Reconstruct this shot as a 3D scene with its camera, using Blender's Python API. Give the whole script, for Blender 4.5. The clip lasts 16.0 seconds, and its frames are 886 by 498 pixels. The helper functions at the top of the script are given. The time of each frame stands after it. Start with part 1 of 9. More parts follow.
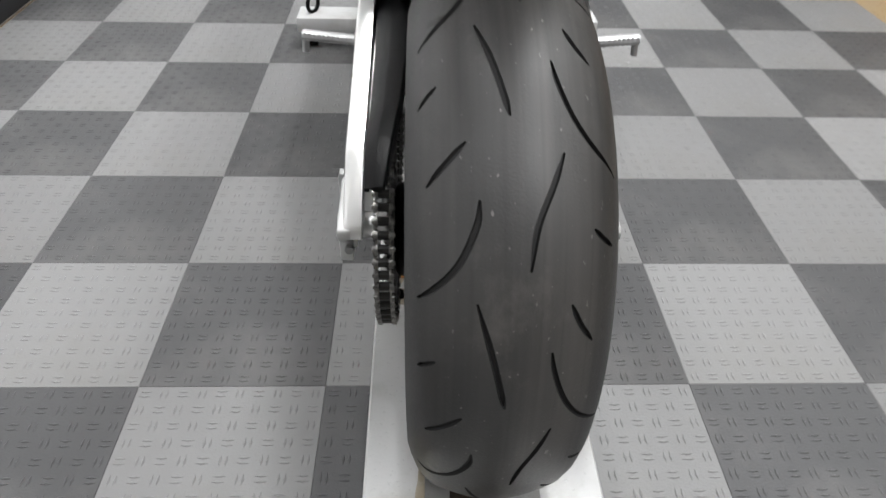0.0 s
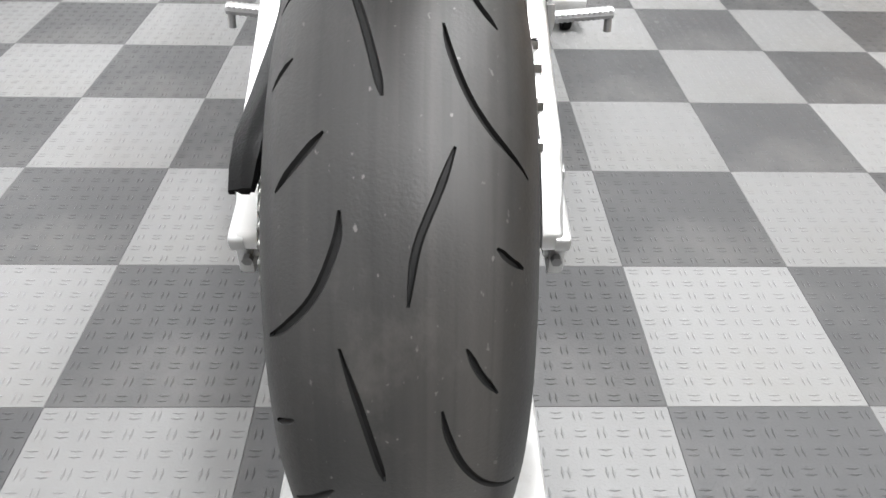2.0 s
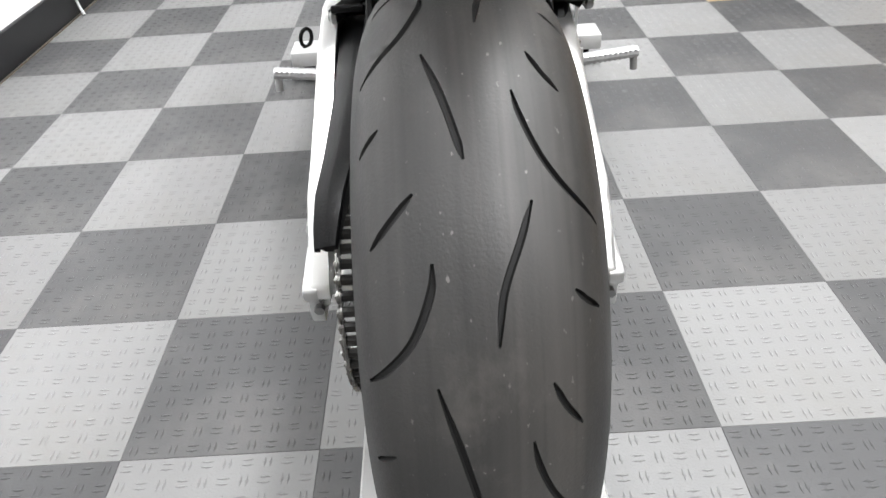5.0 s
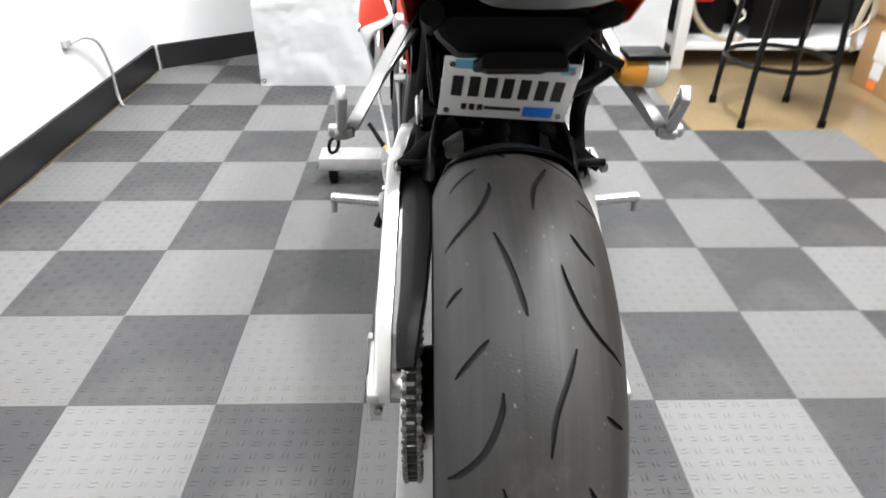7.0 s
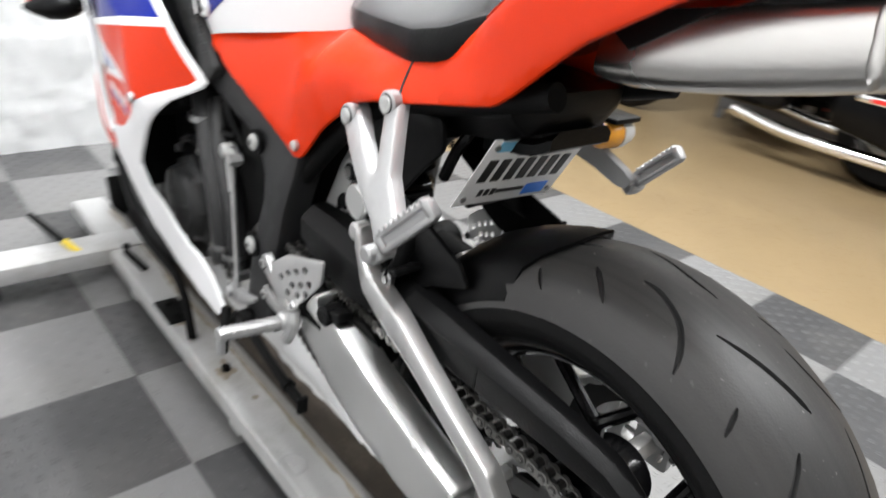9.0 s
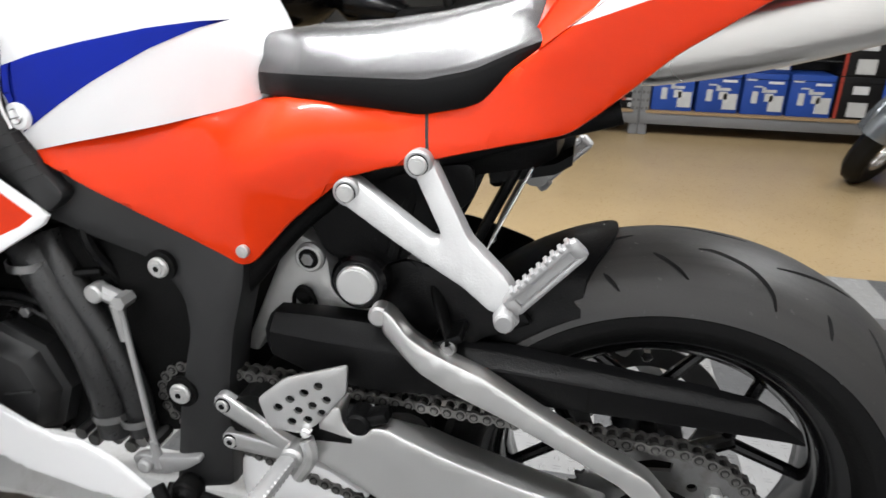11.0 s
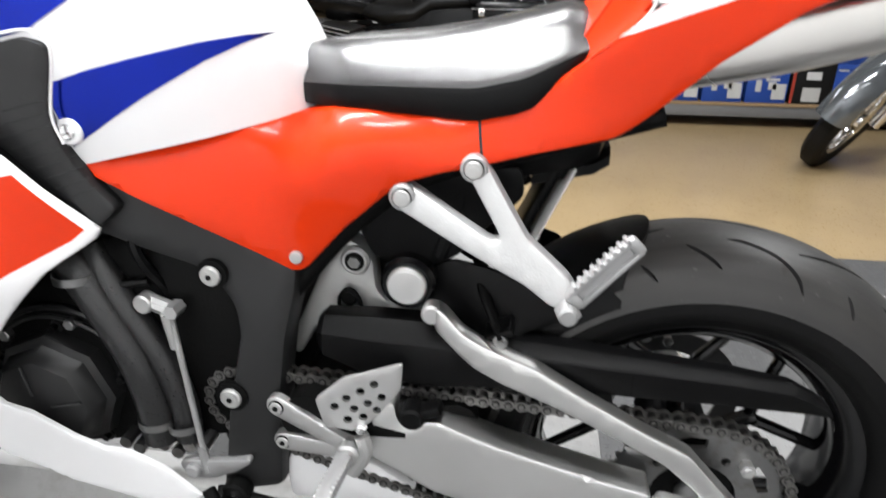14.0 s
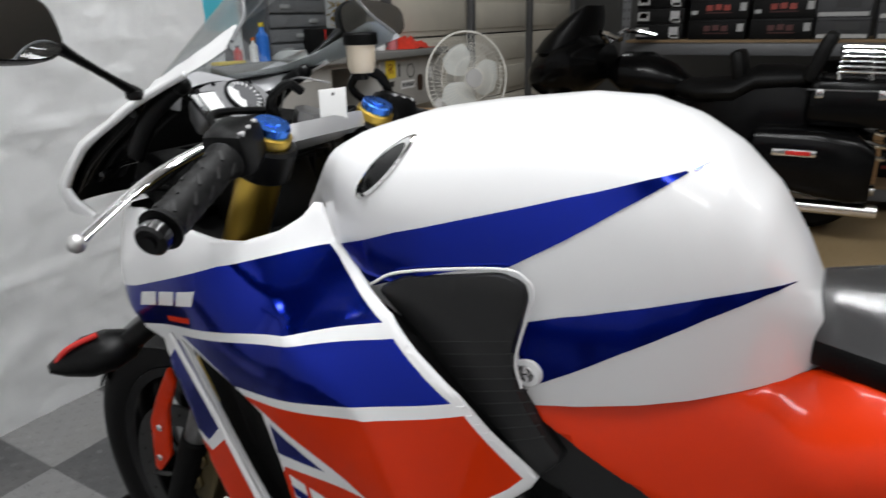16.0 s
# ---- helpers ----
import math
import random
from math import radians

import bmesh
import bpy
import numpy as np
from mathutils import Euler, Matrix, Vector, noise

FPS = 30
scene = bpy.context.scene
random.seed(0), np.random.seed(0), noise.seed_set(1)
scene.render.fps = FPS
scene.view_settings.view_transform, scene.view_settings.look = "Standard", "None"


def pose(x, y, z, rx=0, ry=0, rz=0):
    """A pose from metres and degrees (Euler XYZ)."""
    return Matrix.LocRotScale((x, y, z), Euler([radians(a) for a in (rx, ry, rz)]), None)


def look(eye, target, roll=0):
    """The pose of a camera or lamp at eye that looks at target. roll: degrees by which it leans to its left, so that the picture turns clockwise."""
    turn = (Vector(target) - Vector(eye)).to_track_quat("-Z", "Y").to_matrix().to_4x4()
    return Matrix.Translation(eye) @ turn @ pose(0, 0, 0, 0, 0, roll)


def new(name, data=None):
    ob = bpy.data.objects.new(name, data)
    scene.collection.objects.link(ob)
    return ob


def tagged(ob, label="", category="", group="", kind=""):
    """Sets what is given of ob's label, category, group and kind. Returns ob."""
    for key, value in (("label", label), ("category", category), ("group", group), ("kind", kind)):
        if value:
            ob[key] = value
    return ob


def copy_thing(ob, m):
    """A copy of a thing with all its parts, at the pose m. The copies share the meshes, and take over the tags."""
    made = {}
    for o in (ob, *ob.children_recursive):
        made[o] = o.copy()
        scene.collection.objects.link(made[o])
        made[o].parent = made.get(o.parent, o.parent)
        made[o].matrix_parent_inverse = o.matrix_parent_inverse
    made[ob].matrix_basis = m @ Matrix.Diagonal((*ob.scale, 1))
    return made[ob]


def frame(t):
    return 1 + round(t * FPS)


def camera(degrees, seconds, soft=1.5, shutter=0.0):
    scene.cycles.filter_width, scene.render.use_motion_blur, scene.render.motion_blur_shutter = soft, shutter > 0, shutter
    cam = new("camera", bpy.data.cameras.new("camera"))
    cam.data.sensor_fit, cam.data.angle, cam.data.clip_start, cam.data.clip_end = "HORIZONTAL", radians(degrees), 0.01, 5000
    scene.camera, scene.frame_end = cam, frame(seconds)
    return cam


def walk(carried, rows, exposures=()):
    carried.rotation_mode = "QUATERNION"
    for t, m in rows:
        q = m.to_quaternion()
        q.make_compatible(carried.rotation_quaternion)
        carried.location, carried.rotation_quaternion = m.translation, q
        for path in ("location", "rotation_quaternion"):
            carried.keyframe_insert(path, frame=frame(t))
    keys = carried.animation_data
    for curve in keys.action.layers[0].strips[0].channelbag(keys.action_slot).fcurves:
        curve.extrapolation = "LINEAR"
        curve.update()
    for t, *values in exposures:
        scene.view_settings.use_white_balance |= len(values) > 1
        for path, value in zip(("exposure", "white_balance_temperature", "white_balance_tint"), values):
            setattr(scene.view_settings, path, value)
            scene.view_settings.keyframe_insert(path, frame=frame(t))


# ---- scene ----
cam = camera(67.9, 16.0, shutter=0.4)
PATH = [
    (0, (-0.049, -0.015, 0.885), (0.02, 1.503, -0.414), 1.8),
    (0.5, (-0.005, 0.044, 0.842), (0.018, 1.514, -0.514), -1.2),
    (1, (0.025, 0.086, 0.824), (0.051, 1.579, -0.506), -0.4),
    (1.5, (0.057, 0.094, 0.819), (0.07, 1.589, -0.509), -0.1),
    (2, (0.05, 0.098, 0.818), (0.093, 1.594, -0.508), 1.3),
    (2.5, (0.015, 0.092, 0.82), (0.09, 1.574, -0.522), 2.8),
    (3, (-0.012, 0.088, 0.824), (0.232, 1.555, -0.512), 9.3),
    (3.5, (-0.051, 0.088, 0.82), (0.424, 1.557, -0.452), 16.2),
    (4, (-0.056, 0.085, 0.825), (0.434, 1.547, -0.449), 15.6),
    (4.5, (-0.014, 0.08, 0.837), (0.143, 1.607, -0.445), 2.9),
    (4.7, (0.009, 0.078, 0.84), (-0.008, 1.625, -0.427), -3.8),
    (6.8, (-0.023, -0.011, 0.993), (-0.057, 1.616, -0.169), -3.0),
    (7, (-0.068, -0.026, 0.993), (-0.024, 1.676, -0.057), 0.5),
    (7.5, (-0.274, -0.044, 0.976), (0.279, 1.603, -0.015), 3.6),
    (8, (-0.37, 0.013, 0.937), (0.331, 1.56, -0.118), 8.5),
    (8.5, (-0.442, 0.207, 0.929), (0.439, 1.696, -0.074), 7.5),
    (8.9, (-0.514, 0.297, 0.959), (0.612, 1.674, 0.045), 7.7),
    (9, (-0.54, 0.35, 0.966), (0.71, 1.632, 0.073), 8.0),
    (9.5, (-0.668, 0.447, 1.018), (0.888, 1.387, 0.183), 6.3),
    (9.7, (-0.681, 0.506, 1.002), (0.894, 1.389, 0.141), 5.7),
    (11.8, (-0.743, 0.778, 0.917), (1.093, 0.881, 0.13), -0.6),
    (12, (-0.755, 0.778, 0.899), (1.043, 0.87, 0.028), -0.6),
    (12.5, (-0.784, 0.783, 0.87), (0.935, 0.847, -0.151), -1.2),
    (13, (-0.802, 0.792, 0.866), (0.859, 0.853, -0.247), -0.4),
    (13.5, (-0.763, 0.819, 0.918), (0.994, 0.966, -0.026), -0.5),
    (14, (-0.755, 0.843, 0.97), (1.064, 1.113, 0.183), 0.2),
    (14.5, (-0.776, 0.892, 1.002), (1.083, 1.274, 0.373), 1.8),
    (14.9, (-0.783, 0.971, 1.065), (1.047, 1.544, 0.498), 2.5),
    (15, (-0.784, 0.989, 1.074), (1.053, 1.592, 0.563), 1.0),
    (15.4, (-0.711, 1.008, 1.093), (1.028, 1.833, 0.549), 0.6),
    (15.5, (-0.672, 1.044, 1.114), (1.062, 1.839, 0.515), 0.4),
    (16, (-0.633, 1.127, 1.122), (0.988, 2.094, 0.462), -1.2),
]
walk(cam, [(t, look(eye, target, roll)) for t, eye, target, roll in PATH],
     exposures=[(0, -0.42), (0.8, 0.07), (4.7, 0.15), (7.0, 0.0), (9.7, -0.05), (11.8, -0.15), (12.4, 0.0), (13.2, 0.05), (13.9, -0.05), (14.4, -0.1), (15.0, -0.45), (15.5, -1.0), (16, -1.5)])


# ---- light ----
XC = 0.037          # middle plane of the motorcycle
world = bpy.data.worlds.new("room_air")
scene.world = world
world.use_nodes = True
world.node_tree.nodes["Background"].inputs[0].default_value = (0.9, 0.95, 1.0, 1)
world.node_tree.nodes["Background"].inputs[1].default_value = 0.01


# ---- materials ----
def M(name, col, rough=0.5, metal=0.0, var=0.08, scale=12.0, bump=0.0, bscale=180.0, coat=0.0, rvar=0.08, emit=0.0, dirt=None, dscale=3.0, damount=0.5, spec=0.5):
    m = bpy.data.materials.new(name)
    m.use_nodes = True
    nt = m.node_tree
    n, l = nt.nodes, nt.links
    b = n["Principled BSDF"]
    b.inputs["Metallic"].default_value = metal
    b.inputs["Coat Weight"].default_value = coat
    b.inputs["Specular IOR Level"].default_value = spec
    b.inputs["Coat Roughness"].default_value = 0.05
    tc = n.new("ShaderNodeTexCoord")
    big, fine = n.new("ShaderNodeTexNoise"), n.new("ShaderNodeTexNoise")
    big.inputs["Scale"].default_value, fine.inputs["Scale"].default_value = scale, bscale
    big.inputs["Detail"].default_value, fine.inputs["Detail"].default_value = 5, 3
    l.new(tc.outputs["Object"], big.inputs["Vector"]), l.new(tc.outputs["Object"], fine.inputs["Vector"])
    mix = n.new("ShaderNodeMix")
    mix.data_type = "RGBA"
    mix.inputs[6].default_value = (*[c * (1 - var) for c in col], 1)
    mix.inputs[7].default_value = (*[min(1, c * (1 + var)) for c in col], 1)
    l.new(big.outputs["Fac"], mix.inputs[0])
    out = mix.outputs[2]
    if dirt:
        dn, ramp, dm = n.new("ShaderNodeTexNoise"), n.new("ShaderNodeMapRange"), n.new("ShaderNodeMix")
        dn.inputs["Scale"].default_value, dn.inputs["Detail"].default_value = dscale, 8
        dn.inputs["Roughness"].default_value = 0.65
        l.new(tc.outputs["Object"], dn.inputs["Vector"])
        ramp.inputs[1].default_value, ramp.inputs[2].default_value = 0.5, 0.75
        ramp.inputs[4].default_value = damount
        l.new(dn.outputs["Fac"], ramp.inputs[0])
        dm.data_type = "RGBA"
        dm.inputs[7].default_value = (*dirt, 1)
        l.new(ramp.outputs[0], dm.inputs[0]), l.new(out, dm.inputs[6])
        out = dm.outputs[2]
    l.new(out, b.inputs["Base Color"])
    rr = n.new("ShaderNodeMapRange")
    rr.inputs[3].default_value, rr.inputs[4].default_value = max(0.02, rough - rvar), min(1, rough + rvar)
    l.new(fine.outputs["Fac"] if bump else big.outputs["Fac"], rr.inputs[0])
    l.new(rr.outputs[0], b.inputs["Roughness"])
    if bump:
        bp = n.new("ShaderNodeBump")
        bp.inputs["Strength"].default_value, bp.inputs["Distance"].default_value = bump, 0.002
        l.new(fine.outputs["Fac"], bp.inputs["Height"])
        l.new(bp.outputs[0], b.inputs["Normal"])
    if emit:
        b.inputs["Emission Color"].default_value = (*col, 1)
        b.inputs["Emission Strength"].default_value = emit
    return m


def vary_by_object(m, amount):
    """Lightens and darkens a material a little from object to object."""
    nt = m.node_tree
    b = nt.nodes["Principled BSDF"]
    src = b.inputs["Base Color"].links[0].from_socket
    info, rng, hsv = nt.nodes.new("ShaderNodeObjectInfo"), nt.nodes.new("ShaderNodeMapRange"), nt.nodes.new("ShaderNodeHueSaturation")
    rng.inputs[3].default_value, rng.inputs[4].default_value = 1 - amount, 1 + amount
    nt.links.new(info.outputs["Random"], rng.inputs[0])
    nt.links.new(rng.outputs[0], hsv.inputs["Value"])
    nt.links.new(src, hsv.inputs["Color"])
    nt.links.new(hsv.outputs[0], b.inputs["Base Color"])
    return m


def brushed(name, col, rough, stretch, dirt=0.15):
    """Metal with fine scratches drawn out along one axis."""
    m = M(name, col, rough, 1.0, dirt, 6.0, 0.0)
    n, l = m.node_tree.nodes, m.node_tree.links
    tc, mp, no, bp = n.new("ShaderNodeTexCoord"), n.new("ShaderNodeMapping"), n.new("ShaderNodeTexNoise"), n.new("ShaderNodeBump")
    mp.inputs["Scale"].default_value = stretch
    no.inputs["Scale"].default_value, no.inputs["Detail"].default_value = 1.0, 2
    bp.inputs["Strength"].default_value, bp.inputs["Distance"].default_value = 0.12, 0.001
    l.new(tc.outputs["Object"], mp.inputs[0]), l.new(mp.outputs[0], no.inputs["Vector"])
    l.new(no.outputs["Fac"], bp.inputs["Height"]), l.new(bp.outputs[0], n["Principled BSDF"].inputs["Normal"])
    return m


def glass(name, col, rough=0.02, mixw=0.85):
    m = bpy.data.materials.new(name)
    m.use_nodes = True
    n, l = m.node_tree.nodes, m.node_tree.links
    n.remove(n["Principled BSDF"])
    tr, gl, mx, lw, fr = n.new("ShaderNodeBsdfTransparent"), n.new("ShaderNodeBsdfGlossy"), n.new("ShaderNodeMixShader"), n.new("ShaderNodeLayerWeight"), n.new("ShaderNodeMapRange")
    tr.inputs[0].default_value, gl.inputs["Roughness"].default_value = (*col, 1), rough
    lw.inputs[0].default_value = 0.25
    fr.inputs[3].default_value, fr.inputs[4].default_value = 0.025, 0.45
    l.new(lw.outputs["Facing"], fr.inputs[0])
    l.new(fr.outputs[0], mx.inputs[0]), l.new(tr.outputs[0], mx.inputs[1]), l.new(gl.outputs[0], mx.inputs[2])
    l.new(mx.outputs[0], n["Material Output"].inputs[0])
    return m


tile_dark = vary_by_object(M("tile_dark", (0.059, 0.059, 0.060), 0.45, 0, 0.12, 7, 0.25, 260, dirt=(0.13, 0.125, 0.12), dscale=2.6, damount=0.55, spec=0.25), 0.14)
tile_light = vary_by_object(M("tile_light", (0.168, 0.167, 0.166), 0.42, 0, 0.07, 7, 0.25, 260, dirt=(0.14, 0.135, 0.125), dscale=2.3, damount=0.6, spec=0.25), 0.09)
concrete = M("concrete_tan", (0.265, 0.193, 0.104), 0.3, 0, 0.18, 1.6, 0.15, 90, dirt=(0.19, 0.135, 0.075), dscale=2.2, damount=0.5)
wall_white = M("wall_white", (0.82, 0.82, 0.82), 0.6, 0, 0.03, 4, 0.1, 120)
wall_grey = M("wall_grey", (0.22, 0.22, 0.21), 0.7, 0, 0.08, 2)
ceil_mat = M("ceiling_white", (0.5, 0.5, 0.5), 0.8)
black_trim = M("black_trim", (0.012, 0.012, 0.013), 0.35, 0, 0.2, 8)
tarp_mat = M("tarp_white", (0.90, 0.905, 0.905), 0.5, 0, 0.03, 5, 0.2, 60)
steel_paint = M("rail_paint", (0.44, 0.44, 0.435), 0.3, 0.0, 0.08, 9, 0.1, 200, dirt=(0.22, 0.195, 0.16), dscale=7, damount=0.6)
grime = M("grime", (0.05, 0.038, 0.027), 0.7, 0, 0.5, 25, 0.6, 120, dirt=(0.12, 0.10, 0.075), dscale=14, damount=0.7)
stain = M("rail_stain", (0.26, 0.225, 0.17), 0.5, 0, 0.5, 40, 0.3, 160, dirt=(0.40, 0.39, 0.37), dscale=22, damount=1.0)
rust = M("rust", (0.32, 0.12, 0.02), 0.7, 0, 0.6, 90, 0.6, 200)


def worn_rubber():
    """Tread rubber with paler bands worn round the tyre, scuffs and dust specks."""
    m = M("tyre_rubber", (0.035, 0.0345, 0.034), 0.48, 0, 0.2, 9, 0.14, 420, dirt=(0.05, 0.046, 0.042), dscale=9, damount=0.35)
    n, l = m.node_tree.nodes, m.node_tree.links
    b = n["Principled BSDF"]
    src = b.inputs["Base Color"].links[0].from_socket
    tc = n.new("ShaderNodeTexCoord")

    def layer(scale, size, detail, lo, hi, amount, col, src, rough=0.5):
        mp, no, rg, mx = n.new("ShaderNodeMapping"), n.new("ShaderNodeTexNoise"), n.new("ShaderNodeMapRange"), n.new("ShaderNodeMix")
        mp.inputs["Scale"].default_value = scale
        no.inputs["Scale"].default_value, no.inputs["Detail"].default_value, no.inputs["Roughness"].default_value = size, detail, rough
        rg.inputs[1].default_value, rg.inputs[2].default_value, rg.inputs[4].default_value = lo, hi, amount
        mx.data_type = "RGBA"
        mx.inputs[7].default_value = (*col, 1)
        l.new(tc.outputs["Object"], mp.inputs[0]), l.new(mp.outputs[0], no.inputs["Vector"])
        l.new(no.outputs["Fac"], rg.inputs[0]), l.new(rg.outputs[0], mx.inputs[0]), l.new(src, mx.inputs[6])
        return mx.outputs[2]
    src = layer((30, 0.8, 0.8), 1.0, 3, 0.42, 0.68, 0.75, (0.088, 0.082, 0.077), src)
    src = layer((160, 3, 3), 1.0, 2, 0.5, 0.75, 0.4, (0.018, 0.018, 0.018), src)
    src = layer((14, 9, 9), 1.0, 6, 0.58, 0.75, 0.5, (0.105, 0.098, 0.092), src, 0.7)
    src = layer((190, 120, 120), 1.0, 2, 0.70, 0.76, 0.6, (0.22, 0.21, 0.20), src)
    # darker towards both shoulders, by distance from the tyre's middle
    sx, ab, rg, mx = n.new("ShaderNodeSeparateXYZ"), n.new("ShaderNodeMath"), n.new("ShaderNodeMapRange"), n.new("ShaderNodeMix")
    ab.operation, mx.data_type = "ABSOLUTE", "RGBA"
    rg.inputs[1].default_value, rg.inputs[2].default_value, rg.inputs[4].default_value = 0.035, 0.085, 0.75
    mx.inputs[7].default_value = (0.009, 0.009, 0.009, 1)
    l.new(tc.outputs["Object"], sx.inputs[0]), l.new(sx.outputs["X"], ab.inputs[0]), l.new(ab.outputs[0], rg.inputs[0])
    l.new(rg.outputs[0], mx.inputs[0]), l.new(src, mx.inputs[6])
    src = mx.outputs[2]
    l.new(src, b.inputs["Base Color"])
    return m


rubber = worn_rubber()
groove_mat = M("groove_rubber", (0.008, 0.008, 0.008), 0.75, 0, 0.3, 40)
side_rubber = M("sidewall_rubber", (0.004, 0.004, 0.0041), 0.55, 0, 0.2, 14, 0.2, 300, spec=0.16)
black_gloss = M("black_gloss", (0.004, 0.004, 0.0045), 0.14, 0, 0.2, 10, spec=0.4)
black_plastic = M("black_plastic", (0.0032, 0.0032, 0.0034), 0.34, 0, 0.2, 20, 0.25, 500, spec=0.13)
black_matt = M("black_matt", (0.002, 0.002, 0.002), 0.6, 0, 0.3, 20, 0.3, 300, spec=0.12)
frame_mat = M("frame_paint", (0.014, 0.0141, 0.0146), 0.42, 0.0, 0.08, 12, 0.12, 600, spec=0.35)
alu = brushed("aluminium", (0.80, 0.80, 0.79), 0.36, (40, 6, 700))
alu_satin = M("aluminium_satin", (0.36, 0.36, 0.36), 0.42, 0.55, 0.08, 30, 0.15, 400)
alu_cast = M("aluminium_cast", (0.58, 0.58, 0.575), 0.40, 0.85, 0.08, 30, 0.15, 400)
chrome = M("chrome", (0.85, 0.85, 0.85), 0.08, 1.0, 0.03, 30)
disc_dark = M("disc_dark", (0.055, 0.05, 0.045), 0.45, 0.6, 0.2, 40)
steel = M("steel", (0.30, 0.30, 0.30), 0.35, 1.0, 0.2, 40, dirt=(0.1, 0.08, 0.06), dscale=40, damount=0.6)
link_cast = M("link_cast", (0.50, 0.50, 0.49), 0.40, 0.6, 0.12, 30, 0.2, 400)
disc_dark = M("disc_dark", (0.05, 0.05, 0.05), 0.4, 0.8, 0.2, 40)
hose_rubber = M("hose_rubber", (0.014, 0.014, 0.0145), 0.3, 0, 0.15, 20, 0.1, 300)
chain_mat = M("chain_steel", (0.210, 0.206, 0.199), 0.34, 0.85, 0.4, 60, 0.3, 300, dirt=(0.03, 0.028, 0.026), dscale=45, damount=0.85)
chain_dark = M("chain_grease", (0.02, 0.019, 0.018), 0.5, 0.3, 0.4, 60, 0.3, 300)
paint_white = M("paint_white", (0.80, 0.80, 0.805), 0.3, 0, 0.015, 4, coat=0.5, rvar=0.03)
paint_red = M("paint_red", (0.60, 0.030, 0.002), 0.35, 0, 0.03, 4, coat=0.22, spec=0.08, rvar=0.03)
paint_blue = M("paint_blue", (0.0018, 0.014, 0.27), 0.17, 0.9, 0.06, 6, spec=0.2, coat=0.22, rvar=0.03)
seat_mat = M("seat_vinyl", (0.024, 0.024, 0.025), 0.24, 0, 0.15, 16, 0.12, 900, spec=1.0)
gold = brushed("gold_anodised", (0.62, 0.42, 0.08), 0.3, (300, 300, 8))
blue_ano = M("blue_anodised", (0.07, 0.24, 0.85), 0.26, 1.0, 0.05, 20)
amber = M("amber_lens", (0.75, 0.33, 0.04), 0.25, 0, 0.1, 30)
clear_lens = M("clear_lens", (0.6, 0.6, 0.58), 0.15, 0, 0.1, 30)
cardboard = M("cardboard", (0.40, 0.235, 0.105), 0.8, 0, 0.07, 6, 0.2, 200)
label_white = M("label_white", (0.8, 0.8, 0.79), 0.5, 0, 0.02, 20)
ink = M("ink_black", (0.02, 0.02, 0.02), 0.5)
sticker_blue = M("sticker_blue", (0.03, 0.2, 0.75), 0.4)
sky_blue = M("plate_sky_blue", (0.2, 0.55, 0.78), 0.4)
cyan = M("poster_cyan", (0.08, 0.5, 0.62), 0.5)
yellow = M("yellow", (0.8, 0.6, 0.05), 0.5)
orange = M("orange", (0.9, 0.2, 0.03), 0.5)
wood_edge = M("shelf_wood", (0.20, 0.13, 0.065), 0.7, 0, 0.2, 30)
shelf_grey = M("shelf_steel", (0.13, 0.132, 0.135), 0.45, 0.3, 0.08, 12)
box_black = vary_by_object(M("box_black", (0.006, 0.0058, 0.0058), 0.5, 0, 0.2, 9, spec=0.12), 0.4)
box_grey = vary_by_object(M("box_grey", (0.045, 0.045, 0.047), 0.5, 0, 0.15, 9, spec=0.2), 0.3)
box_blue = vary_by_object(M("box_blue", (0.012, 0.04, 0.19), 0.5, 0, 0.12, 9, spec=0.2), 0.2)
box_white = vary_by_object(M("box_white", (0.42, 0.41, 0.38), 0.6, 0, 0.05, 9), 0.05)
carton_label = M("carton_label", (0.34, 0.34, 0.33), 0.5, 0, 0.1, 30)
red_dark = M("red_dark_print", (0.06, 0.009, 0.006), 0.5)
red_print = M("red_print", (0.24, 0.024, 0.012), 0.5)
grey_print = M("grey_print", (0.42, 0.42, 0.42), 0.5)
door_mat = M("door_panel", (0.60, 0.565, 0.48), 0.55, 0, 0.05, 3, 0.1, 80, dirt=(0.42, 0.4, 0.36), dscale=2, damount=0.4)
fan_plastic = M("fan_plastic", (0.72, 0.71, 0.66), 0.4)
tube_glow = M("tube_glow", (1.0, 0.98, 0.95), 0.5, emit=9.0)
screen_glass = glass("screen_clear", (0.80, 0.82, 0.82))
mirror_mat = M("mirror_silver", (0.85, 0.86, 0.87), 0.02, 1.0, 0.0, 4, rvar=0.0)
touring_black = M("touring_black", (0.0025, 0.0025, 0.0027), 0.2, 0, 0.2, 10, spec=0.16)
wall_dark = M("wall_dark", (0.05, 0.05, 0.048), 0.7, 0, 0.15, 2)
leather = M("leather_black", (0.004, 0.004, 0.004), 0.5, 0, 0.3, 15, 0.5, 120, spec=0.15)
fluid = M("reservoir_plastic", (0.72, 0.62, 0.48), 0.35, 0, 0.1, 30)
red_plastic = M("red_plastic", (0.6, 0.02, 0.015), 0.35)


# ---- building helpers ----
def root_of(ob):
    while ob.parent:
        ob = ob.parent
    return ob


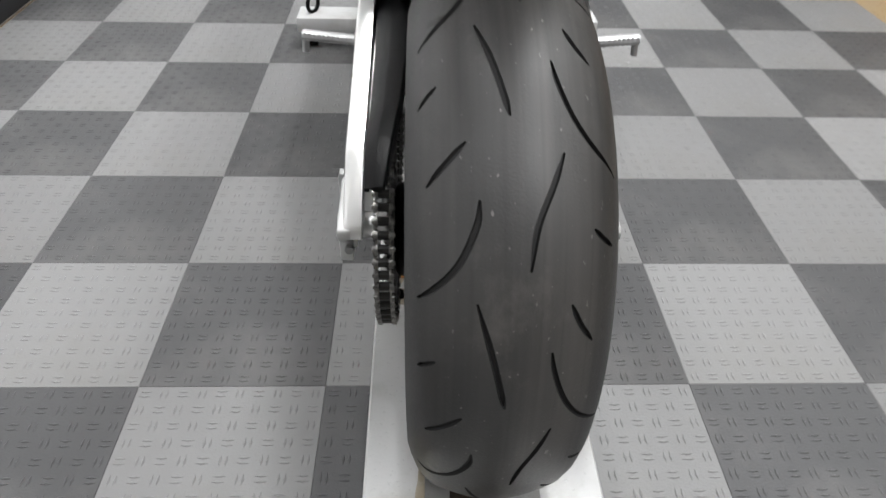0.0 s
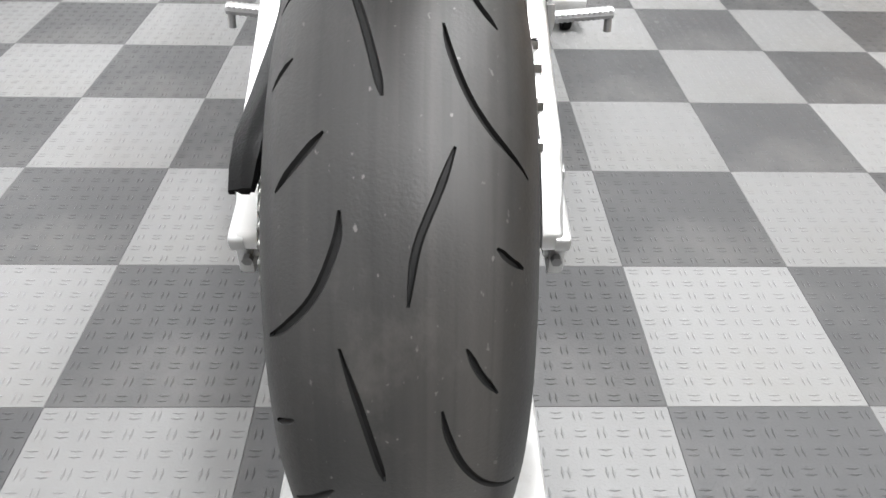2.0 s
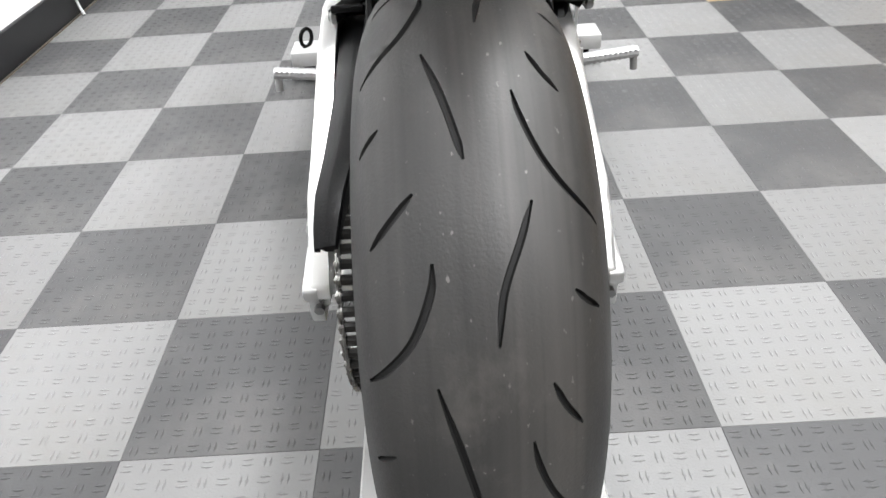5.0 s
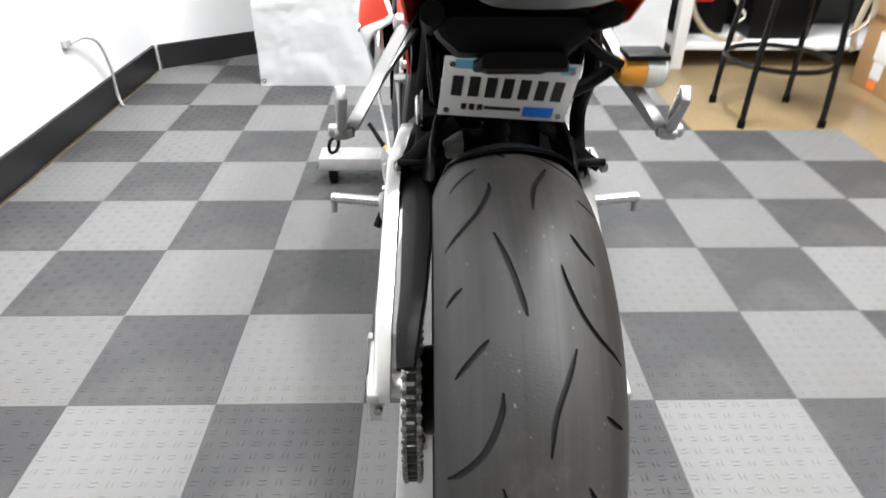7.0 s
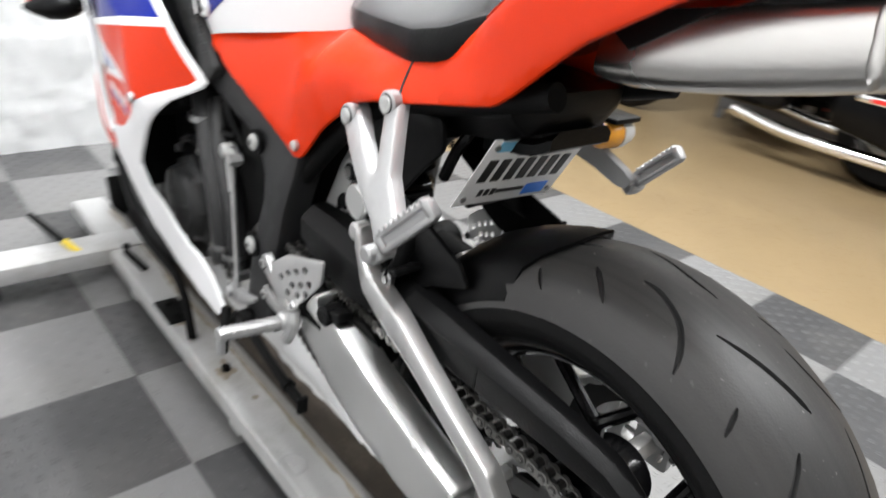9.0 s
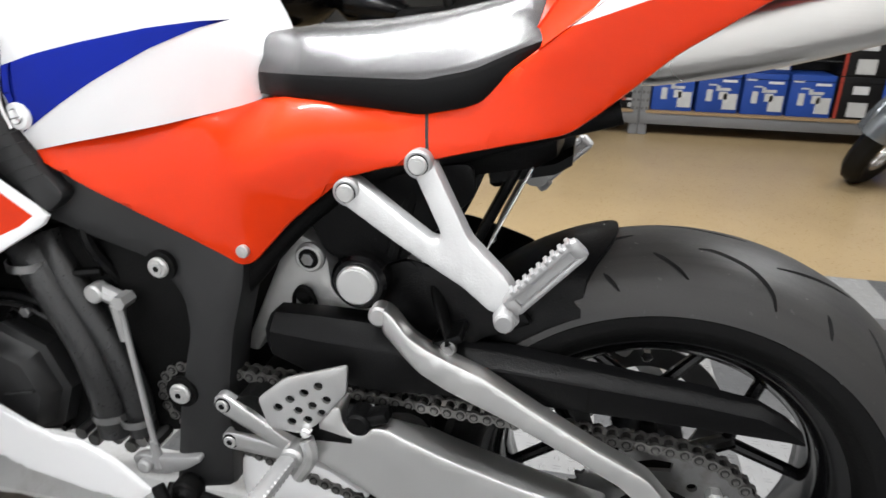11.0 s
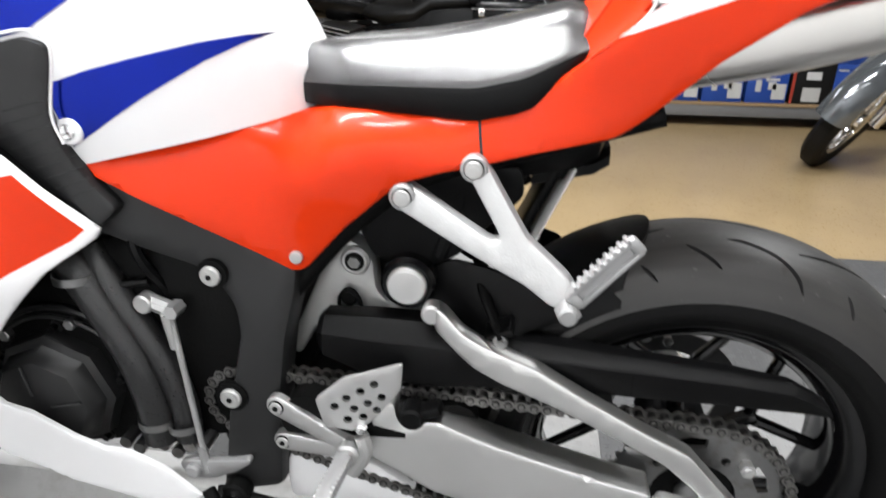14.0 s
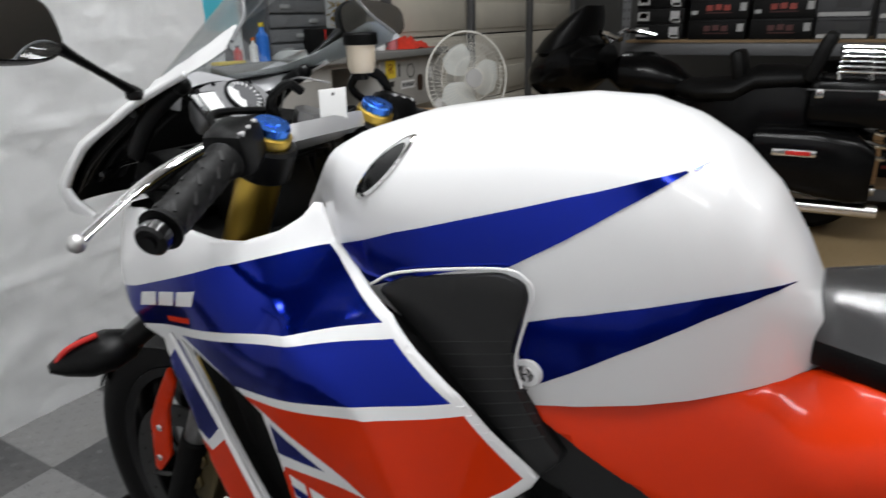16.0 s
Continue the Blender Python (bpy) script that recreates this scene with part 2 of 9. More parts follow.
def part(name, bm, material, parent=None, label="", angle=35):
    """Links a bmesh, in world places, as one mesh object under a thing or a part."""
    me = bpy.data.meshes.new(name)
    if parent is not None:
        bmesh.ops.translate(bm, verts=bm.verts, vec=-root_of(parent).location)
    bmesh.ops.recalc_face_normals(bm, faces=bm.faces)
    for f in bm.faces:
        f.smooth = True
    bm.to_mesh(me)
    bm.free()
    me.set_sharp_from_angle(angle=radians(angle))
    for m in material if isinstance(material, (list, tuple)) else [material]:
        me.materials.append(m)
    ob = new(name, me)
    if parent is not None:
        ob.parent = parent
    if label:
        tagged(ob, label)
    return ob


def thing(name, at, label, category, group="", kind=""):
    ob = new(name)
    ob.empty_display_size = 0.05
    ob.location = at
    bpy.context.view_layer.update()
    return tagged(ob, label, category, group, kind)


def solid(name, bm, material, label, category, group="", kind=""):
    """A thing that is one mesh, with its origin at its own base."""
    xs = [v.co for v in bm.verts]
    base = Vector(((min(v.x for v in xs) + max(v.x for v in xs)) / 2, (min(v.y for v in xs) + max(v.y for v in xs)) / 2, min(v.z for v in xs)))
    bmesh.ops.translate(bm, verts=bm.verts, vec=-base)
    ob = part(name, bm, material)
    ob.location = base
    return tagged(ob, label, category, group, kind)


def BM():
    return bmesh.new()


def box(bm, c, s, rot=None, bevel=0.0, mi=0):
    m = Matrix.Translation(c) @ (rot.to_4x4() if rot is not None else Matrix()) @ Matrix.Diagonal((*s, 1))
    vs = bmesh.ops.create_cube(bm, size=1, matrix=m)["verts"]
    fs = {f for v in vs for f in v.link_faces}
    for f in fs:
        f.material_index = mi
    if bevel:
        r = bmesh.ops.bevel(bm, geom=list({e for f in fs for e in f.edges}), offset=bevel, segments=2, profile=0.5, affect="EDGES")
        for f in r["faces"]:
            f.material_index = mi
    return vs


def ring(c, ax, r, n, up=None, sx=1.0, sy=1.0):
    ax = Vector(ax).normalized()
    u = Vector(up) if up else (Vector((0, 0, 1)) if abs(ax.z) < 0.9 else Vector((0, 1, 0)))
    a = ax.cross(u).normalized()
    b = ax.cross(a)
    return [Vector(c) + a * math.cos(2 * math.pi * i / n) * r * sx + b * math.sin(2 * math.pi * i / n) * r * sy for i in range(n)]


def loft(bm, rings, caps=True, closed=True, mi=0, loop=False):
    vs = [[bm.verts.new(p) for p in r] for r in rings]
    n = len(vs[0])
    pairs = list(zip(vs, vs[1:])) + ([(vs[-1], vs[0])] if loop else [])
    for a, b in pairs:
        for i in range(n if closed else n - 1):
            j = (i + 1) % n
            bm.faces.new((a[i], a[j], b[j], b[i])).material_index = mi
    if caps and not loop:
        bm.faces.new(vs[0][::-1]).material_index = mi
        bm.faces.new(vs[-1]).material_index = mi
    return vs


def cyl(bm, a, b, r, r2=None, n=20, mi=0, bev=0.0):
    a, b = Vector(a), Vector(b)
    r2 = r if r2 is None else r2
    d = b - a
    if bev:
        e = d.normalized() * bev
        loft(bm, [ring(a, d, r - bev, n), ring(a + e, d, r, n), ring(b - e, d, r2, n), ring(b, d, r2 - bev, n)], mi=mi)
    else:
        loft(bm, [ring(a, d, r, n), ring(b, d, r2, n)], mi=mi)


def spline(pts, k=6):
    """A smooth line through the points."""
    p = [Vector(q) for q in pts]
    p = [2 * p[0] - p[1]] + p + [2 * p[-1] - p[-2]]
    out = []
    for i in range(1, len(p) - 2):
        for s in range(k):
            t = s / k
            out.append(0.5 * ((2 * p[i]) + (p[i + 1] - p[i - 1]) * t + (2 * p[i - 1] - 5 * p[i] + 4 * p[i + 1] - p[i + 2]) * t * t + (3 * p[i] - p[i - 1] - 3 * p[i + 1] + p[i + 2]) * t ** 3))
    return out + [p[-2]]


def tube(bm, pts, r, n=12, k=6, mi=0, sx=1.0, sy=1.0, up=None):
    line = spline(pts, k) if k > 1 else [Vector(p) for p in pts]
    rings = []
    for i, p in enumerate(line):
        d = line[min(i + 1, len(line) - 1)] - line[max(i - 1, 0)]
        rr = r(i / (len(line) - 1)) if callable(r) else r
        rings.append(ring(p, d, rr, n, up, sx, sy))
    for i in range(1, len(rings)):
        best = min(range(n), key=lambda s: sum((rings[i][(j + s) % n] - rings[i - 1][j]).length_squared for j in range(0, n, 3)))
        rings[i] = rings[i][best:] + rings[i][:best]
    loft(bm, rings, mi=mi)


def lathe(bm, prof, c, axis="x", n=48, mi=0, closed=False, caps=False):
    """Turns a profile of (radius, along) round an axis through c."""
    rings = []
    for i in range(n):
        a = 2 * math.pi * i / n
        co, si = math.cos(a), math.sin(a)
        row = []
        for r, h in prof:
            q = {"x": (h, r * co, r * si), "y": (r * co, h, r * si), "z": (r * co, r * si, h)}[axis]
            row.append(Vector(c) + Vector(q))
        rings.append(row)
    vs = loft(bm, rings, caps=False, closed=closed, mi=mi, loop=True)
    if caps:
        bm.faces.new([r[0] for r in vs]).material_index = mi
        bm.faces.new([r[-1] for r in vs][::-1]).material_index = mi


def rounded(poly, r, k=4):
    """Rounds the corners of a flat outline."""
    out, n = [], len(poly)
    for i in range(n):
        a, b, c = (Vector(poly[(i + d) % n]) for d in (-1, 0, 1))
        ra, rc = min(r, (a - b).length * 0.45), min(r, (c - b).length * 0.45)
        p, q = b + (a - b).normalized() * ra, b + (c - b).normalized() * rc
        out += [p.lerp(b, t).lerp(b.lerp(q, t), t) for t in (s / k for s in range(k + 1))]
    return out


def inside(p, poly):
    hit, n = False, len(poly)
    for i in range(n):
        a, b = poly[i], poly[i - 1]
        if (a[1] > p[1]) != (b[1] > p[1]) and p[0] < (b[0] - a[0]) * (p[1] - a[1]) / (b[1] - a[1]) + a[0]:
            hit = not hit
    return hit


def dense(poly, step):
    out, n = [], len(poly)
    for i in range(n):
        a, b = Vector(poly[i]), Vector(poly[(i + 1) % n])
        k = max(1, round((b - a).length / step))
        out += [a.lerp(b, s / k) for s in range(k)]
    return out


def edge_distance(p, arr):
    a, b = arr, np.roll(arr, -1, 0)
    d = b - a
    t = np.clip(((p - a) * d).sum(1) / np.maximum((d * d).sum(1), 1e-12), 0, 1)
    return float(np.sqrt((((a + d * t[:, None]) - p) ** 2).sum(1).min()))


def triangulate(outline, loops, step, rim):
    """Triangles that fill an outline and keep to the inner loops, with rows of points near the rim."""
    from mathutils.geometry import delaunay_2d_cdt
    pts, edges = [], []
    arr = np.array([tuple(p) for p in outline])
    for loop in [outline, *loops]:
        s = len(pts)
        pts += [Vector(p) for p in loop]
        edges += [(s + i, s + (i + 1) % len(loop)) for i in range(len(loop))]
    lo, hi = arr.min(0), arr.max(0)
    for i in range(int((hi[0] - lo[0]) / step) + 2):
        for j in range(int((hi[1] - lo[1]) / step) + 2):
            p = (lo[0] + step * (i + 0.5 * (j % 2)), lo[1] + step * j)
            if inside(p, outline) and edge_distance(np.array(p), arr) > max(rim * 1.4, step * 0.35):
                pts.append(Vector(p))
    if rim:
        n = len(outline)
        area = sum(outline[i - 1][0] * outline[i][1] - outline[i][0] * outline[i - 1][1] for i in range(n))
        for i in range(n):
            t = (Vector(outline[(i + 1) % n]) - Vector(outline[i - 1])).normalized()
            nrm = Vector((-t.y, t.x)) * (1 if area > 0 else -1)
            for f in (0.3, 1.0):
                q = Vector(outline[i]) + nrm * rim * f
                if inside(q, outline) and edge_distance(np.array(tuple(q)), arr) > rim * f * 0.8:
                    pts.append(q)
    v, _, f, *_ = delaunay_2d_cdt(pts, edges, [], 0, 1e-5)
    return v, f, arr


def sheet(bm, outline, X, step=0.02, thick=0.004, rim=0.004, holes=(), regions=(), flip=False, corner=0.0, mi=0):
    """A curved panel whose side outline is given as (y, z) and whose outer face lies at X(y, z)."""
    outline = dense(rounded(outline, corner) if corner else [Vector(p) for p in outline], step)
    holes = [dense(rounded(h, corner) if corner else [Vector(p) for p in h], step) for h in holes]
    regs = [(dense([Vector(p) for p in r], step), m) for r, m in regions]
    v, f, arr = triangulate(outline, holes + [r for r, _ in regs], step, rim)
    front, back = [], []
    for p in v:
        x = X(p.x, p.y)
        if rim:
            d = edge_distance(np.array((p.x, p.y)), arr)
            if d < rim:
                x += rim - math.sqrt(max(0, rim * rim - (rim - d) ** 2))
        xb = X(p.x, p.y) + max(thick, rim + 0.001)
        if flip:
            x, xb = 2 * XC - x, 2 * XC - xb
        front.append(bm.verts.new((x, p.x, p.y)))
        back.append(bm.verts.new((xb, p.x, p.y)))
    count = {}
    for t in f:
        c = sum((v[i] for i in t), Vector((0, 0))) / 3
        if not inside(c, outline) or any(inside(c, h) for h in holes):
            continue
        m = mi
        for r, k in regs:
            if inside(c, r):
                m = k
        bm.faces.new([front[i] for i in t]).material_index = m
        bm.faces.new([back[i] for i in reversed(t)]).material_index = mi
        for i in range(3):
            e = (t[i], t[(i + 1) % 3])
            count[frozenset(e)] = None if frozenset(e) in count else e
    for e in count.values():
        if e:
            bm.faces.new((front[e[1]], front[e[0]], back[e[0]], back[e[1]])).material_index = mi
    for p in front + back:
        if not p.link_faces:
            bm.verts.remove(p)


def blend(*anchors):
    """A smooth side surface through anchors (x, y, z): a thin plate bent over them."""
    A = np.array(anchors, float)
    yz = A[:, 1:]

    def phi(d):
        return d * d * np.log(d + 1e-9)
    n = len(A)
    K = np.zeros((n + 3, n + 3))
    K[:n, :n] = phi(np.sqrt(((yz[:, None] - yz[None]) ** 2).sum(2))) + np.eye(n) * 2e-4
    K[:n, n:] = np.hstack([np.ones((n, 1)), yz])
    K[n:, :n] = K[:n, n:].T
    w = np.linalg.solve(K, np.concatenate([A[:, 0], np.zeros(3)]))

    def X(y, z):
        d = np.sqrt((yz[:, 0] - y) ** 2 + (yz[:, 1] - z) ** 2)
        return float(phi(d) @ w[:n] + w[n] + w[n + 1] * y + w[n + 2] * z)
    return X


def flat(x):
    return lambda y, z: x


# ---- room ----
TILE, TX, TY = 0.305, -0.51, 0.67


def slab(name, lo, hi, material, label, category):
    bm = BM()
    box(bm, [(a + b) / 2 for a, b in zip(lo, hi)], [b - a for a, b in zip(lo, hi)])
    return solid(name, bm, material, label, category, kind="structure")


slab("floor", (-3, -5, -0.3), (7, 7, -0.012), concrete, "worn tan concrete shop floor", "floor")
slab("ceiling", (-3, -5, 3.2), (7, 7, 3.3), ceil_mat, "plain white ceiling of the shop", "ceiling")
slab("wall_west", (-1.65, -5, -0.012), (-1.45, 3.36, 3.2), wall_white, "white painted wall beside the lift", "wall")
slab("wall_south", (-3, -4.2, -0.012), (7, -4.0, 3.2), wall_grey, "plain grey back wall", "wall")
slab("wall_east", (6.25, -4.0, -0.012), (6.45, 7, 3.2), wall_dark, "dark grey wall behind the shelves", "wall")
slab("wall_north", (-1.2, 4.75, -0.012), (6.25, 4.95, 3.2), wall_grey, "grey wall round the sectional door", "wall")


def baseboard(name, a, b, h, t):
    bm = BM()
    a, b = Vector((*a, 0)), Vector((*b, 0))
    d = (b - a).normalized()
    nrm = Vector((d.y, -d.x, 0))
    loft(bm, [[a, a + nrm * t, a + nrm * t + Vector((0, 0, h - 0.004)), a + nrm * (t - 0.004) + Vector((0, 0, h)), a + Vector((0, 0, h))],
              [b, b + nrm * t, b + nrm * t + Vector((0, 0, h - 0.004)), b + nrm * (t - 0.004) + Vector((0, 0, h)), b + Vector((0, 0, h))]])
    return solid(name, bm, black_trim, "glossy black baseboard at the foot of the wall", "baseboard", kind="structure")


bm = BM()
d = Vector((0.9, 0.62, 0)).normalized()
box(bm, Vector((-1.45, 3.36, 1.59)) + d * 0.9 + Vector((-d.y, d.x, 0)) * 0.1, (1.9, 0.2, 3.2), Matrix.Rotation(math.atan2(d.y, d.x), 3, "Z"))
solid("wall_northwest", bm, wall_white, "white painted angled wall", "wall", kind="structure")
baseboard("baseboard", (-1.45, -4.0), (-1.45, 3.35), 0.12, 0.012)
baseboard("baseboard", (-1.43, 3.36), (-0.0, 4.345), 0.12, 0.012)

# ceiling fixtures with pairs of tubes
def ceiling_light(at, turn):
    t = thing("ceiling_light", (0, 0, 0), "white strip light with two glowing fluorescent tubes", "lamp", "strip lights under the ceiling")
    bm = BM()
    box(bm, (0, 0, -0.03), (0.16, 1.25, 0.06), bevel=0.008)
    part("housing", bm, wall_white, t)
    for x in (-0.04, 0.04):
        bm = BM()
        cyl(bm, (x, -0.6, -0.085), (x, 0.6, -0.085), 0.014, n=10)
        part("tube", bm, tube_glow, t)
    t.matrix_basis = Matrix.Translation(at) @ Matrix.Rotation(radians(turn), 4, "Z")
    return t


LAMPS = [(-0.55, -0.6), (-0.40, 1.15), (0.35, 2.05), (1.15, -0.6), (1.15, 1.3), (2.6, -1.6), (4.9, 2.7)]
POWER = [18, 60, 140, 76, 70, 28, 36]
first = ceiling_light((LAMPS[0][0], LAMPS[0][1], 3.2), 0)
for x, y in LAMPS[1:]:
    copy_thing(first, Matrix.Translation((x, y, 3.2)))
for i, (x, y) in enumerate(LAMPS):
    la = bpy.data.lights.new("strip_glow", "AREA")
    la.shape, la.size, la.size_y, la.energy, la.color = "RECTANGLE", 0.16, 1.2, POWER[i], (0.97, 0.985, 1.0)
    lo = new("strip_glow", la)
    lo.matrix_world = Matrix.Translation((x, y, 3.085))

# ---- motorcycle ----
RW = Vector((XC, 0.630, 0.366))      # rear axle
FW = Vector((XC, 2.005, 0.352))      # front axle
bike = thing("motorcycle", (XC, 0.63, 0.049), "white, red and blue sport motorcycle upright on a lift rail", "motorcycle")


def turn_point(c, r, a, dx):
    """A point at angle a (0 to the rear, 90 up) and radius r round a wheel's axle."""
    a = radians(a)
    return Vector((c.x + dx, c.y - r * math.cos(a), c.z + r * math.sin(a)))


TREAD = [(0.0, 0.3175), (0.03, 0.315), (0.055, 0.3065), (0.075, 0.293), (0.087, 0.277), (0.0935, 0.257)]
fine_x = np.linspace(0, 0.0935, 120)
tx_, tr_ = np.array(TREAD).T
fit_r = np.polyfit(np.concatenate([-tx_[1:], tx_]), np.concatenate([tr_[1:], tr_]), 6)
fine_r = np.polyval(fit_r, fine_x)
arc_s = np.concatenate([[0], np.cumsum(np.hypot(np.diff(fine_x), np.diff(fine_r)))])
SMAX = float(arc_s[-1])

# tread grooves: lines of (degrees, millimetres from the middle), half width in mm; they come again every 45 degrees
GROOVES = [
    ([(65.2, 28), (61.5, 32), (56, 44), (51.5, 62), (47.4, 91)], 2.6),
    ([(72.8, -35), (65, -22), (58.5, -13), (55.3, -9)], 3.0),
    ([(50, 35), (45, 25), (39, 12), (32.7, 7)], 2.8),
    ([(43, -34), (39.4, -36), (33.4, -51), (29.2, -74), (27.2, -93)], 3.2),
    ([(51.8, -45), (48.8, -61), (45.3, -81)], 3.0),
    ([(62.0, -70), (59.3, -93)], 2.6),
    ([(38.9, 62), (37.4, 72), (36.2, 85)], 2.6),
    ([(72.6, 43), (69.3, 52), (66.2, 65)], 2.6),
]


def groove_loop(line, w, scale):
    pts = [Vector((radians(a) * 0.3175, s / 1000)) for a, s in line]
    pts = [Vector((p.x, p.y)) for p in spline([(p.x, p.y, 0) for p in pts], 4)]
    n = len(pts)
    left, right = [], []
    for i, p in enumerate(pts):
        t = (pts[min(i + 1, n - 1)] - pts[max(i - 1, 0)]).normalized()
        f = min(1, 0.35 + 3.2 * min(i, n - 1 - i) / n) * w * 0.001 * scale
        q = p + (t * 0.0012 * (1 - scale) * 2 if i == 0 else (-t * 0.0012 * (1 - scale) * 2 if i == n - 1 else Vector((0, 0))))
        nn = Vector((-t.y, t.x)) * f
        left.append(q + nn), right.append(q - nn)
    return left + right[::-1]


def make_tyre(c, scale_w, scale_r, name, parent, label):
    from mathutils.geometry import delaunay_2d_cdt
    R = 0.3175
    lo, hi = radians(-100) * R, radians(260) * R
    pts, edges, low, loops = [], [], set(), []
    for k in range(-4, 9):
        for line, w in GROOVES:
            ln = [(a + 45 * k, s) for a, s in line]
            if min(a for a, _ in ln) < -97 or max(a for a, _ in ln) > 257:
                continue
            for sc in (1.0, 0.55):
                loop = groove_loop(ln, w, sc)
                s0 = len(pts)
                pts += loop
                edges += [(s0 + i, s0 + (i + 1) % len(loop)) for i in range(len(loop))]
                if sc < 1:
                    low |= set(range(s0, len(pts)))
                else:
                    loops.append(loop)
    boxes = [(min(p.x for p in l), max(p.x for p in l), min(p.y for p in l), max(p.y for p in l), l) for l in loops]
    nu, nv = 180, 18
    for i in range(nu + 1):
        for j in range(nv + 1):
            p = Vector((lo + (hi - lo) * i / nu, -SMAX + 2 * SMAX * j / nv))
            if not any(b[0] < p.x < b[1] and b[2] < p.y < b[3] and inside(p, b[4]) for b in boxes):
                pts.append(p)
    v, _, f, ov, _, _ = delaunay_2d_cdt(pts, edges, [], 0, 1e-6)
    bm = BM()
    out = []
    for p, src in zip(v, ov):
        s = abs(p.y)
        x = float(np.interp(s, arc_s, fine_x)) * (1 if p.y >= 0 else -1)
        r = float(np.interp(s, arc_s, fine_r))
        sunk = any(i in low for i in src)
        if sunk:
            dr = 0.0035
            x, r = x * (1 - 0.0035 * s / SMAX / 0.09), r - dr
        out.append(bm.verts.new(turn_point(c, r * scale_r, math.degrees(p.x / R), x * scale_w)))
    for t in f:
        cc = sum((v[i] for i in t), Vector((0, 0))) / 3
        m = 1 if any(b[0] <= cc.x <= b[1] and b[2] <= cc.y <= b[3] and inside(cc, b[4]) for b in boxes) else 0
        bm.faces.new([out[i] for i in t]).material_index = m
    bmesh.ops.remove_doubles(bm, verts=bm.verts, dist=0.0004)
    for sgn in (-1, 1):
        prof = [(0.257, 0.0935), (0.246, 0.0942), (0.236, 0.0935), (0.2345, 0.0915), (0.226, 0.087), (0.2185, 0.078), (0.2165, 0.070)]
        lathe(bm, [(r * scale_r, sgn * x * scale_w) for r, x in prof], c, "x", 120, mi=2)
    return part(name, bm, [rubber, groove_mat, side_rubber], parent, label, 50)


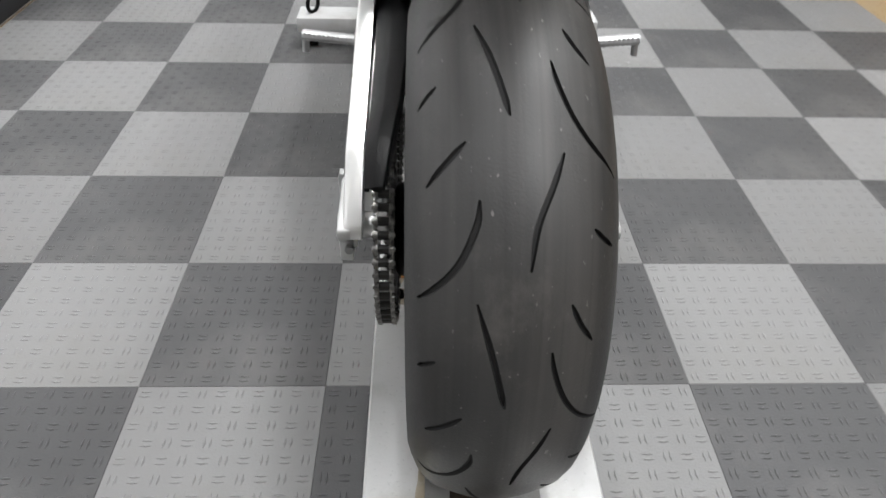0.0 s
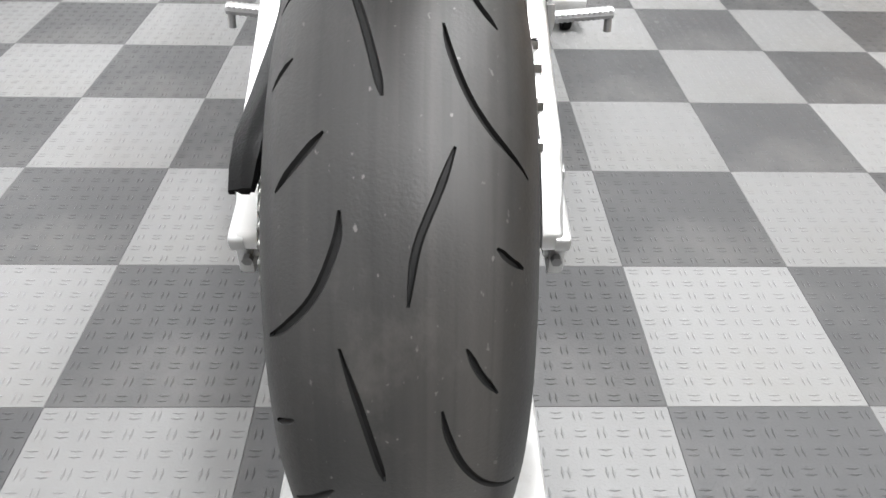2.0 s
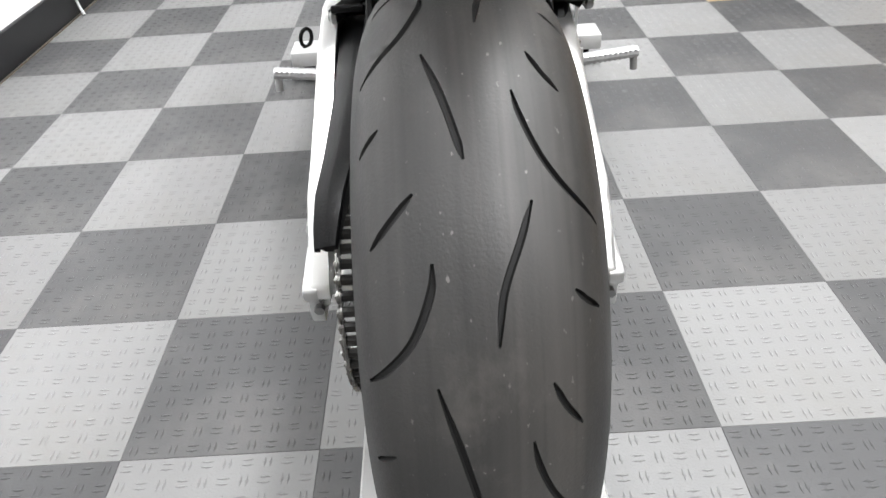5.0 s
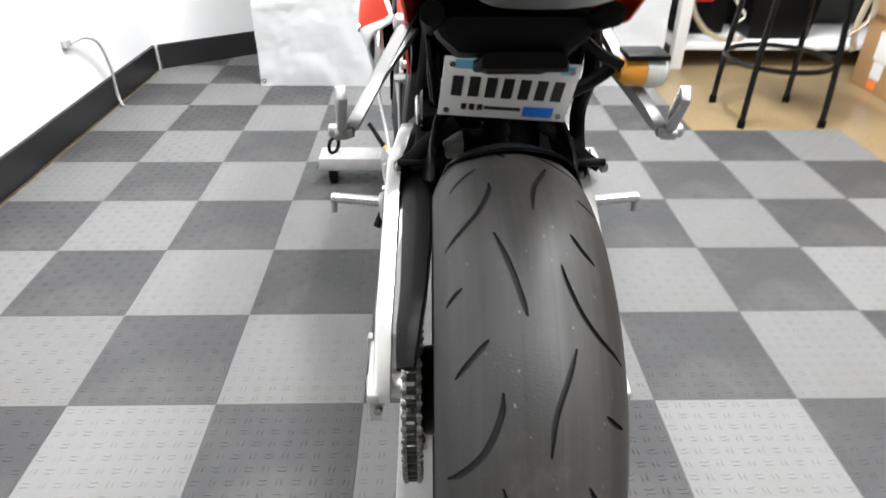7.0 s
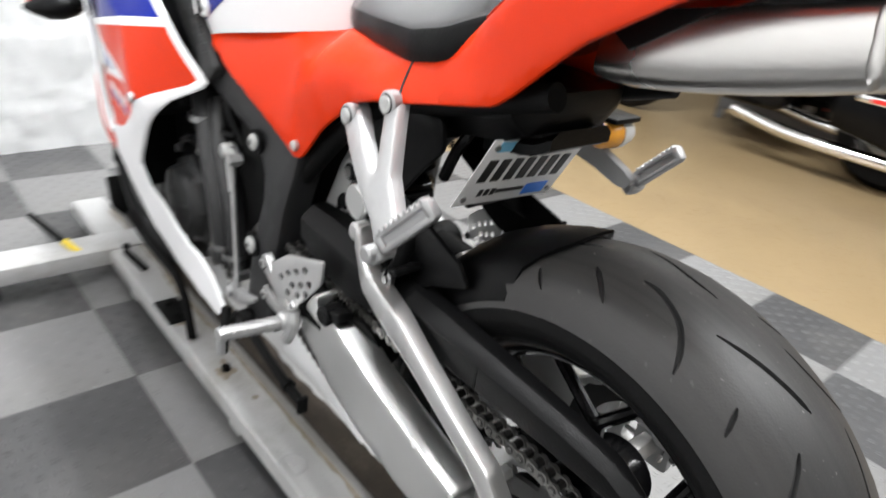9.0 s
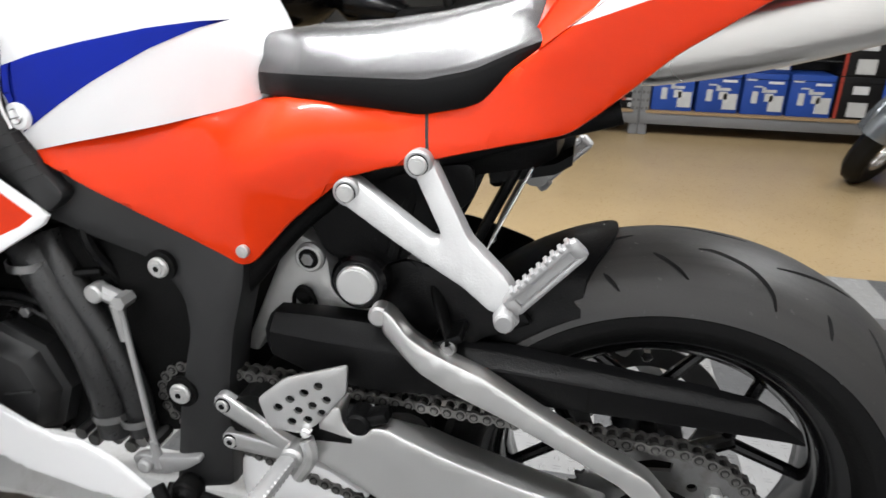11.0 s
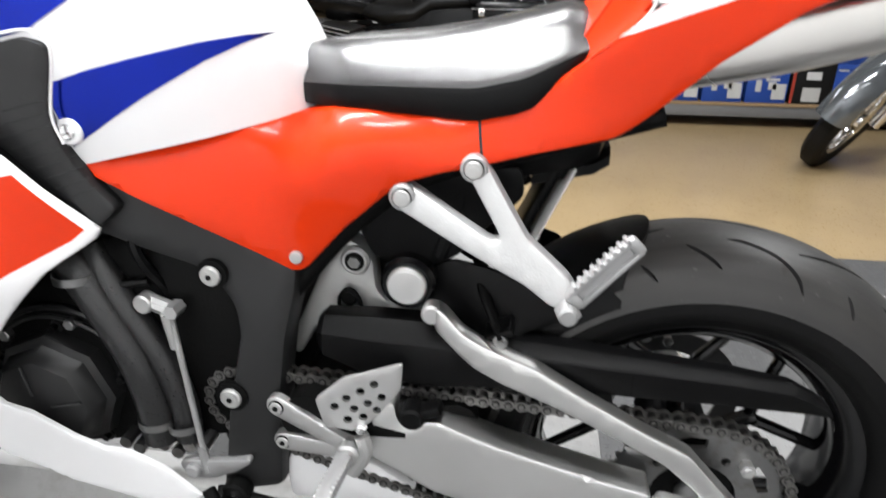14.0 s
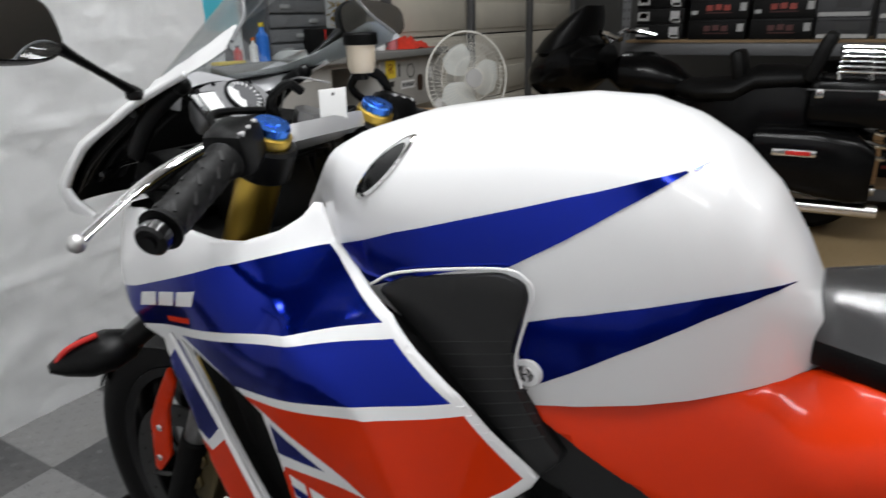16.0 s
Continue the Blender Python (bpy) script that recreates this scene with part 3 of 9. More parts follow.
def rear_wheel():
    bm = BM()
    prof = [(0.2175, -0.074), (0.219, -0.070), (0.213, -0.066), (0.203, -0.060), (0.193, -0.045), (0.190, 0.0), (0.193, 0.045), (0.203, 0.060), (0.213, 0.066), (0.219, 0.070), (0.2175, 0.074),
            (0.208, 0.071), (0.199, 0.064), (0.186, 0.045), (0.183, 0.0), (0.186, -0.045), (0.199, -0.064), (0.208, -0.071)]
    lathe(bm, prof, RW, "x", 96, closed=True)
    lathe(bm, [(0.0, -0.085), (0.03, -0.085), (0.034, -0.08), (0.05, -0.04), (0.045, 0.0), (0.05, 0.06), (0.03, 0.075), (0.0, 0.075)], RW, "x", 40)
    w = part("rear_wheel", bm, black_gloss, bike, "gloss black cast rear wheel")
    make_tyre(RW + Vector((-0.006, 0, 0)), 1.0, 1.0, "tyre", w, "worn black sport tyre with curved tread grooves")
    for k in range(5):
        bm = BM()
        a = 25.5 + 72 * k
        tube(bm, [turn_point(RW, 0.03, a, -0.01), turn_point(RW, 0.108, a, -0.004)], 0.0115, 10, 1)
        for off in (-25, 25):
            tube(bm, [turn_point(RW, 0.098, a, -0.004), turn_point(RW, 0.188, a + off, 0.0)], lambda t: 0.0088 - 0.001 * t, 10, 1)
        part("spoke", bm, black_gloss, w)
    # sprocket
    bm = BM()
    teeth = []
    for i in range(43):
        for f, r in ((0.0, 0.1045), (0.25, 0.1045), (0.42, 0.1105), (0.58, 0.1105), (0.75, 0.1045)):
            an = 2 * math.pi * (i + f) / 43
            teeth.append((RW.y + r * math.cos(an), RW.z + r * math.sin(an)))
    holes = [[(RW.y + 0.052 * math.cos(2 * math.pi * i / 30), RW.z + 0.052 * math.sin(2 * math.pi * i / 30)) for i in range(30)]]
    for k in range(5):
        hole = [(0.077, -13), (0.090, -13), (0.0915, 0), (0.090, 13), (0.077, 13), (0.0755, 0)]
        holes.append([(RW.y + r * math.cos(radians(a + 72 * k + 10)), RW.z + r * math.sin(radians(a + 72 * k + 10))) for r, a in hole])
        holes.append([(RW.y + 0.067 * math.cos(radians(72 * k + 46)) + 0.006 * math.cos(q), RW.z + 0.067 * math.sin(radians(72 * k + 46)) + 0.006 * math.sin(q)) for q in (2 * math.pi * s / 10 for s in range(10))])
    sheet(bm, teeth, flat(XC - 0.123), step=0.02, thick=0.006, rim=0.0, holes=holes)
    sp = part("sprocket", bm, steel, w, "greasy steel sprocket")
    bm = BM()
    lathe(bm, [(0.0, -0.118), (0.05, -0.118), (0.058, -0.112), (0.062, -0.09), (0.04, -0.08)], RW, "x", 36)
    part("carrier", bm, black_plastic, w)
    for k in range(5):
        bm = BM()
        p = turn_point(RW, 0.079, 72 * k + 46, 0)
        cyl(bm, (XC - 0.135, p.y, p.z), (XC - 0.115, p.y, p.z), 0.0095, n=6)
        cyl(bm, (XC - 0.139, p.y, p.z), (XC - 0.134, p.y, p.z), 0.0055, n=12)
        part("sprocket_nut", bm, alu_cast, w)
    # brake disc on the far side
    bm = BM()
    lathe(bm, [(0.078, 0.095), (0.11, 0.095), (0.11, 0.100), (0.078, 0.100)], RW, "x", 64, closed=True)
    # the dark disc colour includes the shade it lies in behind the wheel
    part("brake_disc", bm, disc_dark, w)
    for k, (a, da) in enumerate(((-72, 2.2), (-67.5, 2.2))):
        bm = BM()
        rings = []
        for s in range(4):
            aa = a + da * (s / 3 * 2 - 1)
            rings.append([turn_point(RW, r, aa, x) for r, x in ((0.196, -0.0585), (0.206, -0.0665), (0.207, -0.0685), (0.195, -0.0605))])
        loft(bm, rings)
        part("balance_weight", bm, alu_cast, w)
    return w


rear_wheel()


def front_wheel():
    bm = BM()
    prof = [(0.2175, -0.05), (0.219, -0.046), (0.205, -0.042), (0.195, -0.03), (0.19, 0.0), (0.195, 0.03), (0.205, 0.042), (0.219, 0.046), (0.2175, 0.05), (0.2, 0.046), (0.183, 0.02), (0.183, -0.02), (0.2, -0.046)]
    lathe(bm, prof, FW, "x", 72, closed=True)
    lathe(bm, [(0.0, -0.06), (0.03, -0.06), (0.035, 0.0), (0.03, 0.06), (0.0, 0.06)], FW, "x", 32)
    w = part("front_wheel", bm, black_gloss, bike, "gloss black cast front wheel")
    bm = BM()
    prof = []
    for i in range(25):
        t = -1 + 2 * i / 24
        prof.append((0.301 - 0.052 * abs(t) ** 2.3, 0.06 * math.sin(t * math.pi / 2)))
    prof = [(0.2165, -0.046), (0.232, -0.057)] + prof + [(0.232, 0.057), (0.2165, 0.046)]
    lathe(bm, prof, FW, "x", 96)
    part("tyre", bm, side_rubber, w)
    for k in range(5):
        bm = BM()
        for off in (-15, 15):
            tube(bm, [turn_point(FW, 0.03, 72 * k, 0), turn_point(FW, 0.1, 72 * k + off * 0.35, 0), turn_point(FW, 0.188, 72 * k + off, 0)], 0.009, 8, 4, sy=1.5)
        part("spoke", bm, black_gloss, w)
    for s in (-1, 1):
        bm = BM()
        hol = []
        for k in range(30):
            a, r = 2 * math.pi * k / 30, (0.128, 0.137, 0.146)[k % 3]
            hol.append([(FW.y + r * math.cos(a) + 0.0035 * math.cos(q), FW.z + r * math.sin(a) + 0.0035 * math.sin(q)) for q in (2 * math.pi * i / 8 for i in range(8))])
        hol.append([(FW.y + 0.115 * math.cos(2 * math.pi * i / 40), FW.z + 0.115 * math.sin(2 * math.pi * i / 40)) for i in range(40)])
        sheet(bm, [(FW.y + 0.155 * math.cos(2 * math.pi * i / 72), FW.z + 0.155 * math.sin(2 * math.pi * i / 72)) for i in range(72)], flat(XC - 0.068), 0.03, 0.005, 0.0, hol, flip=s > 0)
        d = part("brake_disc", bm, disc_dark, w, "dark drilled steel brake disc")
        for k in range(6):
            a = 60 * k
            bm = BM()
            tube(bm, [turn_point(FW, 0.045, a, s * 0.062), turn_point(FW, 0.118, a + 9, s * 0.066)], 0.006, 6, 1)
            part("carrier_arm", bm, black_gloss, w)
        bm = BM()
        lathe(bm, [(0.03, s * 0.058), (0.05, s * 0.058), (0.05, s * 0.066), (0.03, s * 0.066)], FW, "x", 32, closed=True)
        part("disc_carrier", bm, black_gloss, d)


front_wheel()

# --- swingarm ---
SW_LOW = [(1.036, 0.422), (1.02, 0.475), (1.004, 0.496), (0.993, 0.499), (0.990, 0.478), (0.981, 0.465), (0.966, 0.467), (0.955, 0.479), (0.939, 0.478), (0.913, 0.468), (0.873, 0.454), (0.805, 0.436), (0.737, 0.420), (0.690, 0.411), (0.701, 0.336), (0.784, 0.341), (0.877, 0.355), (0.948, 0.374)]
SW_UP = [(0.948, 0.619), (0.936, 0.615), (0.916, 0.596), (0.874, 0.578), (0.831, 0.562), (0.774, 0.529), (0.708, 0.494), (0.654, 0.469), (0.62, 0.432), (0.588, 0.396), (0.587, 0.380), (0.622, 0.384), (0.641, 0.417), (0.682, 0.452), (0.74, 0.481), (0.806, 0.512), (0.87, 0.537), (0.907, 0.557), (0.921, 0.566), (0.950, 0.590)]
AXLE = [(0.701, 0.337), (0.683, 0.413), (0.60, 0.400), (0.586, 0.396), (0.587, 0.380), (0.603, 0.372), (0.600, 0.336)]
swing = None
for flip in (False, True):
    bm = BM()
    dx = 0.030 if flip else 0.0
    sheet(bm, SW_LOW, lambda y, z: dx - 0.131 - 0.012 * (1 - (y - 0.69) / 0.35), 0.0165, 0.042, 0.0035, flip=flip, corner=0.006)
    beam = part("swingarm", bm, alu, bike, "brushed aluminium swingarm") if not flip else part("swingarm_beam", bm, alu, swing)
    swing = swing or beam
    bm = BM()
    sheet(bm, SW_UP, lambda y, z: dx - 0.128 - 0.012 * (1 - (y - 0.6) / 0.35) + 0.35 * max(0, y - 0.9), 0.013, 0.022, 0.005, flip=flip, corner=0.007)
    part("brace", bm, alu, swing)
    s = 1 if flip else -1
    bm = BM()
    xm = 2 * XC + 0.108 - dx if flip else -0.108
    cyl(bm, (xm - s * 0.02, 0.952, 0.607), (xm + s * 0.003, 0.952, 0.607), 0.0125, n=20, bev=0.003)
    part("brace_lug", bm, alu_cast, swing)
    bm = BM()
    xm = 2 * XC + 0.136 - dx if flip else -0.136
    cyl(bm, (xm - s * 0.03, 0.972, 0.480), (xm + s * 0.002, 0.972, 0.480), 0.0145, n=20, bev=0.003)
    box(bm, (xm - s * 0.014, 0.952, 0.488), (0.024, 0.030, 0.014), Matrix.Rotation(radians(-20), 3, "X"), 0.004)
    part("slider_mount", bm, black_plastic, swing, "black rubber chain slider mount")
    bm = BM()
    win = [(0.672, 0.385), (0.610, 0.386), (0.610, 0.346), (0.677, 0.348)]
    sheet(bm, AXLE, flat(dx - 0.148), 0.012, 0.016, 0.004, holes=[win], flip=flip, corner=0.008)
    sheet(bm, [(0.706, 0.334), (0.690, 0.416), (0.680, 0.414), (0.695, 0.333)], flat(dx - 0.154), 0.01, 0.008, 0.003, flip=flip)
    part("axle_plate", bm, alu_cast, swing)
    bm = BM()
    sheet(bm, [(0.655, 0.388), (0.614, 0.388), (0.614, 0.350), (0.655, 0.350)], flat(dx - 0.147), 0.01, 0.02, 0.002, flip=flip)
    part("axle_block", bm, alu_cast, swing)
    s = 0.84 if flip else -1
    bm = BM()
    cyl(bm, (XC + s * 0.10, RW.y + 0.004, 0.370), (XC + s * 0.1885, RW.y + 0.004, 0.370), 0.0165, n=6 if flip else 24, bev=0.002)
    cyl(bm, (XC + s * 0.1885, RW.y + 0.004, 0.370), (XC + s * 0.1895, RW.y + 0.004, 0.370), 0.0105, n=20, mi=1)
    part("axle_nut", bm, [alu_cast, black_matt], swing)
    bm = BM()
    cyl(bm, (XC + s * 0.172, 0.70, 0.365), (XC + s * 0.172, 0.600, 0.361), 0.0035, n=8)
    cyl(bm, (XC + s * 0.172, 0.60, 0.361), (XC + s * 0.172, 0.593, 0.361), 0.006, n=6)
    part("adjuster_bolt", bm, steel, swing)
bm = BM()
tube(bm, [(-0.10, 0.93, 0.44), (0.0, 0.95, 0.46), (0.075, 0.95, 0.46), (0.175, 0.93, 0.44)], 0.038, 14, 5, sy=1.3)
cyl(bm, (-0.13, 1.10, 0.46), (0.205, 1.10, 0.46), 0.036)
for x in (-0.10, 0.165):
    tube(bm, [(x, 1.10, 0.46), (x, 0.98, 0.455)], 0.034, 12, 1)
part("swingarm_pivot", bm, black_matt, swing)

# --- chain: one mesh of rollers, each link plate a piece ---
chain_x = XC - 0.126
FS, RS, r_f, r_r = Vector((1.20, 0.455)), Vector((RW.y, RW.z)), 0.046, 0.1125
axis = FS - RS
dist = axis.length
base_a = math.atan2(axis.y, axis.x)
off = math.acos((r_r - r_f) / dist)
up_r, up_f = RS + Vector((math.cos(base_a + off), math.sin(base_a + off))) * r_r, FS + Vector((math.cos(base_a + off), math.sin(base_a + off))) * r_f
dn_r, dn_f = RS + Vector((math.cos(base_a - off), math.sin(base_a - off))) * r_r, FS + Vector((math.cos(base_a - off), math.sin(base_a - off))) * r_f
path = [up_f.lerp(up_r, i / 40) for i in range(40)]
a0, a1 = base_a + off, base_a - off + 2 * math.pi
path += [RS + Vector((math.cos(a0 + (a1 - a0) * i / 40), math.sin(a0 + (a1 - a0) * i / 40))) * r_r for i in range(40)]
for i in range(40):
    p = dn_r.lerp(dn_f, i / 40)
    path.append(p - Vector((0, 0.012 * math.sin(math.pi * i / 40))))
path += [FS + Vector((math.cos(a), math.sin(a))) * r_f for a in (base_a - off + 2 * off * i / 10 for i in range(11))]
lens = [0.0]
for p, q in zip(path, path[1:]):
    lens.append(lens[-1] + (q - p).length)
n_links = 108
pins = []
for i in range(n_links):
    s = lens[-1] * i / n_links
    pins.append(Vector((float(np.interp(s, lens, [p.x for p in path])), float(np.interp(s, lens, [p.y for p in path])))))
bm = BM()
for p in pins:
    cyl(bm, (chain_x - 0.011, p.x, p.y), (chain_x + 0.011, p.x, p.y), 0.0052, n=8)
    cyl(bm, (chain_x - 0.0125, p.x, p.y), (chain_x + 0.0125, p.x, p.y), 0.0028, n=8)
chain = part("chain", bm, chain_dark, bike, "greasy steel drive chain with dark rollers")
pitch = (pins[1] - pins[0]).length
half = [-(pitch / 2 + 0.0072) + (pitch + 0.0144) * i / 14 for i in range(15)]
top = [max(math.sqrt(max(0.0, 0.0072 ** 2 - (abs(y) - pitch / 2) ** 2)), 0.0049 if abs(y) < pitch / 2 else 0.0) for y in half]
shape = [(y, z) for y, z in zip(half, top)] + [(y, -z) for y, z in zip(half[-2:0:-1], top[-2:0:-1])]
link_me = {}
for kind, xx in (("outer", 0.0098), ("inner", 0.0072)):
    bm = BM()
    for s in (-1, 1):
        loft(bm, [[Vector((s * xx - 0.0011, y, z)) for y, z in shape], [Vector((s * xx + 0.0011, y, z)) for y, z in shape]])
        for q in (-1, 1):
            cyl(bm, (s * (xx + 0.001), q * pitch / 2, 0), (s * (0.0128 if kind == "outer" else xx + 0.0012), q * pitch / 2, 0), 0.0031, n=8)
    bmesh.ops.recalc_face_normals(bm, faces=bm.faces)
    me = bpy.data.meshes.new("chain_link")
    bm.to_mesh(me), bm.free()
    me.materials.append(chain_mat)
    link_me[kind] = me
for i, p in enumerate(pins):
    q = pins[(i + 1) % n_links]
    c, d = (p + q) / 2, q - p
    ob = new("chain_link", link_me["outer" if i % 2 else "inner"])
    ob.parent = chain
    ob.matrix_basis = Matrix.Translation(Vector((chain_x, c.x, c.y)) - bike.location) @ Matrix.Rotation(math.atan2(d.y, d.x), 4, "X")

# chain guard
bm = BM()
rings = []
for y, zr, zb, zt, xo, xi in ((1.094, 0.570, 0.551, 0.580, -0.098, -0.066), (1.085, 0.572, 0.540, 0.588, -0.106, -0.064), (1.03, 0.572, 0.522, 0.590, -0.111, -0.062), (0.966, 0.570, 0.514, 0.589, -0.113, -0.062), (0.935, 0.568, 0.515, 0.585, -0.113, -0.062), (0.905, 0.561, 0.517, 0.574, -0.111, -0.062), (0.82, 0.559, 0.520, 0.569, -0.106, -0.062), (0.723, 0.551, 0.517, 0.560, -0.103, -0.064), (0.61, 0.545, 0.516, 0.552, -0.102, -0.070), (0.55, 0.540, 0.516, 0.546, -0.104, -0.076), (0.52, 0.527, 0.515, 0.532, -0.104, -0.080), (0.504, 0.517, 0.513, 0.519, -0.103, -0.083)):
    w, h = xi - xo, zr - zb
    prof = [(xo + 0.001, zb), (xo, zb + h * 0.1), (xo, zr - h * 0.06), (xo + 0.0015, zr), (xo + w * 0.42, zt - 0.001), (xo + w * 0.5, zt), (xi - 0.002, zt), (xi, zt - 0.002), (xi, zb + h * 0.5), (xi - 0.003, zb + h * 0.5), (xi - 0.004, zt - 0.006), (xo + w * 0.5, zt - 0.006), (xo + 0.005, zr - h * 0.15), (xo + 0.005, zb)]
    rings.append([Vector((x, y, z)) for x, z in prof])
loft(bm, rings)
part("chain_guard", bm, black_plastic, bike, "black plastic chain guard", 25)
bm = BM()
sheet(bm, [(0.7235, 0.549), (0.7205, 0.549), (0.7205, 0.518), (0.7235, 0.518)], flat(-0.1035), 0.02, 0.004, 0.0)
part("guard_seam", bm, black_matt, bike)

# rear hugger over the front of the tyre
bm = BM()
rings = []
for i in range(15):
    f = i / 14
    grow = 0.009 + 0.004 * min(1, i / 5)
    ang = [103 + 11 * u * u * (1 - f) + 71 * f for u in np.linspace(-1, 1, 13)]
    rad = [float(np.interp(abs(u) * 0.0935, fine_x, fine_r)) + grow for u in np.linspace(-1, 1, 13)]
    outer = [turn_point(RW, rad[k], ang[k], u * 0.097) for k, u in enumerate(np.linspace(-1, 1, 13))]
    inner = [turn_point(RW, rad[k] - 0.004, ang[k], (-1 + k / 6) * 0.097) for k in range(12, -1, -1)]
    rings.append(outer + inner)
loft(bm, rings)
box(bm, (-0.094, 0.875, 0.588), (0.04, 0.035, 0.010), Matrix.Rotation(radians(-25), 3, "X"), 0.003)
box(bm, (0.168, 0.875, 0.588), (0.05, 0.045, 0.012), Matrix.Rotation(radians(-25), 3, "X"), 0.003)
hugger = part("hugger", bm, black_plastic, bike, "black plastic rear hugger over the tyre")
for flip in (False, True):
    bm = BM()
    hugX = blend((-0.050, 0.963, 0.645), (-0.060, 0.89, 0.648), (-0.066, 0.81, 0.618), (-0.066, 0.795, 0.594), (-0.076, 0.85, 0.574), (-0.084, 0.875, 0.548), (-0.062, 0.94, 0.575))
    sheet(bm, [(0.968, 0.640), (0.936, 0.653), (0.892, 0.648), (0.808, 0.620), (0.789, 0.596), (0.846, 0.574), (0.873, 0.547), (0.933, 0.572), (0.968, 0.600)], hugX, 0.016, 0.006, 0.003, flip=flip, corner=0.006)
    part("hugger_side", bm, black_plastic, hugger)
for s in (-1, 1):
    bm = BM()
    tube(bm, [(XC + s * 0.151, 0.870, 0.583), (XC + s * 0.130, 0.880, 0.594), (XC + s * 0.100, 0.895, 0.616), (XC + s * 0.062, 0.905, 0.640)], lambda t: 0.009 + 0.004 * t, 12, 5, sx=0.5, up=(0, 0.6, 0.8))
    part("hugger_arm", bm, black_matt, hugger)
for x in (-0.117, 0.19):
    bm = BM()
    cyl(bm, (x, 0.873, 0.582), (x + 0.01, 0.873, 0.582), 0.009, bev=0.002)
    cyl(bm, (x - 0.002, 0.873, 0.582), (x + 0.002, 0.873, 0.582), 0.005)
    part("hugger_bolt", bm, steel, bike)

# --- frame ---
SPAR = [(1.50, 0.835), (1.435, 0.815), (1.374, 0.797), (1.332, 0.773), (1.125, 0.666), (1.110, 0.652), (1.113, 0.62), (1.128, 0.56), (1.138, 0.49), (1.150, 0.335), (1.235, 0.32), (1.212, 0.45), (1.186, 0.56), (1.19, 0.60), (1.205, 0.622), (1.228, 0.645), (1.294, 0.668), (1.353, 0.693), (1.50, 0.745)]
frame_part = None
for flip in (False, True):
    bm = BM()
    sheet(bm, SPAR, blend((-0.135, 1.45, 0.78), (-0.114, 1.33, 0.762), (-0.107, 1.25, 0.72), (-0.098, 1.14, 0.67), (-0.108, 1.21, 0.64), (-0.104, 1.13, 0.63), (-0.118, 1.16, 0.48), (-0.118, 1.18, 0.36)), 0.016, 0.045, 0.011, flip=flip, corner=0.012)
    p = part("frame", bm, frame_mat, bike, "satin dark grey aluminium frame spar") if not flip else part("frame_spar", bm, frame_mat, frame_part)
    frame_part = frame_part or p
    for (y, z, x, r) in ((1.21, 0.641, -0.112, 0.0125), (1.201, 0.479, -0.122, 0.0135)):
        bm = BM()
        xx = x if not flip else 2 * XC - x
        s = -1 if not flip else 1
        cyl(bm, (xx - s * 0.006, y, z), (xx + s * 0.001, y, z), r * 1.5, n=24)
        cyl(bm, (xx, y, z), (xx + s * 0.007, y, z), r, n=20, mi=1, bev=0.002)
        cyl(bm, (xx + s * 0.006, y, z), (xx + s * 0.0085, y, z), r * 0.62, n=6, mi=1)
        cyl(bm, (xx + s * 0.0083, y, z), (xx + s * 0.0088, y, z), r * 0.3, n=6)
        part("frame_bolt", bm, [black_matt, link_cast], frame_part)
bm = BM()
for s in (-1, 1):
    tube(bm, [(XC + s * 0.115, 1.13, 0.61), (XC + s * 0.105, 1.05, 0.70), (XC + s * 0.10, 0.97, 0.757), (XC + s * 0.10, 0.86, 0.792), (XC + s * 0.10, 0.72, 0.835)], 0.014, 12, 6)
box(bm, (XC, 0.98, 0.74), (0.17, 0.18, 0.05), Matrix.Rotation(radians(-14), 3, "X"), 0.01)
part("subframe", bm, black_matt, bike)

# rear suspension: cast link plate, shock and pivot cap
bm = BM()
sheet(bm, [(1.058, 0.662), (1.045, 0.655), (1.036, 0.64), (1.033, 0.60), (1.018, 0.583), (0.976, 0.581), (0.970, 0.551), (1.09, 0.551), (1.117, 0.539), (1.14, 0.496), (1.16, 0.50), (1.095, 0.64), (1.075, 0.67)], flat(-0.040), 0.02, 0.03, 0.005, corner=0.006)
part("link_plate", bm, link_cast, bike, "cast aluminium linkage plate")
bm = BM()
cyl(bm, (-0.032, 1.057, 0.640), (-0.048, 1.057, 0.640), 0.0185, n=24, bev=0.003)
cyl(bm, (-0.048, 1.057, 0.640), (-0.0486, 1.057, 0.640), 0.0125, n=20, mi=1)
cyl(bm, (-0.0485, 1.057, 0.640), (-0.052, 1.057, 0.640), 0.008, n=6, mi=2)
part("link_bolt", bm, [link_cast, black_matt, steel], bike)
bm = BM()
cyl(bm, (-0.035, 1.066, 0.590), (-0.052, 1.066, 0.590), 0.010, n=12, bev=0.002)
tube(bm, [(-0.047, 1.080, 0.566), (-0.049, 1.078, 0.590), (-0.049, 1.066, 0.603), (-0.049, 1.053, 0.590), (-0.047, 1.051, 0.566)], 0.0028, 8, 5)
part("link_stud", bm, black_matt, bike)
bm = BM()
cyl(bm, (0.02, 0.985, 0.63), (-0.08, 0.985, 0.63), 0.033, n=32, bev=0.004)
part("shock_reservoir", bm, black_gloss, bike)
bm = BM()
cyl(bm, (-0.079, 0.985, 0.63), (-0.087, 0.985, 0.63), 0.024, n=32, bev=0.002)
cyl(bm, (-0.087, 0.985, 0.63), (-0.0885, 0.985, 0.63), 0.020, n=32)
part("reservoir_cap", bm, alu, bike, "bright aluminium reservoir cap")
bm = BM()
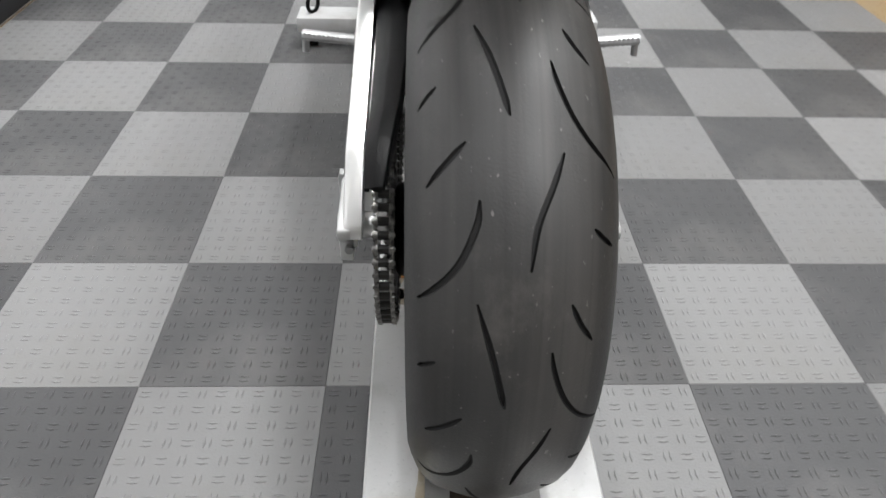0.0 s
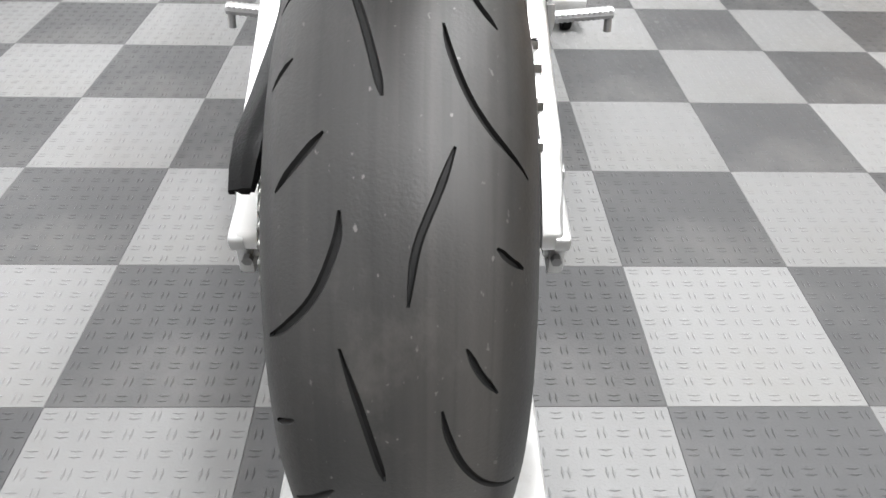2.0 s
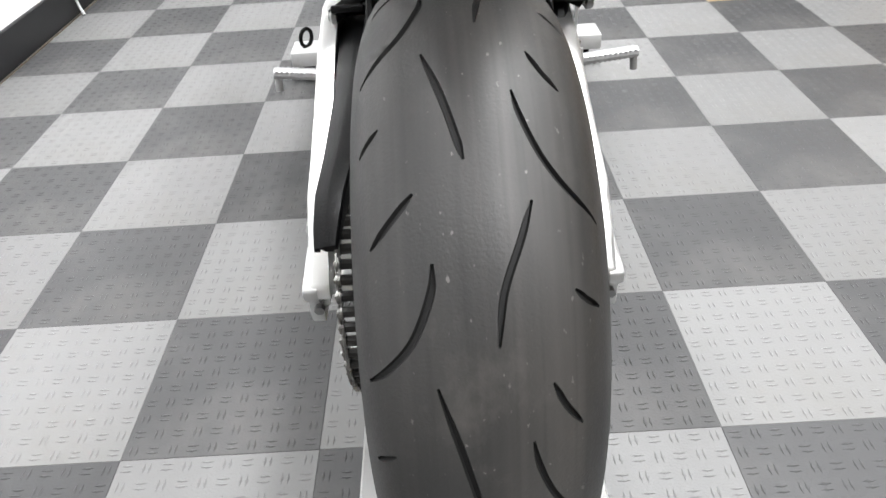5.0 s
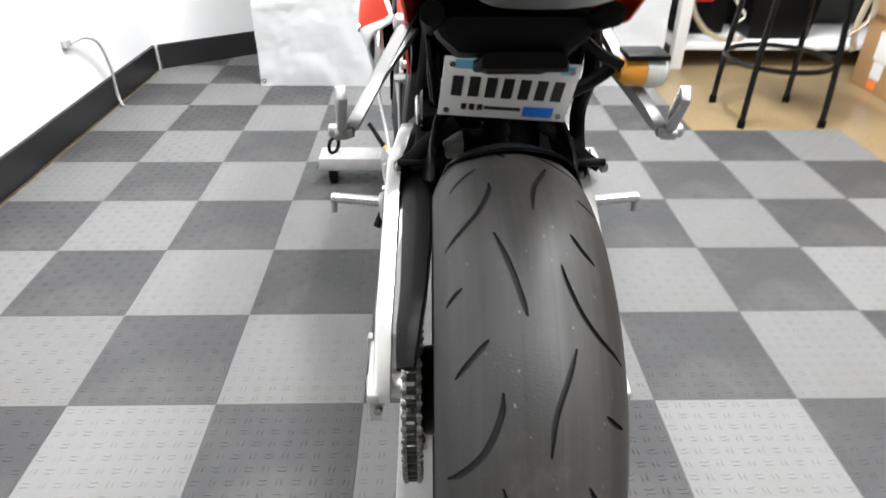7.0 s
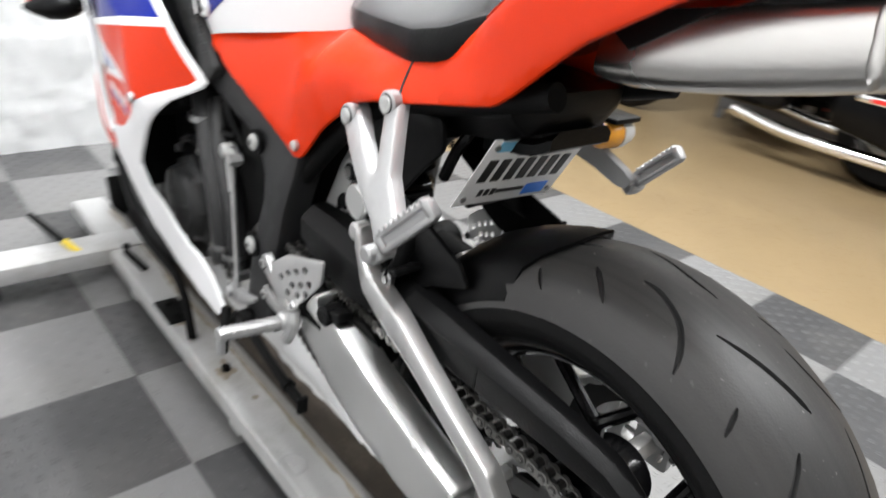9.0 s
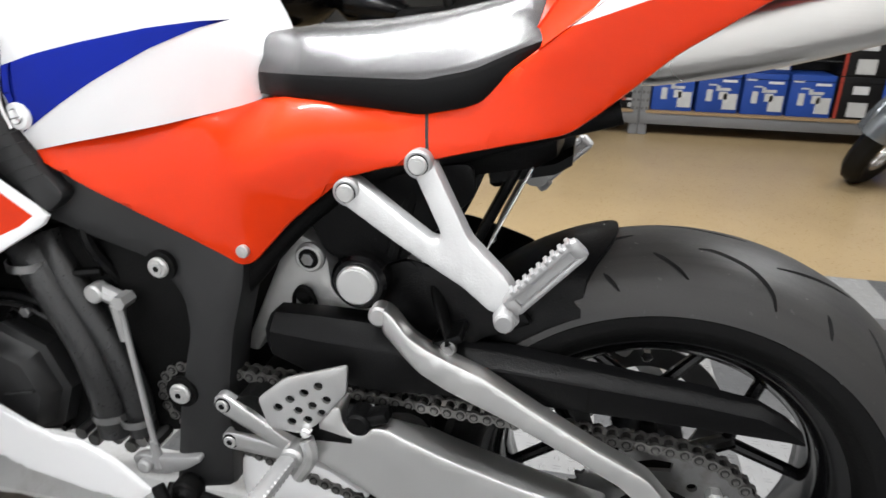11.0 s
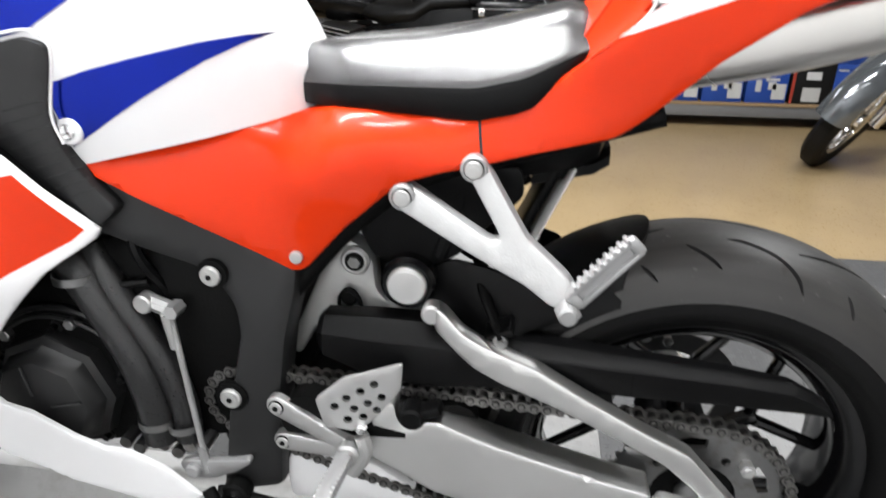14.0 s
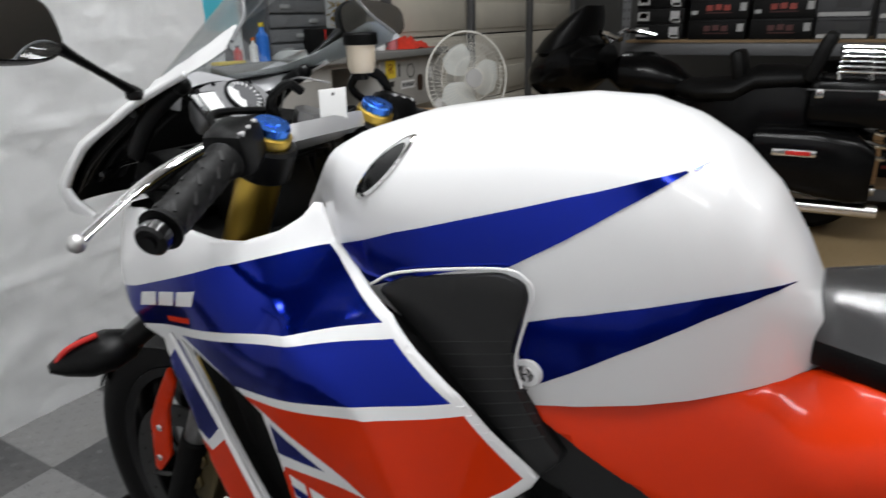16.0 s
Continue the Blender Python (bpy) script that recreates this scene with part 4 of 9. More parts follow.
lathe(bm, [(0.0, -0.09)] + [(0.03 + 0.006 * (i % 2), -0.09 + 0.012 * i) for i in range(16)] + [(0.0, 0.11)], (XC, 1.03, 0.61), "z", 20)
part("shock_spring", bm, black_matt, bike)

# engine block and covers, mostly in the dark behind the fairing
bm = BM()
box(bm, (XC, 1.36, 0.52), (0.27, 0.40, 0.30), Matrix.Rotation(radians(-10), 3, "X"), 0.02)
engine = part("engine", bm, black_matt, bike, "dark grey engine block in shadow")
bm = BM()
box(bm, (XC, 1.38, 0.68), (0.24, 0.22, 0.12), Matrix.Rotation(radians(-20), 3, "X"), 0.02)
part("cylinder_head", bm, black_matt, engine)
bm = BM()
box(bm, (XC, 1.2, 0.42), (0.2, 0.12, 0.16), None, 0.02)
part("gearbox", bm, black_matt, engine)
bm = BM()
lathe(bm, [(0.0, 0.0), (0.030, 0.0), (0.062, 0.006), (0.068, 0.012), (0.074, 0.030), (0.084, 0.034), (0.087, 0.05), (0.087, 0.07)], (-0.150, 1.450, 0.455), "x", 8)
part("alternator_cover", bm, frame_mat, engine, "dark grey round alternator cover")
for q in (10, 105, 235):
    bm = BM()
    tube(bm, [(-0.1508, 1.450 - 0.018 * math.cos(radians(q)), 0.455 + 0.018 * math.sin(radians(q))), (-0.1465, 1.450 - 0.058 * math.cos(radians(q)), 0.455 + 0.058 * math.sin(radians(q)))], 0.0018, 6, 1)
    part("cover_rib", bm, frame_mat, engine)
for k in range(5):
    bm = BM()
    a = 2 * math.pi * k / 5 + 0.4
    cyl(bm, (-0.10, 1.450 + 0.090 * math.cos(a), 0.455 + 0.090 * math.sin(a)), (-0.075, 1.450 + 0.090 * math.cos(a), 0.455 + 0.090 * math.sin(a)), 0.0085, n=8)
    cyl(bm, (-0.108, 1.450 + 0.090 * math.cos(a), 0.455 + 0.090 * math.sin(a)), (-0.10, 1.450 + 0.090 * math.cos(a), 0.455 + 0.090 * math.sin(a)), 0.0052, n=6, mi=1)
    part("cover_bolt", bm, [frame_mat, black_plastic], engine)
bm = BM()
tube(bm, [(-0.105, 1.40, 0.66), (-0.115, 1.36, 0.60), (-0.118, 1.325, 0.53), (-0.118, 1.31, 0.46), (-0.115, 1.31, 0.40)], 0.0235, 14, 6)
part("coolant_hose", bm, hose_rubber, engine)
bm = BM()
tube(bm, [(-0.095, 1.37, 0.66), (-0.108, 1.335, 0.60), (-0.112, 1.295, 0.53), (-0.112, 1.275, 0.46), (-0.11, 1.275, 0.40)], 0.018, 12, 6)
part("coolant_hose", bm, hose_rubber, engine)
bm = BM()
for i in range(7):
    y, z = 1.36 - 0.018 * i, 0.39 - 0.008 * math.sin(i * 2)
    cyl(bm, (-0.125, y, z), (-0.095, y, z), 0.009, n=8)
    part("clamp", bm, steel, engine)
    bm = BM()
tube(bm, [(-0.11, 1.44, 0.66), (-0.118, 1.37, 0.62), (-0.10, 1.30, 0.62)], 0.006, 8, 5)
part("breather_pipe", bm, black_plastic, engine)
bm = BM()
tube(bm, [(-0.10, 1.31, 0.70), (-0.11, 1.30, 0.66), (-0.09, 1.28, 0.60)], 0.007, 8, 5)
part("breather_pipe", bm, black_plastic, engine)

# clips, pipes and cast bosses round the engine cover
re_ = random.Random(21)
for k in range(3):
    a = radians(20 + 55 * k)
    r = 0.104 + 0.008 * re_.random()
    c = Vector((-0.108, 1.435 - r * math.cos(a), 0.455 + r * math.sin(a)))
    bm = BM()
    cyl(bm, c, c + Vector((-0.012, 0, 0)), 0.006 + 0.003 * re_.random(), n=6, bev=0.001)
    part("crankcase_bolt", bm, steel, engine)
for r, h, x in ((0.112, 0.0035, -0.112), (0.121, 0.005, -0.104)):
    bm = BM()
    tube(bm, [(x, 1.435 - r * math.cos(radians(q)), 0.455 + r * math.sin(radians(q))) for q in range(-10, 150, 20)], h, 8, 4)
    part("engine_wire", bm, hose_rubber, engine)
for z, y, rr in ((0.43, 1.31, 0.0245), (0.425, 1.275, 0.0195), (0.63, 1.382, 0.0245)):
    bm = BM()
    lathe(bm, [(rr, -0.005), (rr + 0.0015, -0.005), (rr + 0.0015, 0.005), (rr, 0.005)], (-0.116, y, z), "z", 24, closed=True)
    part("hose_clamp", bm, steel, engine)

# gear shift linkage
bm = BM()
tube(bm, [(-0.125, 1.262, 0.588), (-0.125, 1.249, 0.375)], 0.0042, 10, 1)
part("shift_rod", bm, alu_cast, bike, "slim aluminium gear shift rod")
bm = BM()
tube(bm, [(-0.125, 1.266, 0.592), (-0.125, 1.264, 0.545)], lambda t: 0.0085 - 0.003 * t, 10, 1)
tube(bm, [(-0.11, 1.298, 0.600), (-0.118, 1.262, 0.593)], 0.0105, 10, 1)
cyl(bm, (-0.105, 1.298, 0.600), (-0.125, 1.298, 0.600), 0.012, n=14, bev=0.002)
cyl(bm, (-0.112, 1.257, 0.598), (-0.134, 1.257, 0.598), 0.009, n=6)
part("shift_joint", bm, alu_cast, bike)
bm = BM()
tube(bm, [(-0.125, 1.252, 0.40), (-0.125, 1.248, 0.36)], lambda t: 0.005 + 0.003 * t, 10, 1)
sheet(bm, [(1.285, 0.372), (1.268, 0.380), (1.25, 0.377), (1.20, 0.386), (1.186, 0.390), (1.184, 0.382), (1.205, 0.366), (1.235, 0.352), (1.262, 0.348), (1.280, 0.356)], flat(-0.130), 0.012, 0.010, 0.003, corner=0.006)
cyl(bm, (-0.12, 1.264, 0.364), (-0.138, 1.264, 0.364), 0.010, n=18, bev=0.002)
part("shift_lever", bm, alu_satin, bike, "pale cast aluminium gear shift lever")
bm = BM()
cyl(bm, (-0.12, 1.207, 0.337), (-0.145, 1.207, 0.337), 0.019, n=20, bev=0.003)
cyl(bm, (-0.145, 1.207, 0.337), (-0.15, 1.207, 0.337), 0.008, n=12, mi=1)
part("lever_pivot", bm, [black_matt, chrome], bike)
bm = BM()
dd = Vector((0, 1.196 - 1.237, 0.297 - 0.353)).normalized()
cyl(bm, Vector((-0.150, 1.237, 0.353)), Vector((-0.178, 1.194, 0.296)), 0.0085, n=16, bev=0.002)
cyl(bm, Vector((-0.135, 1.225, 0.345)), Vector((-0.158, 1.222, 0.333)), 0.006, n=12)
part("shift_toe_rubber", bm, black_matt, bike)
# side stand folded back along the bike
bm = BM()
tube(bm, [(-0.13, 1.20, 0.328), (-0.14, 1.10, 0.32), (-0.145, 1.005, 0.316)], 0.0075, 10, 4)
box(bm, (-0.146, 0.998, 0.316), (0.016, 0.007, 0.028), None, 0.002)
cyl(bm, (-0.143, 1.05, 0.318), (-0.143, 1.04, 0.318), 0.0105)
part("side_stand", bm, black_matt, bike, "black side stand folded back")
bm = BM()
sheet(bm, [(1.135, 0.385), (1.105, 0.385), (1.03, 0.372), (0.885, 0.275), (0.93, 0.275), (1.06, 0.30), (1.15, 0.30), (1.155, 0.36)], flat(-0.095), 0.02, 0.02, 0.006, corner=0.01)
part("stand_bracket", bm, paint_white, bike)

# --- rider footrest, heel plate ---
for flip in (False, True):
    def fx(x):
        return 2 * XC - x if flip else x
    bm = BM()
    for a, b, ra, rb in (((1.139, 0.479), (1.050, 0.436), 0.0135, 0.0105), ((1.135, 0.428), (1.056, 0.428), 0.0125, 0.0105)):
        a, b = Vector(a), Vector(b)
        base = math.atan2((a - b).y, (a - b).x)
        rim = [a + ra * Vector((math.cos(base + q), math.sin(base + q))) for q in (math.pi * (-0.5 + k / 8) for k in range(9))]
        rim += [b - rb * Vector((math.cos(base + q), math.sin(base + q))) for q in (math.pi * (-0.5 + k / 8) for k in range(9))]
        sheet(bm, rim, lambda y, z: -0.134 - 0.10 * (1.14 - y), 0.009, 0.012, 0.0025, flip=flip)
    tube(bm, [(fx(-0.146), 1.030, 0.459), (fx(-0.148), 1.026, 0.436), (fx(-0.148), 1.043, 0.405)], 0.009, 10, 4)
    cyl(bm, (fx(-0.132), 1.046, 0.436), (fx(-0.158), 1.046, 0.436), 0.0135, n=20, bev=0.003)
    arm = part("footrest_bracket", bm, alu_cast, bike, "cast aluminium rider footrest bracket")
    for (y, z) in ((1.139, 0.479), (1.135, 0.428)):
        bm = BM()
        s = 1 if flip else -1
        cyl(bm, (fx(-0.130), y, z), (fx(-0.1352), y, z), 0.0098, n=20)
        cyl(bm, (fx(-0.135), y, z), (fx(-0.138), y, z), 0.0080, n=20, mi=1, bev=0.001)
        cyl(bm, (fx(-0.138), y, z), (fx(-0.1384), y, z), 0.0040, n=6)
        part("bracket_bolt", bm, [black_matt, link_cast], arm)
    bm = BM()
    tube(bm, [(fx(-0.145), 1.050, 0.432), (fx(-0.245), 1.052, 0.440)], 0.0085, 10, 1, sx=1.3)
    tube(bm, [(fx(-0.240), 1.052, 0.438), (fx(-0.242), 1.050, 0.412)], 0.006, 10, 1)
    peg = part("footrest_peg", bm, alu_satin, bike, "ribbed aluminium footrest peg")
    for i in range(12):
        bm = BM()
        c = Vector((fx(-0.155), 1.050, 0.432)).lerp(Vector((fx(-0.240), 1.052, 0.440)), i / 11)
        box(bm, c, (0.0050, 0.0205, 0.0130), Matrix.Rotation(radians(2), 3, "Z"), 0.0015)
        part("peg_rib", bm, alu_satin, peg)
    bm = BM()
    hol = []
    for (y, z) in ((1.014, 0.529), (1.030, 0.520), (1.046, 0.511), (1.006, 0.511), (1.022, 0.503), (1.038, 0.496), (1.060, 0.500), (1.012, 0.493), (1.028, 0.484), (1.046, 0.481)):
        hol.append([(y + 0.0052 * math.cos(q), z + 0.0052 * math.sin(q)) for q in (2 * math.pi * i / 12 for i in range(12))])
    sheet(bm, [(0.981, 0.556), (0.984, 0.52), (1.02, 0.475), (1.04, 0.464), (1.073, 0.472), (1.082, 0.511), (1.05, 0.538)], lambda y, z: -0.143 + 0.2 * (1.03 - y), 0.012, 0.004, 0.0012, hol, flip=flip, corner=0.006)
    heel = part("heel_plate", bm, alu_cast, bike, "aluminium heel plate drilled with round holes")
    for (y, z) in ((1.07, 0.478), (1.03, 0.468)):
        bm = BM()
        cyl(bm, (fx(-0.14), y, z), (fx(-0.15), y, z), 0.007, n=12, bev=0.002)
        part("heel_bolt", bm, chrome, heel)
    # passenger footrest hanger
    bm = BM()
    hangX = blend((-0.106, 0.983, 0.745), (-0.108, 0.908, 0.778), (-0.172, 0.808, 0.682), (-0.140, 0.90, 0.72), (-0.138, 0.86, 0.735))
    s = -1 if not flip else 1
    V = [(0.996, 0.754), (0.984, 0.760), (0.972, 0.757), (0.885, 0.717), (0.877, 0.718), (0.878, 0.724), (0.920, 0.782), (0.914, 0.792), (0.902, 0.793), (0.894, 0.786), (0.848, 0.722), (0.806, 0.692), (0.796, 0.678), (0.806, 0.664), (0.822, 0.664), (0.850, 0.680), (0.990, 0.734), (0.998, 0.744)]
    sheet(bm, V, hangX, 0.012, 0.018, 0.005, flip=flip, corner=0.006)
    for p in (Vector((fx(-0.104), 0.983, 0.746)), Vector((fx(-0.106), 0.907, 0.781))):
        cyl(bm, p - Vector((s * 0.012, 0, 0)), p + Vector((s * 0.006, 0, 0)), 0.0145, n=24, bev=0.002)
    hang = part("passenger_hanger", bm, alu_satin, bike, "forked aluminium passenger footrest hanger")
    for p in (Vector((fx(-0.104), 0.983, 0.746)), Vector((fx(-0.106), 0.907, 0.781))):
        bm = BM()
        cyl(bm, p + Vector((s * 0.005, 0, 0)), p + Vector((s * 0.0064, 0, 0)), 0.0108, n=24)
        cyl(bm, p + Vector((s * 0.006, 0, 0)), p + Vector((s * 0.0085, 0, 0)), 0.0098, n=20, mi=1, bev=0.0015)
        cyl(bm, p + Vector((s * 0.0083, 0, 0)), p + Vector((s * 0.0092, 0, 0)), 0.0052, n=6, mi=1)
        part("hanger_bolt", bm, [black_matt, link_cast], hang)
    bm = BM()
    A, Bq = Vector((fx(-0.183), 0.806, 0.672)), Vector((fx(-0.172), 0.747, 0.735))
    dd = (Bq - A).normalized()
    m3 = dd.to_track_quat("Y", "Z").to_matrix()
    L = (Bq - A).length
    for o in (-0.0105, 0.0105):
        box(bm, A.lerp(Bq, 0.54) + m3 @ Vector((0, 0, o * 0.72)), (0.013, L * 0.92, 0.0065), m3, 0.0025)
    for f in (0.10, 0.97):
        box(bm, A.lerp(Bq, f), (0.013, 0.012, 0.0205), m3, 0.004)
    box(bm, A.lerp(Bq, 0.54), (0.006, L * 0.9, 0.014), m3)
    cyl(bm, A - Vector((0.017, 0, 0.006)), A + Vector((0.017, 0, -0.006)), 0.0095, n=14, bev=0.002)
    box(bm, A + Vector((0, 0.0, -0.008)), (0.022, 0.020, 0.018), m3, 0.004)
    peg = part("passenger_peg", bm, alu_satin, bike, "folded ribbed aluminium passenger peg")
    for i in range(9):
        bm = BM()
        c = A.lerp(Bq, 0.2 + 0.75 * i / 8) + m3 @ Vector((0, 0, 0.0105))
        box(bm, c, (0.0135, 0.0042, 0.005), m3, 0.001)
        part("peg_rib", bm, alu_satin, peg)

# --- red seat cowl, seats, muffler ---
COWL = [(1.350, 0.768), (1.25, 0.722), (1.128, 0.656), (1.113, 0.648), (1.098, 0.652), (1.05, 0.705), (0.99, 0.757), (0.94, 0.774), (0.90, 0.782), (0.80, 0.806), (0.767, 0.815), (0.742, 0.834), (0.68, 0.890), (0.61, 0.935), (0.455, 0.998), (0.30, 1.055), (0.29, 1.07),
        (0.40, 1.055), (0.55, 1.02), (0.655, 1.0), (0.698, 0.974), (0.732, 0.944), (0.785, 0.902), (0.852, 0.848), (0.878, 0.834), (0.905, 0.829), (0.96, 0.828), (1.0, 0.829), (1.07, 0.829), (1.106, 0.822), (1.122, 0.816), (1.20, 0.800), (1.322, 0.775)]
cowlX = blend((-0.122, 1.345, 0.768), (-0.092, 1.24, 0.790), (-0.064, 1.16, 0.808), (-0.050, 1.07, 0.829), (-0.062, 1.0, 0.829), (-0.088, 1.07, 0.806), (-0.094, 1.0, 0.806), (-0.098, 0.93, 0.804), (-0.084, 1.12, 0.785), (-0.120, 1.25, 0.74), (-0.103, 1.113, 0.66), (-0.098, 1.0, 0.76), (-0.100, 0.9, 0.79), (-0.097, 0.75, 0.82), (-0.075, 0.46, 1.0), (-0.045, 0.30, 1.06), (-0.022, 1.108, 0.822), (-0.076, 0.93, 0.828), (-0.074, 0.85, 0.86), (-0.092, 0.785, 0.902), (-0.098, 0.732, 0.944), (-0.094, 0.698, 0.974), (-0.075, 0.6, 1.006), (-0.095, 0.65, 0.90), (-0.088, 1.14, 0.76))
STRIPE = [(0.793, 0.903), (0.743, 0.954), (0.724, 0.965), (0.631, 0.983), (0.53, 1.006), (0.461, 1.022), (0.45, 1.016), (0.53, 0.992), (0.624, 0.962), (0.717, 0.931)]
PIN = [(0.664, 0.992), (0.55, 1.012), (0.42, 1.040), (0.42, 1.036), (0.55, 1.009), (0.668, 0.988)]
cowl = None
for flip in (False, True):
    bm = BM()
    sheet(bm, COWL, cowlX, 0.017, 0.005, 0.004, regions=[(STRIPE, 1), (PIN, 1)], flip=flip, corner=0.01)
    c = part("seat_cowl", bm, [paint_red, paint_white], bike, "glossy red seat cowl with a white stripe") if not flip else part("seat_cowl_side", bm, [paint_red, paint_white], cowl)
    cowl = cowl or c
    s = -1 if not flip else 1
    bm = BM()
    x0 = -0.107 if not flip else 2 * XC + 0.107
    cyl(bm, (x0 - s * 0.004, 1.107, 0.668), (x0 + s * 0.003, 1.107, 0.668), 0.0075, n=16, bev=0.001)
    cyl(bm, (x0 + s * 0.0025, 1.107, 0.668), (x0 + s * 0.004, 1.107, 0.668), 0.0035, n=6)
    part("cowl_bolt", bm, link_cast, cowl)
    bm = BM()
    sheet(bm, [(0.908, 0.834), (0.905, 0.834), (0.898, 0.785), (0.901, 0.784)], lambda y, z: cowlX(y, z) - 0.0006, 0.01, 0.001, 0.0, flip=flip)
    part("cowl_seam", bm, groove_mat, cowl)
    # inner face from the ridge to the seat, with an air scoop
    ridge = spline([(cowlX(y, z), y, z) for y, z in ((0.800, 0.890), (0.785, 0.902), (0.732, 0.944), (0.698, 0.974), (0.655, 1.0), (0.60, 1.010))], 6)
    crown = spline([(-0.062, 0.812, 0.888), (-0.050, 0.808, 0.902), (-0.046, 0.782, 0.944), (-0.044, 0.765, 0.980), (-0.044, 0.70, 0.998), (-0.048, 0.60, 1.010)], 6)
    n, rows = len(ridge), 10

    def face_at(i, j, d=0.0):
        f = j / rows
        p = Vector(ridge[i]).lerp(Vector(crown[i]), f) + Vector((0, -0.3, -1.0)) * (0.012 * math.sin(math.pi * f) + d)
        return Vector((2 * XC - p.x, p.y, p.z)) if flip else p
    bm = BM()
    grid = [[bm.verts.new(face_at(i, j)) for j in range(rows + 1)] for i in range(n)]
    low = [[bm.verts.new(face_at(i, j, 0.004)) for j in range(rows + 1)] for i in range(n)]
    lip = []
    for i in range(n - 1):
        for j in range(rows):
            if 7 <= i < 20 and 1 <= j < 1 + min(5, (i - 5) * 0.45):
                lip.append((i, j))
                continue
            bm.faces.new((grid[i][j], grid[i + 1][j], grid[i + 1][j + 1], grid[i][j + 1]))
            bm.faces.new((low[i][j], low[i][j + 1], low[i + 1][j + 1], low[i + 1][j]))
    for row in (grid, low):
        for r in row:
            for v in r:
                if not v.link_faces:
                    bm.verts.remove(v)
    bmesh.ops.recalc_face_normals(bm, faces=bm.faces)
    part("cowl_inner", bm, paint_red, cowl, "", 50)
    bm = BM()
    loft(bm, [[face_at(i, j, d) for i, j in ((6, 0.6), (20, 0.6), (20, 6.4), (14, 6.4), (6, 1.6))] for d in (0.014, 0.017)])
    part("cowl_scoop", bm, black_matt, cowl, "dark air scoop in the cowl")
    bm = BM()
    loft(bm, [[face_at(i, j, d) for i, j in ((13, 1.0), (14, 1.0), (15, 5.6), (14, 5.6))] for d in (0.004, 0.008)])
    part("scoop_slat", bm, alu_satin, cowl)
    # pale tube that stands in for the bright highlight along the scoop's rim
    bm = BM()
    tube(bm, [face_at(i, min(6.2, 1.2 + (i - 7) * 0.47), 0.001) for i in range(7, 20)], 0.0022, 8, 1)
    part("scoop_edge", bm, alu_satin, cowl)
bm = BM()
rings = []
for p in crown[:26]:
    h = XC - p[0] + 0.002
    rings.append([Vector((XC + h * a, p[1] + 0.012 * (1 - a * a) - d, p[2] + 0.006 * (1 - a * a) - d)) for d, row in ((0.0, np.linspace(-1, 1, 9)), (0.004, np.linspace(1, -1, 9))) for a in row])
loft(bm, rings)
part("cowl_front", bm, paint_red, cowl, "", 50)
bm = BM()
rings = []
for y, z, w in ((0.76, 0.985, 0.085), (0.60, 1.008, 0.08), (0.45, 1.03, 0.095), (0.33, 1.062, 0.075), (0.285, 1.075, 0.04)):
    rings.append([Vector((XC + w * math.cos(a), y, z + (0.012 if math.sin(a) > 0 else 0.02) * math.sin(a))) for a in (2 * math.pi * i / 16 for i in range(16))])
loft(bm, rings)
part("cowl_top", bm, paint_red, cowl)


def cushion(name, stations, material, label):
    """A padded seat lofted from (y, top, bottom, half width)."""
    bm = BM()
    ys = [s[0] for s in stations][::-1]
    rings = []
    for i in range(29):
        y = ys[0] + (ys[-1] - ys[0]) * i / 28
        t, b, w = (float(np.interp(y, ys, [s[k] for s in stations][::-1])) for k in (1, 2, 3))
        h = t - b
        half = [(w * 0.97, b), (w, b + 0.10 * h), (w, b + 0.30 * h), (w * 0.985, b + 0.37 * h), (w * 0.94, b + 0.45 * h), (w * 0.84, b + 0.60 * h), (w * 0.73, b + 0.76 * h), (w * 0.60, b + 0.90 * h), (w * 0.42, b + 0.98 * h), (w * 0.2, t)]
        row = [Vector((XC + x, y, z)) for x, z in half] + [Vector((XC, y, t))] + [Vector((XC - x, y, z)) for x, z in half[::-1]]
        rings.append(row)
    loft(bm, rings)
    n = len(rings[0])
    for k, f in enumerate(bm.faces):
        if k < 28 * n and k % n in (0, 1, 2, n - 4, n - 3, n - 2):
            f.material_index = 1
    return part(name, bm, [material, black_plastic], bike, label, 40)


seat = cushion("rider_seat", [(1.125, 0.872, 0.838, 0.035), (1.112, 0.890, 0.826, 0.062), (1.06, 0.898, 0.827, 0.092), (0.98, 0.905, 0.827, 0.112), (0.91, 0.916, 0.824, 0.124), (0.86, 0.928, 0.835, 0.124), (0.82, 0.938, 0.858, 0.112), (0.785, 0.930, 0.883, 0.09), (0.765, 0.912, 0.892, 0.06)], seat_mat, "black vinyl rider seat")
cushion("passenger_seat", [(0.768, 0.985, 0.975, 0.05), (0.755, 1.012, 0.978, 0.075), (0.735, 1.034, 0.982, 0.085), (0.71, 1.033, 0.986, 0.09), (0.68, 1.012, 0.99, 0.095), (0.62, 1.015, 0.995, 0.095), (0.5, 1.04, 1.01, 0.085), (0.42, 1.052, 1.03, 0.06)], seat_mat, "black vinyl passenger seat pad")

